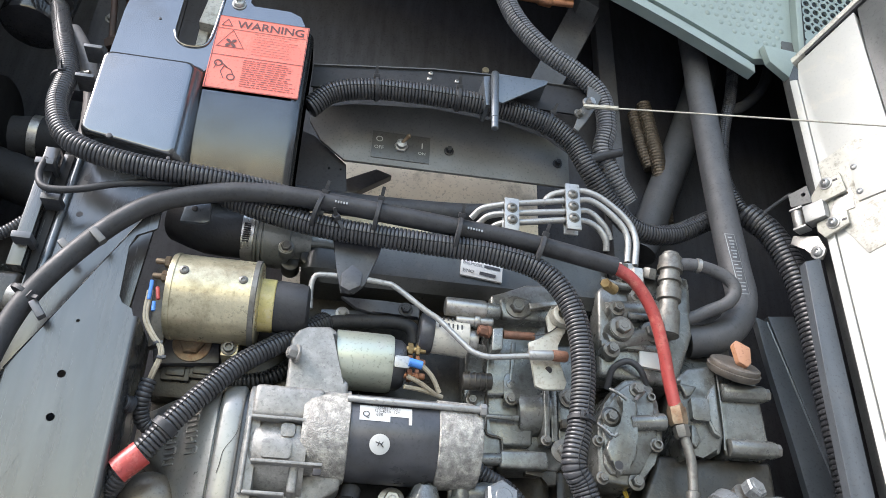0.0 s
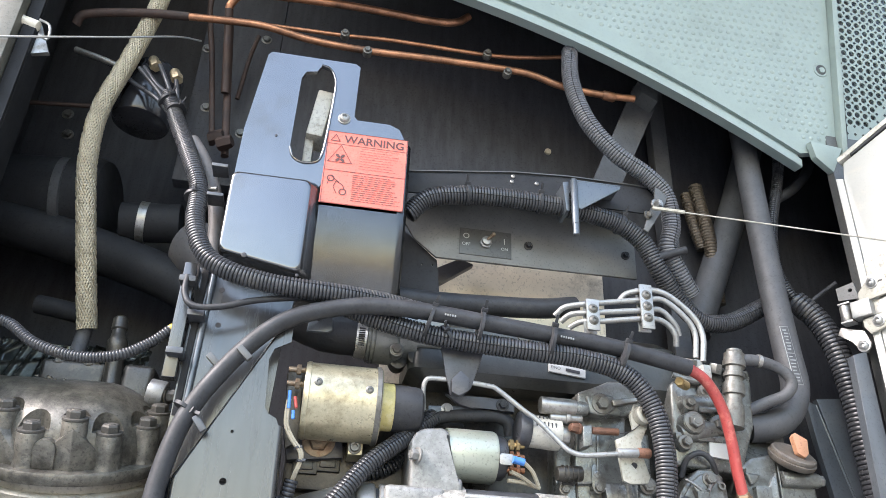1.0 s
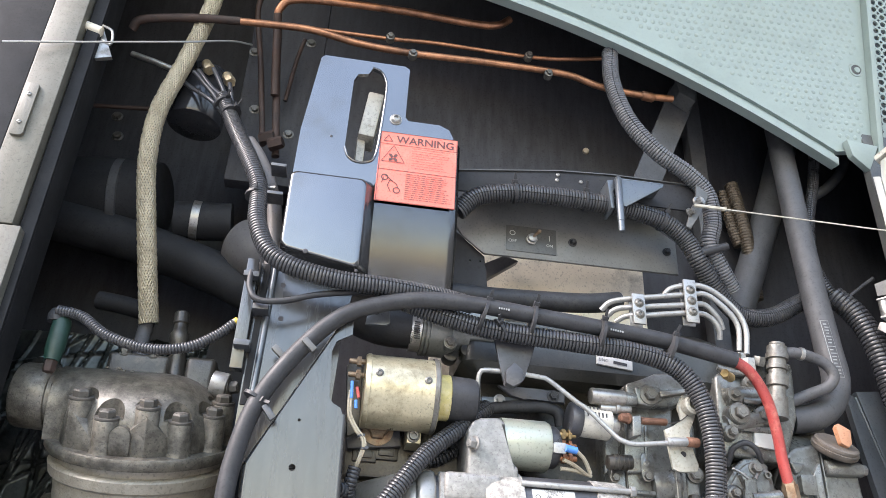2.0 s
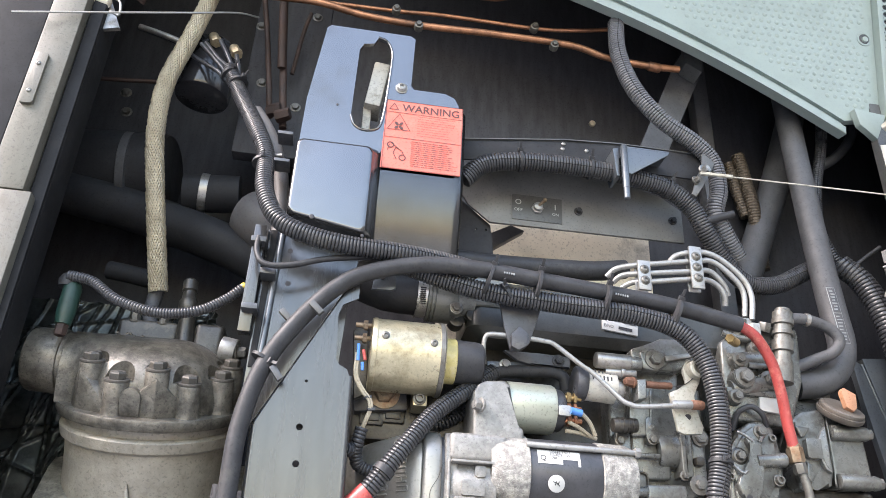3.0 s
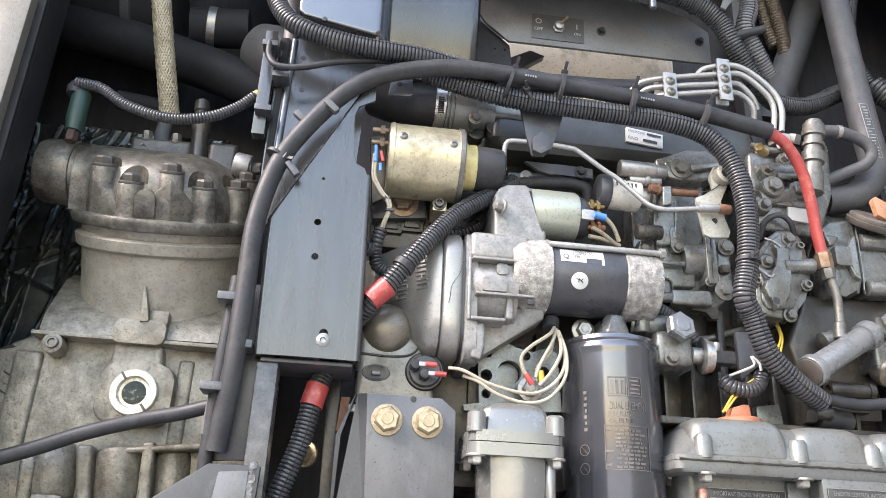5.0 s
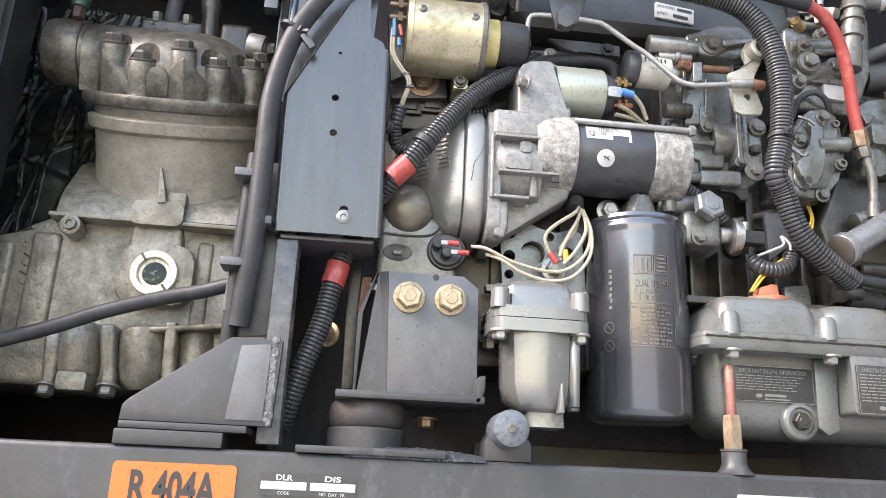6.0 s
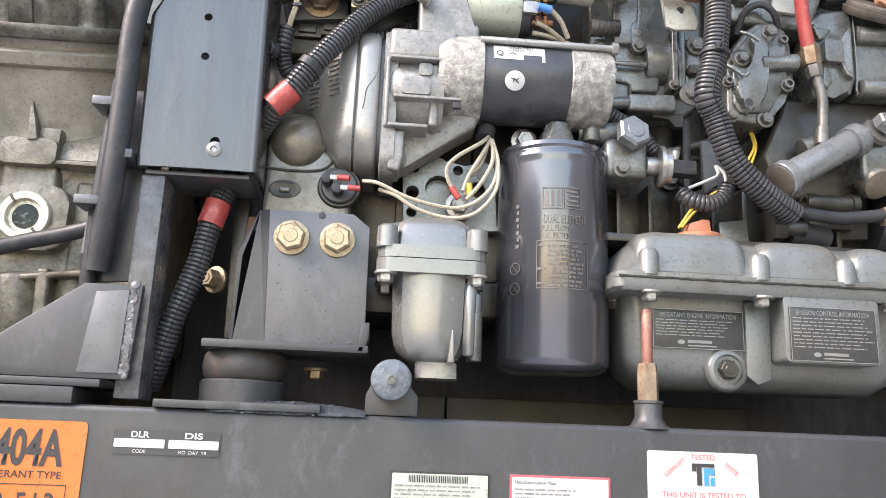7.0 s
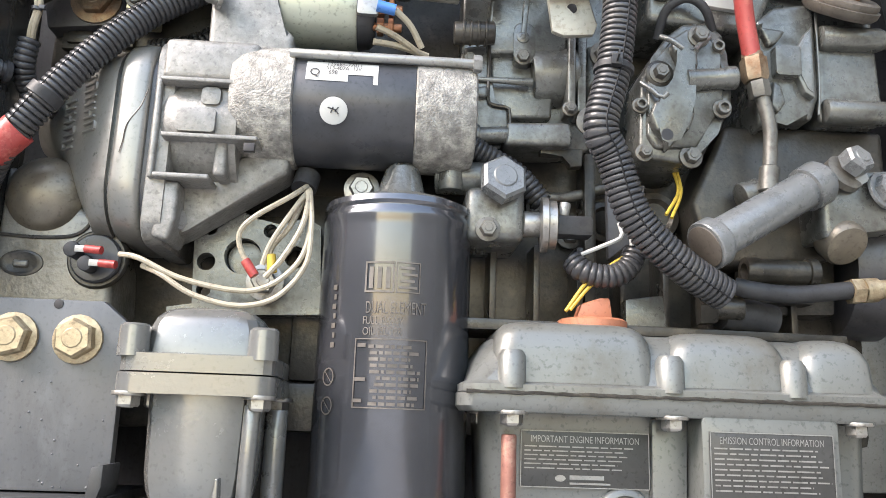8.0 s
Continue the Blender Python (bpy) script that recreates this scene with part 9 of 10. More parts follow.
bolt(vc, (dp.x, 0.7175, dp.z), r=0.0088, h=0.007, mat=M_DARKCAST, name="drain_plug", washer=1.1)
bm = B()
prism(bm, [(0.272, 0.716, 2.003), (0.297, 0.716, 2.004), (0.294, 0.716, 1.933), (0.281, 0.716, 1.928), (0.271, 0.716, 1.936)], 0.7125, 0.722, 0.004)
part("rib", bm, M_VALVE, vc)
oc = Vector((0.24, 0.735, 2.078))
fcap = thing("filler_cap", oc, "orange plastic oil filler cap on the valve cover", "filler cap")
bm = B()
lathe(bm, (oc.x, 0.738, 2.060), (0, 0, 1), [(0, 0.024), (0.006, 0.024), (0.0075, 0.022)], 32)
part("disc", bm, M_ORANGEPLASTIC, fcap)
bm = B()
prism(bm, [(oc.x - 0.013, 2.066), (oc.x + 0.013, 2.066), (oc.x + 0.011, 2.083), (oc.x + 0.004, 2.082), (oc.x - 0.009, 2.078)], 0.73, 0.742, 0.0025)
part("grip", bm, M_ORANGEPLASTIC, fcap)
bm = B()
prism(bm, [(0.265, 0.745, 2.084), (0.292, 0.745, 2.088), (0.295, 0.745, 2.062), (0.265, 0.745, 2.061)], 0.742, 0.752, 0.002)
single("small_tab", bm, M_PUMP, "grey cast tab with a hole above the valve cover", "bracket")
# lower-right wires and loom end
for q, m, r in (([(0.22, 0.73, 2.072), (0.235, 0.73, 2.093), (0.251, 0.728, 2.105), (0.263, 0.728, 2.113)], M_YELLOW, 0.0013), ([(0.223, 0.73, 2.073), (0.238, 0.73, 2.091), (0.255, 0.728, 2.103)], M_YELLOW, 0.0013), ([(0.306, 0.755, 2.186), (0.308, 0.75, 2.167), (0.295, 0.74, 2.146)], M_YELLOW, 0.0013), ([(0.309, 0.755, 2.185), (0.31, 0.75, 2.166), (0.299, 0.74, 2.144)], M_YELLOW, 0.0013),
                ([(0.256, 0.725, 2.134), (0.257, 0.722, 2.124), (0.246, 0.724, 2.118), (0.231, 0.73, 2.112)], M_PAPER, 0.0015), ([(0.257, 0.725, 2.134), (0.263, 0.722, 2.126), (0.264, 0.722, 2.118)], M_PAPER, 0.0015)):
    bm = B()
    tube(bm, q, r, 8)
    single("wire", bm, m, "thin yellow wire by the loom" if m is M_YELLOW else "thin white wire by the loom", "wire", "loose wires")
bm = B()
conduit(bm, [(0.225, 0.735, 2.109), (0.233, 0.73, 2.1), (0.249, 0.728, 2.097), (0.262, 0.728, 2.103), (0.269, 0.73, 2.116)], 0.0085, 0.0042, 0.0014, 12)
single("wiring_loom", bm, M_CONDUIT, "short curled corrugated loom end", "wiring loom")
bm = B()
prism(bm, [(0.255, 0.755, 2.17), (0.284, 0.755, 2.171), (0.279, 0.755, 2.132), (0.256, 0.755, 2.114)], 0.752, 0.757, 0.001)
single("sensor_bracket", bm, M_BLACK, "black sheet bracket behind the loom", "bracket")

# sheet panels low behind the valve cover
low = thing("rear_cover_sheet", (0.12, 0.885, 1.62), "two olive-grey sheet panels with a narrow seam behind the rail", "panel")
for xa, xb in ((-0.041, 0.02), (0.022, 0.347)):
    bm = B()
    box(bm, xa, xb, 0.880, 0.886, 1.62, 1.915, 0.0015)
    part("panel", bm, M_OLIVE, low)

# ---- injection pump, oil pump, timing cover, pipework ----
pump = thing("injection_pump", (0.22, 0.76, 2.14), "grey cast fuel injection pump with bolted covers", "fuel pump")


def slab(name, pts, y0, y1, mat, parent, w=0.002, label="", seg=3):
    bm = B()
    prism(bm, pts, y0, y1, w, seg)
    return part(name, bm, mat, parent, label)


def bar(name, a, b, r, mat, parent, r2=None, label="", w=0.0012):
    bm = B()
    cyl(bm, a, b, r, r2, 26, w)
    return part(name, bm, mat, parent, label)


slab("back_casting", [(0.146, 0.77, 2.329), (0.268, 0.77, 2.339), (0.265, 0.77, 2.218), (0.244, 0.77, 2.2), (0.147, 0.77, 2.196)], 0.768, 0.80, M_ENGINE, pump, 0.004)
slab("body", [(0.167, 0.757, 2.34), (0.21, 0.757, 2.347), (0.217, 0.757, 2.275), (0.215, 0.757, 2.221), (0.182, 0.757, 2.219), (0.168, 0.757, 2.233)], 0.756, 0.78, M_ENGINE, pump, 0.003)
slab("left_cheek", [(0.147, 0.75, 2.271), (0.167, 0.75, 2.275), (0.168, 0.75, 2.229), (0.182, 0.75, 2.226), (0.183, 0.75, 2.202), (0.15, 0.75, 2.2)], 0.7495, 0.78, M_ENGINE, pump, 0.003)
bm = B()
tube(bm, [(0.166, 0.749, 2.274), (0.166, 0.748, 2.25), (0.166, 0.748, 2.229), (0.171, 0.748, 2.225), (0.18, 0.748, 2.224), (0.182, 0.748, 2.219), (0.182, 0.748, 2.203), (0.178, 0.748, 2.198), (0.173, 0.748, 2.198)], 0.0014, 8)
part("gasket_bead", bm, M_DARKCAST, pump, "dark gasket edge")
slab("boss_pad", [(0.152, 0.744, 2.237), (0.165, 0.744, 2.239), (0.165, 0.744, 2.23), (0.152, 0.744, 2.229)], 0.744, 0.752, M_ENGINE, pump, 0.0025)
bar("rib", (0.153, 0.748, 2.245), (0.199, 0.748, 2.245), 0.0016, M_ENGINE, pump, 0.0032)
bm = B()
cyl(bm, (0.199, 0.768, 2.256), (0.235, 0.768, 2.26), 0.0245, seg=40, w=0.003)
part("governor_housing", bm, M_ENGINE, pump, "round governor housing")
slab("flange", [(0.225, 0.744, 2.308), (0.231, 0.744, 2.309), (0.23, 0.744, 2.225), (0.224, 0.744, 2.224)], 0.742, 0.78, M_ENGINE, pump, 0.0015)
slab("flange", [(0.233, 0.747, 2.311), (0.24, 0.747, 2.311), (0.239, 0.747, 2.223), (0.232, 0.747, 2.223)], 0.746, 0.78, M_ENGINE, pump, 0.0015)
slab("end_casting", [(0.241, 0.752, 2.28), (0.26, 0.752, 2.282), (0.259, 0.752, 2.223), (0.24, 0.752, 2.222)], 0.752, 0.79, M_ENGINE, pump, 0.004)
slab("lower_housing", [(0.179, 0.744, 2.211), (0.226, 0.744, 2.213), (0.228, 0.744, 2.204), (0.227, 0.744, 2.195), (0.178, 0.744, 2.193)], 0.742, 0.78, M_ENGINE, pump, 0.0055, "", 4)
bar("stub", (0.15, 0.748, 2.2), (0.181, 0.748, 2.203), 0.0062, M_ENGINE, pump)
bar("stub_collar", (0.156, 0.748, 2.201), (0.16, 0.748, 2.201), 0.0082, M_ENGINE, pump)
slab("bottom_tab", [(0.206, 0.752, 2.195), (0.238, 0.752, 2.197), (0.237, 0.752, 2.183), (0.228, 0.752, 2.182), (0.223, 0.752, 2.191), (0.206, 0.752, 2.191)], 0.752, 0.76, M_DARKCAST, pump, 0.001)
pl = slab("cover_plate", rounded(0.184, 0.2, 2.259, 2.292, 0.0062), 0.746, 0.758, M_ENGINE, pump, 0.0018, "small two-bolt cover")
bolt(pl, (0.191, 0.746, 2.264), r=0.0048, h=0.004, washer=1.35)
bolt(pl, (0.191, 0.746, 2.28), r=0.0048, h=0.0012, kind="round", washer=0, mat=M_ENGINE)
for p, r, wsh in (((0.226, 0.744, 2.224), 0.0044, 1.3), ((0.242, 0.742, 2.214), 0.0062, 1.9), ((0.151, 0.748, 2.26), 0.0048, 1.3), ((0.178, 0.755, 2.274), 0.0036, 1.2), ((0.253, 0.75, 2.272), 0.0075, 1.4)):
    bolt(pump, p, r=r, h=0.005, washer=wsh)
bm = B()
box(bm, 0.242, 0.253, 0.742, 0.76, 2.237, 2.248, 0.004)
part("port_plug", bm, M_DARKCAST, pump)
# upper part of the pump
slab("upper_plate", [(0.169, 0.75, 2.353), (0.232, 0.75, 2.358), (0.224, 0.75, 2.272), (0.163, 0.75, 2.266)], 0.748, 0.79, M_ENGINE, pump, 0.003)
slab("upper_rib", [(0.192, 0.746, 2.325), (0.197, 0.746, 2.326), (0.193, 0.746, 2.278), (0.189, 0.746, 2.278)], 0.745, 0.752, M_ENGINE, pump, 0.001)
slab("top_housing", [(0.166, 0.735, 2.371), (0.188, 0.735, 2.379), (0.205, 0.735, 2.388), (0.232, 0.735, 2.39), (0.246, 0.735, 2.38), (0.248, 0.735, 2.36), (0.225, 0.735, 2.347), (0.166, 0.735, 2.346)], 0.731, 0.79, M_ENGINE, pump, 0.004)
bar("damper", (0.116, 0.722, 2.348), (0.159, 0.722, 2.348), 0.0098, M_STEEL, pump, None, "bright machined cylinder", 0.002)
bar("damper_neck", (0.158, 0.722, 2.348), (0.173, 0.722, 2.348), 0.0082, M_ENGINE, pump)
slab("arm_seat", [(0.175, 0.727, 2.366), (0.191, 0.727, 2.372), (0.209, 0.727, 2.368), (0.21, 0.727, 2.353), (0.196, 0.727, 2.343), (0.177, 0.727, 2.345)], 0.7265, 0.735, M_ENGINE, pump, 0.003)
bolt(pump, (0.193, 0.726, 2.357), r=0.0078, h=0.007, washer=1.55)
slab("arm", [(0.205, 0.722, 2.362), (0.241, 0.722, 2.37), (0.242, 0.722, 2.364), (0.206, 0.722, 2.355)], 0.722, 0.729, M_STEEL, pump, 0.0015, "control arm")
bar("screw", (0.128, 0.725, 2.335), (0.167, 0.725, 2.336), 0.0055, M_STEEL, pump)
bar("screw_collar", (0.147, 0.725, 2.336), (0.153, 0.725, 2.336), 0.0072, M_STEEL, pump)
slab("lever", [(0.165, 0.716, 2.326), (0.176, 0.716, 2.328), (0.175, 0.716, 2.304), (0.164, 0.716, 2.301)], 0.715, 0.735, M_ENGINE, pump, 0.0015, "control lever")
bolt(pump, (0.162, 0.722, 2.324), axis=(-1, -0.3, 0), r=0.0055, h=0.010, mat=M_RUST, washer=1.2)
bar("rod", (0.177, 0.722, 2.323), (0.21, 0.722, 2.324), 0.0042, M_RUST, pump, None, "rust-stained control rod")
bar("sensor_plug", (0.138, 0.735, 2.274), (0.168, 0.735, 2.276), 0.0085, M_DARKCAST, pump, None, "ribbed dark plug")
for k in range(4):
    q = Vector((0.144, 0.735, 2.275)) + Vector((0.0055 * k, 0, 0))
    bar("rib", q, q + Vector((0.0018, 0, 0)), 0.0095, M_DARKCAST, pump, None, "", 0.0005)
bm = B()
prism(bm, [(0.1990, 2.3100), (0.2050, 2.2650), (0.2130, 2.2620), (0.2340, 2.2640), (0.2370, 2.2720), (0.2290, 2.2930), (0.2280, 2.3090), (0.2370, 2.3240), (0.2430, 2.3430), (0.2380, 2.3520), (0.2250, 2.3540), (0.2180, 2.3400), (0.2210, 2.3220), (0.2100, 2.3150)], 0.705, 0.709, 0.001)
br = part("bracket", bm, M_GALV, pump, "pale galvanised line bracket")
bm = B()
lathe(bm, (0.231, 0.716, 2.340), (0.12, -1, 0), [(0, 0.0105), (0.002, 0.0112), (0.021, 0.0112), (0.022, 0.0098), (0.022, 0.0062), (0.017, 0.0055)], 28)
part("collar", bm, M_GALV, br, "hollow collar")
bm = B()
lathe(bm, (0.2328, 0.7005, 2.340), (0.12, -1, 0), [(0, 0.0055), (0.0006, 0.0052)], 14)
part("bore", bm, M_INK, br)
bm = B()
cyl(bm, (0.219, 0.705, 2.283), (0.218, 0.704, 2.282), 0.0035, w=0.0001)
part("hole", bm, M_INK, br)
bm = B()
tube(bm, [(0.204, 0.704, 2.317), (0.218, 0.704, 2.321), (0.231, 0.704, 2.331)], 0.0006, 6)
part("crack", bm, M_INK, br)

# oil pump block with cast reliefs
op = thing("oil_pump", (0.31, 0.745, 2.185), "oily grey cast oil pump with a pear-shaped cover and bolts", "oil pump")
slab("body", [(0.2750, 2.2470), (0.2840, 2.2630), (0.2960, 2.2810), (0.3080, 2.2910), (0.3260, 2.2940), (0.3390, 2.2840), (0.3360, 2.2670), (0.3450, 2.2580), (0.3420, 2.2230), (0.3280, 2.2080), (0.3190, 2.1850), (0.3040, 2.1820), (0.2810, 2.1840), (0.2730, 2.1920)], 0.7300, 0.80, M_PUMP, op, 0.004)
slab("face", [(0.2790, 2.2440), (0.2870, 2.2600), (0.2975, 2.2760), (0.3090, 2.2850), (0.3240, 2.2870), (0.3310, 2.2640), (0.3360, 2.2560), (0.3350, 2.2260), (0.3220, 2.2080), (0.3140, 2.1930), (0.2840, 2.1910), (0.2780, 2.2000)], 0.7262, 0.7305, M_PUMP, op, 0.003)
slab("cover", [(0.2950, 2.2700), (0.3020, 2.2650), (0.3130, 2.2650), (0.3140, 2.2530), (0.3090, 2.2410), (0.3085, 2.2270), (0.3105, 2.2150), (0.3060, 2.2030), (0.2975, 2.1970), (0.2910, 2.1880), (0.2880, 2.1960), (0.2815, 2.2020), (0.2780, 2.2130), (0.2820, 2.2230), (0.2890, 2.2280), (0.2970, 2.2400), (0.3005, 2.2540), (0.2960, 2.2630)], 0.7180, 0.7290, M_PUMP, op, 0.0026, "pear-shaped raised cover", 3)
# Ribs get a brighter paint than the pump for their edge highlights.
for q in ([(0.2740, 0.7262, 2.2400), (0.2800, 0.7215, 2.2330), (0.2865, 0.7190, 2.2262), (0.2905, 0.7180, 2.2295)], [(0.2890, 0.7250, 2.2765), (0.2950, 0.7190, 2.2710), (0.3030, 0.7180, 2.2645)], [(0.3120, 0.7190, 2.2640), (0.3180, 0.7235, 2.2720), (0.3260, 0.7262, 2.2790)]):
    bm = B()
    tube(bm, q, 0.0021, 10)
    part("rib", bm, M_BOWL, op, "cast rib, paler for the highlight along its edge")
bm = B()
lathe(bm, (0.306, 0.7235, 2.2425), (1, 0.0, 0.12), [(0, 0.0082), (0.028, 0.0074), (0.030, 0.0086), (0.0365, 0.0086), (0.0375, 0.0076), (0.0376, 0.003)], 28)
part("port", bm, M_PUMP, op)
bm = B()
lathe(bm, (0.2895, 0.7183, 2.1985), (0, -1, 0), [(0, 0.0046), (0.0004, 0.0043), (0.0005, 0.001)], 18)
part("port_hole", bm, M_INK, op)
bm = B()
lathe(bm, (0.288, 0.7264, 2.248), (0, -1, 0), [(0, 0.0105), (0.0006, 0.0098), (0.0008, 0.003)], 24)
part("bolt_seat", bm, M_DARKCAST, op, "dark seat round the bolt")
for p, kd, r in (((0.288, 0.7262, 2.248), "hex", 0.0056), ((0.276, 0.729, 2.1875), "hex", 0.0046), ((0.310, 0.729, 2.1865), "hex", 0.0060), ((0.333, 0.7262, 2.223), "socket", 0.0050), ((0.2735, 0.7285, 2.2230), "socket", 0.0042), ((0.332, 0.729, 2.272), "socket", 0.0045), ((0.318, 0.7262, 2.279), "hex", 0.0060)):
    bolt(op, p, r=r, h=0.0062, kind=kd, washer=1.4, spin=p[0] * 50, mat=M_BOLT)
bm = B()
tube(bm, [(0.292, 0.742, 2.283), (0.295, 0.732, 2.3), (0.303, 0.726, 2.307), (0.313, 0.724, 2.308), (0.323, 0.724, 2.300), (0.331, 0.732, 2.288)], 0.0034, 10)
part("feed_pipe", bm, M_RUBBER, op, "thin black feed pipe")
bm = B()
box(bm, 0.326, 0.353, 0.7305, 0.7355, 2.306, 2.3255, 0.0008, Matrix.Rotation(0.1, 4, 'Y'))
part("paper_label", bm, M_PAPER, op, "blank white label")
# housing between pump and fuel lines
hd = thing("fuel_distributor", (0.32, 0.75, 2.28), "grey cast pump head with bolts and stacked fittings", "fuel pump")
bm = B()
prism(bm, [(0.287, 0.74, 2.395), (0.328, 0.74, 2.423), (0.397, 0.74, 2.423), (0.392, 0.74, 2.351), (0.367, 0.74, 2.289), (0.282, 0.74, 2.295)], 0.735, 0.80, 0.006, 3)
part("body", bm, M_PUMP, hd)
bm = B()
cyl(bm, (0.295, 0.735, 2.366), (0.364, 0.735, 2.377), 0.0125)
part("gallery", bm, M_PUMP, hd)
bm = B()
cyl(bm, (0.291, 0.735, 2.331), (0.351, 0.735, 2.345), 0.012)
part("gallery", bm, M_PUMP, hd)
bm = B()
box(bm, 0.284, 0.353, 0.728, 0.75, 2.324, 2.333, 0.003)
part("ledge", bm, M_PUMP, hd)
for p, r in (((0.304, 0.718, 2.343), 0.0085), ((0.2935, 0.725, 2.320), 0.0058), ((0.303, 0.724, 2.368), 0.006), ((0.340, 0.726, 2.345), 0.0078), ((0.329, 0.728, 2.388), 0.0055)):
    bar("bolt_boss", (p[0], 0.740, p[2]), p, r * 1.75, M_PUMP, hd, r * 1.6, "", 0.0015)
    bolt(hd, p, r=r, h=0.007, washer=1.5, spin=p[2] * 40)
for q in ([(0.290, 0.733, 2.405), (0.312, 0.729, 2.398), (0.338, 0.729, 2.401)], [(0.315, 0.726, 2.362), (0.335, 0.724, 2.362), (0.352, 0.727, 2.372)]):
    bm = B()
    tube(bm, q, 0.0042, 12)
    part("cast_rib", bm, M_PUMP, hd)
for p in ((0.312, 0.730, 2.414), (0.345, 0.731, 2.412)):
    bm = B()
    hexagon(bm, p, (0.1, -0.5, 1), 0.0085, 0.012)
    part("delivery_valve", bm, M_BOLT, hd, "steel delivery valve")
bm = B()
c = Vector((0.288, 0.711, 2.3875))
hexagon(bm, c, (-0.6, -0.8, 0), 0.0062, 0.006)
lathe(bm, c, (0.8, 0.6, 0), [(0, 0.0058), (0.014, 0.0058)], 14)
part("brass_fitting", bm, M_BRASS, hd, "brass fitting")
bm = B()
s = Vector((0.358, 0.724, 2.352))
lathe(bm, s, (0.13, -0.05, 1), [(-0.01, 0.0125), (0.018, 0.0125), (0.019, 0.0101), (0.030, 0.0101), (0.031, 0.0133), (0.045, 0.0133), (0.046, 0.0105), (0.052, 0.0105), (0.053, 0.0129), (0.058, 0.0129), (0.059, 0.0109), (0.066, 0.0109), (0.067, 0.0137), (0.074, 0.0137), (0.076, 0.0125), (0.084, 0.0125), (0.086, 0.0098), (0.089, 0.0094), (0.090, 0.0031)], 28)
part("fitting", bm, M_BOLT, hd, "stacked steel fittings")
bm = B()
tube(bm, [(0.378, 0.719, 2.428), (0.392, 0.718, 2.429), (0.410, 0.718, 2.427), (0.432, 0.718, 2.418), (0.441, 0.719, 2.404), (0.433, 0.724, 2.390), (0.414, 0.734, 2.382), (0.385, 0.745, 2.370)], 0.0072, 16)
single("bypass_hose", bm, M_MATTE, "short bent black rubber hose on the fittings", "hose")
bm = B()
lathe(bm, (0.397, 0.718, 2.4288), (1, 0, -0.08), [(0, 0.0075), (0.0004, 0.0084), (0.005, 0.0084), (0.0054, 0.0075)], 18)
single("hose_clamp", bm, M_STEEL, "spring clamp on the bypass hose", "hose clamp")

# injector pipes with their clamps
inj = thing("injector_pipes", (0.224, 0.73, 2.484), "four bare steel injector pipes held by clamps", "pipes")
for q in ([(0.227, 0.735, 2.496), (0.237, 0.732, 2.508), (0.256, 0.726, 2.512), (0.277, 0.722, 2.512), (0.299, 0.722, 2.502), (0.323, 0.722, 2.479), (0.331, 0.722, 2.455), (0.327, 0.722, 2.422)],
          [(0.147, 0.75, 2.475), (0.157, 0.742, 2.484), (0.174, 0.735, 2.487), (0.194, 0.73, 2.489), (0.258, 0.725, 2.499), (0.284, 0.724, 2.501), (0.311, 0.724, 2.48), (0.323, 0.726, 2.46), (0.321, 0.728, 2.428)],
          [(0.155, 0.75, 2.468), (0.166, 0.74, 2.475), (0.193, 0.73, 2.476), (0.256, 0.725, 2.484), (0.28, 0.727, 2.488), (0.299, 0.73, 2.472), (0.306, 0.735, 2.459)],
          [(0.166, 0.75, 2.461), (0.178, 0.74, 2.466), (0.2, 0.73, 2.465), (0.263, 0.726, 2.474), (0.286, 0.728, 2.471), (0.298, 0.73, 2.457), (0.3, 0.735, 2.444)]):
    bm = B()
    tube(bm, q, 0.0037, 12)
    part("pipe", bm, M_ZINC, inj)
for p, n in (((0.188, 0.722, 2.47), 2), ((0.258, 0.717, 2.487), 3)):
    bm = B()
    h = 0.0095 * n + 0.002
    box(bm, p[0] - 0.0085, p[0] + 0.0085, p[1], p[1] + 0.004, p[2] - h, p[2] + h, 0.0015)
    box(bm, p[0] - 0.0085, p[0] + 0.0085, p[1] + 0.012, p[1] + 0.015, p[2] - h, p[2] + h, 0.0015)
    cl = part("clamp", bm, M_ZINC, inj, "plated clamp plate")
    for i in range(n):
        bolt(cl, (p[0], p[1], p[2] + (i - (n - 1) / 2) * 0.0155), r=0.0052, h=0.003, mat=M_BOLT, kind="round", name="screw", washer=1.25)
for p in ((0.327, 0.722, 2.415), (0.321, 0.73, 2.424)):
    bm = B()
    hexagon(bm, p, (0, 0, -1), 0.0092, 0.018)
    part("union_nut", bm, M_STEEL, inj)

# timing cover with filler neck
tc = thing("timing_cover", (0.43, 0.76, 2.06), "grey cast timing cover with a raised relief", "engine cover")
slab("left_half", [(0.366, 2.300), (0.380, 2.312), (0.412, 2.318), (0.411, 2.240), (0.405, 2.222), (0.384, 2.222), (0.365, 2.214), (0.362, 2.232), (0.368, 2.256)], 0.734, 0.82, M_PUMP, tc, 0.005, "", 4)
slab("right_half", [(0.413, 2.316), (0.459, 2.312), (0.463, 2.224), (0.412, 2.222)], 0.737, 0.82, M_PUMP, tc, 0.005, "", 4)
bm = B()
tube(bm, [(0.413, 0.735, 2.312), (0.4115, 0.7325, 2.290), (0.4110, 0.7325, 2.250), (0.4090, 0.7325, 2.226)], 0.0009, 8)
part("joint_bead", bm, M_VALVE, tc, "bright sealant bead along the joint")
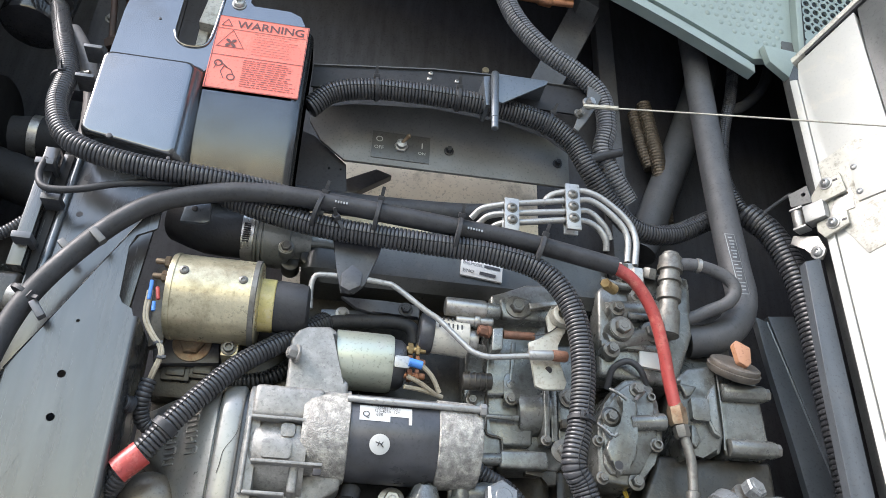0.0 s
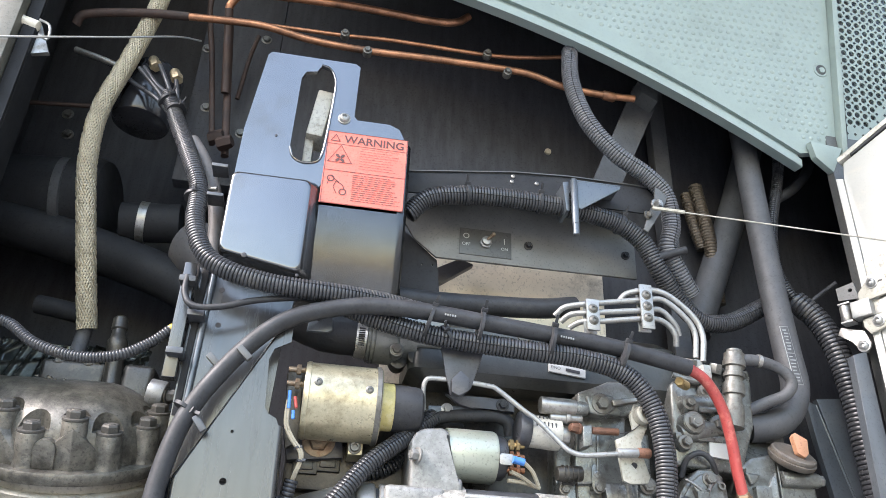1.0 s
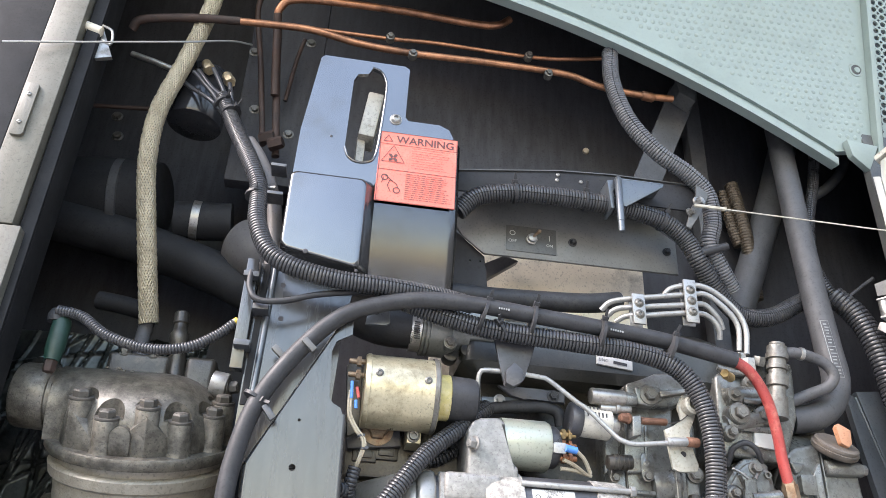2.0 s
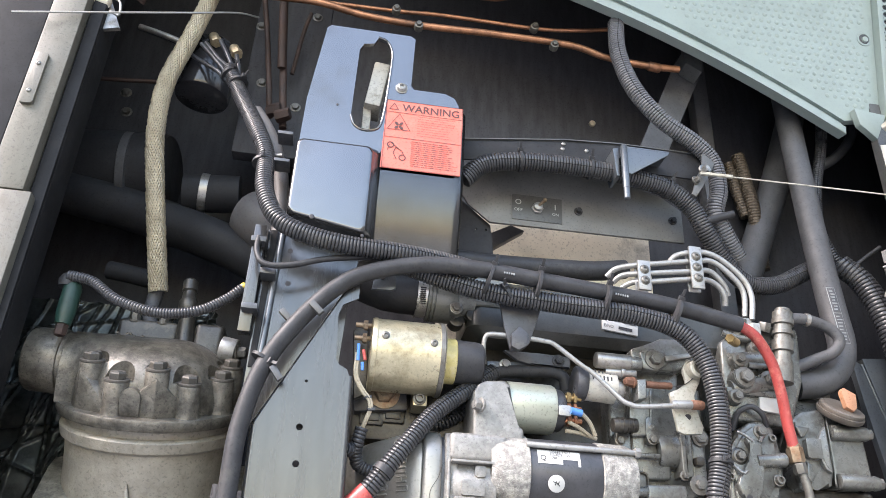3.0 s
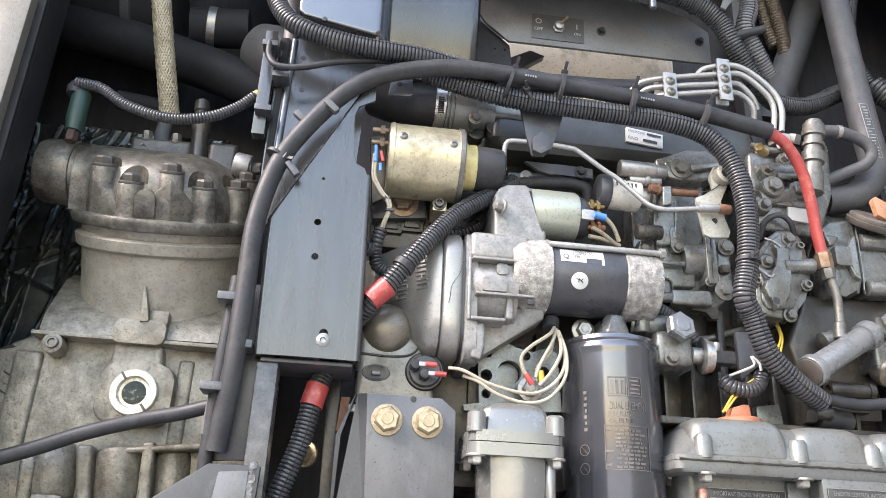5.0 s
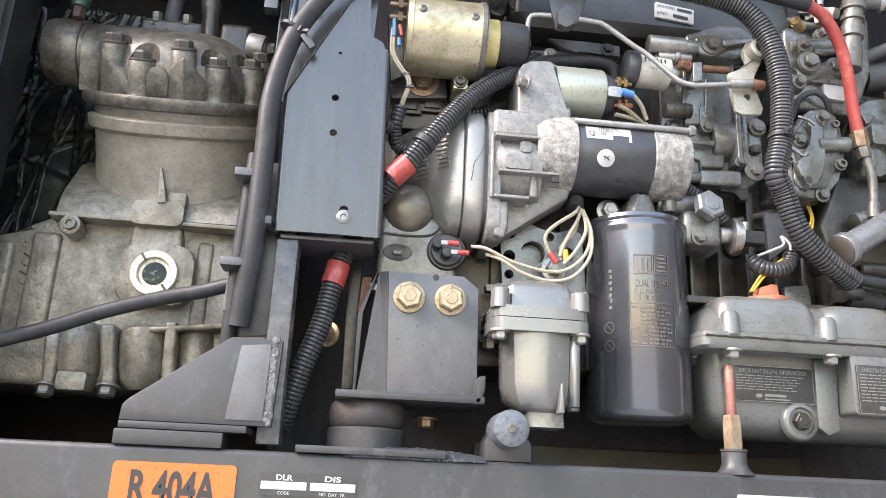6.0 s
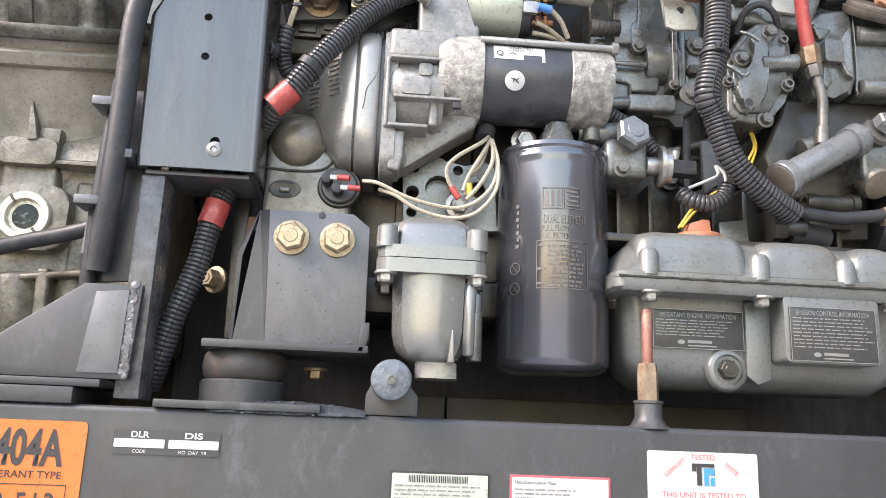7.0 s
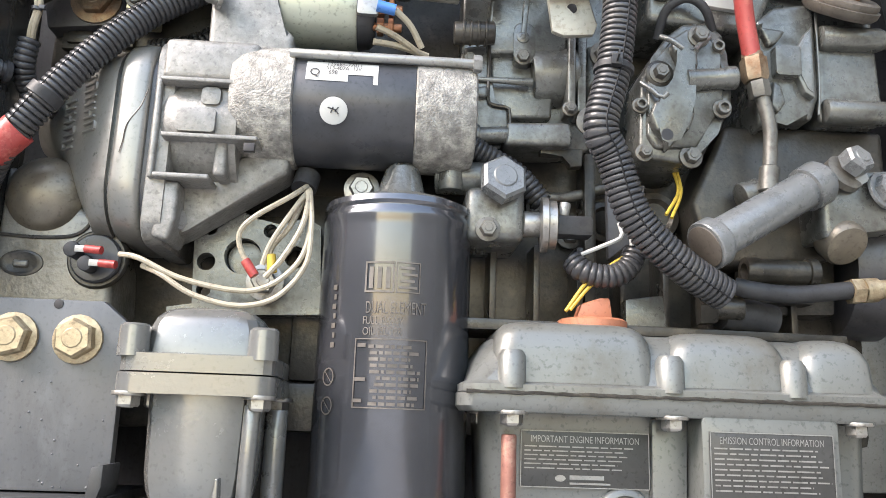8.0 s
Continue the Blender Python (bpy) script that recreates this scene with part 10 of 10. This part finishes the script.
slab("raised_pad", rounded(0.3755, 0.3945, 2.2530, 2.2765, 0.0025), 0.7255, 0.736, M_PUMP, tc, 0.002)
slab("relief_rim", [(0.4055, 2.2945), (0.4000, 2.2880), (0.3935, 2.2770), (0.3925, 2.2530), (0.3975, 2.2410), (0.4045, 2.2370)], 0.7275, 0.736, M_VALVE, tc, 0.0012, "bright raised rim")
slab("relief", [(0.4035, 2.2905), (0.4010, 2.2870), (0.3955, 2.2770), (0.3948, 2.2540), (0.3990, 2.2440), (0.4028, 2.2410)], 0.7268, 0.7355, M_ENGINE, tc, 0.0003, "oily sunken face of the relief")
slab("upper_lug", [(0.3660, 2.2920), (0.3860, 2.2900), (0.3780, 2.2790), (0.3720, 2.2770)], 0.7285, 0.738, M_PUMP, tc, 0.0025)
slab("lower_lug", [(0.3745, 2.2500), (0.3800, 2.2460), (0.3830, 2.2330), (0.3770, 2.2240), (0.3715, 2.2300)], 0.7285, 0.738, M_PUMP, tc, 0.0025)
for z, x1 in ((2.2890, 0.4625), (2.2300, 0.4645)):
    bar("bolt_boss", (0.414, 0.735, z), (x1, 0.733, z), 0.0098, M_PUMP, tc, 0.0090, "", 0.003)
    bolt(tc, (x1, 0.733, z), axis=(1, -0.15, 0), r=0.0068, h=0.005, washer=1.1)
slab("lower_flank", [(0.345, 2.222), (0.470, 2.224), (0.470, 2.150), (0.420, 2.120), (0.330, 2.110), (0.318, 2.160)], 0.752, 0.80, M_DARKCAST, tc, 0.006)
# the top slopes back to the filler neck
bm = B()
shape = [(0.364, 0.742, 2.300), (0.366, 0.775, 2.352), (0.400, 0.775, 2.345), (0.459, 0.775, 2.342), (0.462, 0.740, 2.302)]
top = [bm.verts.new(p) for p in shape]
base = [bm.verts.new((x, y + 0.03, z - 0.03)) for x, y, z in shape]
bm.faces.new(top)
bm.faces.new(base[::-1])
for i in range(5):
    bm.faces.new((top[i], top[(i + 1) % 5], base[(i + 1) % 5], base[i]))
bevel_new(bm, top, 0.004, 3)
part("sloping_top", bm, M_PUMP, tc)
fc = Vector((0.431, 0.724, 2.319))
foil = thing("oil_filler_cap", fc, "brown plastic oil filler cap with an upright peach grip", "filler cap")
bm = B()
n = Vector((0.12, -0.66, 0.75)).normalized()
lathe(bm, fc - n * 0.014, n, [(0, 0.025), (0.003, 0.0278), (0.0075, 0.0285), (0.0080, 0.0262), (0.0100, 0.0268), (0.0125, 0.0262), (0.0140, 0.0235), (0.0135, 0.0215), (0.0140, 0.0100)], 44)
part("disc", bm, M_CAPBROWN, foil, "dirty brown disc")
bm = B()
prism(bm, [(0.4225, 2.3335), (0.4265, 2.3385), (0.4415, 2.3310), (0.4400, 2.3140), (0.4350, 2.3090), (0.4260, 2.3140)], 0.7090, 0.7165, 0.0014)
part("grip", bm, M_TERRACOTTA, foil, "upright grip")

# lower right: oil cooler pipe, hex bolts
oil = thing("oil_pipe", (0.347, 0.7, 2.139), "grey capped steel pipe with banjo bolts", "pipe")
p0, p1 = Vector((0.309, 0.702, 2.116)), Vector((0.397, 0.722, 2.169))
w = (p1 - p0).normalized()
bm = B()
cyl(bm, p0, p1, 0.0135, seg=36, w=0.002)
part("pipe", bm, M_PIPEPAINT, oil)
bm = B()
lathe(bm, p0 - w * 0.002, w, [(0, 0.0165), (0.0008, 0.0172), (0.009, 0.0172), (0.012, 0.0150), (0.013, 0.0135)], 40)
part("end_cap", bm, M_PIPEPAINT, oil)
bm = B()
cyl(bm, p0 - w * 0.003, p0 + w * 0.001, 0.0145, seg=36, w=0.0004)
part("end_face", bm, M_CAPBROWN, oil, "dirty round end face")
bm = B()
lathe(bm, p1 - w * 0.012, w, [(0, 0.0135), (0.0005, 0.0158), (0.014, 0.0165), (0.018, 0.014)], 36)
part("collar", bm, M_PIPEPAINT, oil)
slab("block", [(0.399, 0.722, 2.167), (0.407, 0.722, 2.181), (0.451, 0.722, 2.181), (0.488, 0.722, 2.181), (0.484, 0.722, 2.139), (0.433, 0.722, 2.136), (0.4, 0.722, 2.129)], 0.720, 0.79, M_PUMP, oil, 0.006, "", 4)
bm = B()
lathe(bm, (0.416, 0.722, 2.176), (0.3, -1, 0.45), [(0, 0.0145), (0.005, 0.0145), (0.006, 0.0125)], 30)
part("washer", bm, M_BOLT, oil, "bright copper-edged washer")
bolt(oil, Vector((0.417, 0.722, 2.178)) + Vector((0.002, -0.006, 0.003)), axis=(0.3, -1, 0.45), r=0.0112, h=0.011, mat=M_PIPEPAINT, name="banjo_bolt", washer=0, spin=0.4)
bolt(oil, (0.443, 0.718, 2.165), axis=(0.4, -1, 0.2), r=0.0105, h=0.008, mat=M_PIPEPAINT, name="banjo_bolt", washer=1.3)
bm = B()
c = Vector((0.418, 0.73, 2.13))
n = Vector((0.1, -0.75, -0.65)).normalized()
lathe(bm, c - n * 0.012, n, [(0, 0.015), (0.004, 0.0165), (0.016, 0.0165), (0.019, 0.0145), (0.0195, 0.010)], 36)
part("round_plug", bm, M_PLUG, oil, "dirty round plug")
slab("tag", [(0.422, 0.716, 2.173), (0.431, 0.716, 2.177), (0.433, 0.716, 2.172), (0.423, 0.716, 2.166)], 0.7155, 0.7165, M_ZINC, oil, 0, "small bright tag")
bar("elbow", (0.348, 0.735, 2.16), (0.362, 0.735, 2.165), 0.0105, M_PUMP, oil)
bm = B()
lathe(bm, (0.35, 0.74, 2.108), (1, 0, 0), [(0.006, 0.0045), (0, 0.0055), (0, 0.0092), (0.001, 0.0098), (0.010, 0.0098), (0.0105, 0.0088), (0.045, 0.0088), (0.0455, 0.0105), (0.052, 0.0105)], 30)
part("lower_stub", bm, M_DARKCAST, oil, "dark hollow pipe stub")
br2 = thing("brass_union", (0.42, 0.722, 2.093), "brass union on the return hose", "pipe fitting")
bm = B()
hexagon(bm, (0.416, 0.722, 2.093), (1, 0, 0.08), 0.0092, 0.009)
part("nut", bm, M_BRASSBOLT, br2)
bm = B()
lathe(bm, (0.425, 0.722, 2.094), (1, 0, 0.1), [(0, 0.0085), (0.01, 0.0085), (0.0105, 0.0068), (0.05, 0.0068)], 16)
part("tail", bm, M_BRASSBOLT, br2)
bm = B()
box(bm, 0.487, 0.60, 0.858, 0.868, 1.95, 2.135, 0.002)
single("insulation_sheet", bm, M_ZINC, "scuffed silver sheet behind the oil pipe", "sheet")
bm = B()
prism(bm, [(0.358, 0.77, 2.148), (0.438, 0.77, 2.153), (0.433, 0.77, 2.083), (0.355, 0.77, 2.079)], 0.77, 0.80, 0.004)
box(bm, 0.364, 0.411, 0.757, 0.775, 2.088, 2.1, 0.004)
single("engine_casting", bm, M_DARKCAST, "dark casting behind the oil pipe", "casting")
bm = B()
lathe(bm, (0.443, 0.79, 2.121), (1, -0.15, 0), [(0, 0.05), (0.02, 0.054), (0.03, 0.054), (0.035, 0.04)], 40)
single("pulley", bm, M_BLACK, "black pulley rim behind the timing cover", "pulley")
nut = thing("stud_nut", (0.322, 0.735, 2.081), "grimy stud with a nut above the valve cover", "stud")
bm = B()
c = Vector((0.314, 0.735, 2.079))
hexagon(bm, c, (1, -0.2, 0), 0.013, 0.012)
cyl(bm, c, c + Vector((0.03, -0.005, 0.0)), 0.008)
part("nut", bm, M_DARKCAST, nut)
bm = B()
tube(bm, [(0.332, 0.74, 2.077), (0.351, 0.742, 2.076), (0.371, 0.745, 2.073)], 0.012, 16)
part("boot", bm, M_RUBBER, nut, "black rubber boot")

# coolant pipe and dark frame on the right
cp = thing("coolant_pipe", (0.449, 0.76, 2.513), "matte dark steel coolant pipe with a printed strip", "pipe")
bm = B()
tube(bm, [(0.485, 0.8, 2.914), (0.477, 0.785, 2.786), (0.472, 0.775, 2.676), (0.469, 0.765, 2.552), (0.469, 0.758, 2.459), (0.47, 0.756, 2.413), (0.456, 0.756, 2.38), (0.427, 0.756, 2.359), (0.397, 0.76, 2.354)], 0.0178, 24)
part("pipe", bm, M_MATTE, cp)
bm = B()
pa, pb2 = Vector((0.458, 0.741, 2.491)), Vector((0.462, 0.736, 2.409))
uz = (pb2 - pa).normalized()
ux = Vector((0, -1, 0)).cross(uz).normalized() * 0.0062
back = Vector((0, -0.0025, 0))


def strip_quad(s0, s1, x0, x1):
    v = [pa + (pb2 - pa) * s + ux * x + back * (1 - 0.55 * x * x) for s, x in ((s0, x0), (s0, x1), (s1, x1), (s1, x0))]
    bm.faces.new([bm.verts.new(q) for q in v])


for s0, s1, x0, x1 in ((0, 1, -1, -0.88), (0, 1, 0.88, 1), (0, 0.012, -0.88, 0.88), (0.988, 1, -0.88, 0.88), (0.46, 0.472, -0.88, 0.88)):
    strip_quad(s0, s1, x0, x1)
for i in range(7):
    strip_quad(0.06 + 0.055 * i, 0.085 + 0.055 * i, -0.6 + 0.15 * (i % 2), 0.2 + 0.4 * ((i * 5) % 3) / 2)
for i in range(8):
    strip_quad(0.52 + 0.058 * i, 0.538 + 0.058 * i, -0.65, 0.1 + 0.55 * ((i * 7) % 4) / 3)
part("printed_strip", bm, M_SILVERINK, cp, "worn white printing")
bm = B()
tube(bm, [(0.558, 0.87, 2.925), (0.491, 0.87, 2.742), (0.421, 0.87, 2.574), (0.401, 0.87, 2.527)], 0.023, 20)
single("diagonal_pipe", bm, M_MATTE, "matte black diagonal pipe in the shadow", "pipe")
bm = B()
box(bm, 0.36, 0.387, 0.855, 0.88, 2.45, 3.2, 0.003)
single("upright_bar", bm, M_MATTE, "dark upright steel bar by the bulkhead", "bar")
st2 = thing("folded_stay", (0.331, 0.8, 2.904), "grey folded steel stay under the moulding", "bracket")
bm = B()
prism(bm, [(0.308, 0.79, 2.916), (0.344, 0.79, 2.905), (0.342, 0.79, 2.881), (0.27, 0.79, 2.714), (0.226, 0.79, 2.718)], 0.795, 0.80, 0.001)
part("web", bm, M_MATTE, st2)
bm = B()
prism(bm, [(0.301, 0.77, 2.9), (0.333, 0.77, 2.89), (0.33, 0.77, 2.863), (0.305, 0.77, 2.878)], 0.765, 0.795, 0.001)
part("end_flange", bm, M_PANEL, st2)
bm = B()
tube(bm, [(0.605, 0.8, 2.835), (0.588, 0.8, 2.793), (0.556, 0.8, 2.756), (0.526, 0.8, 2.735)], 0.008, 14)
single("vent_hose", bm, M_RUBBER, "dark rubber vent hose under the moulding", "hose")
fr = thing("steel_framework", (0.54, 0.80, 1.80), "dusty blue-grey steel framework beside the door post", "framework")
for nm, q, ya, yb in (("channel_web", [(0.5050, 2.4110), (0.5190, 2.4050), (0.5660, 2.2150), (0.5690, 2.1970), (0.5320, 2.1950), (0.5230, 2.2680), (0.5120, 2.3470)], 0.790, 0.80), ("channel_flange", [(0.5220, 2.4130), (0.5570, 2.4170), (0.5720, 2.3250), (0.5850, 2.2440), (0.5840, 2.1990), (0.5700, 2.1980), (0.5680, 2.2150)], 0.7905, 0.80)):
    bm = B()
    prism(bm, q, ya, yb, 0.001)
    part(nm, bm, M_FRAMEGREY, fr)
bm = B()
tube(bm, [(0.5190, 0.7900, 2.4050), (0.5440, 0.7900, 2.3040), (0.5660, 0.7900, 2.2150)], 0.0016, 8)
part("fold", bm, M_STAY, fr, "bright line along the fold")
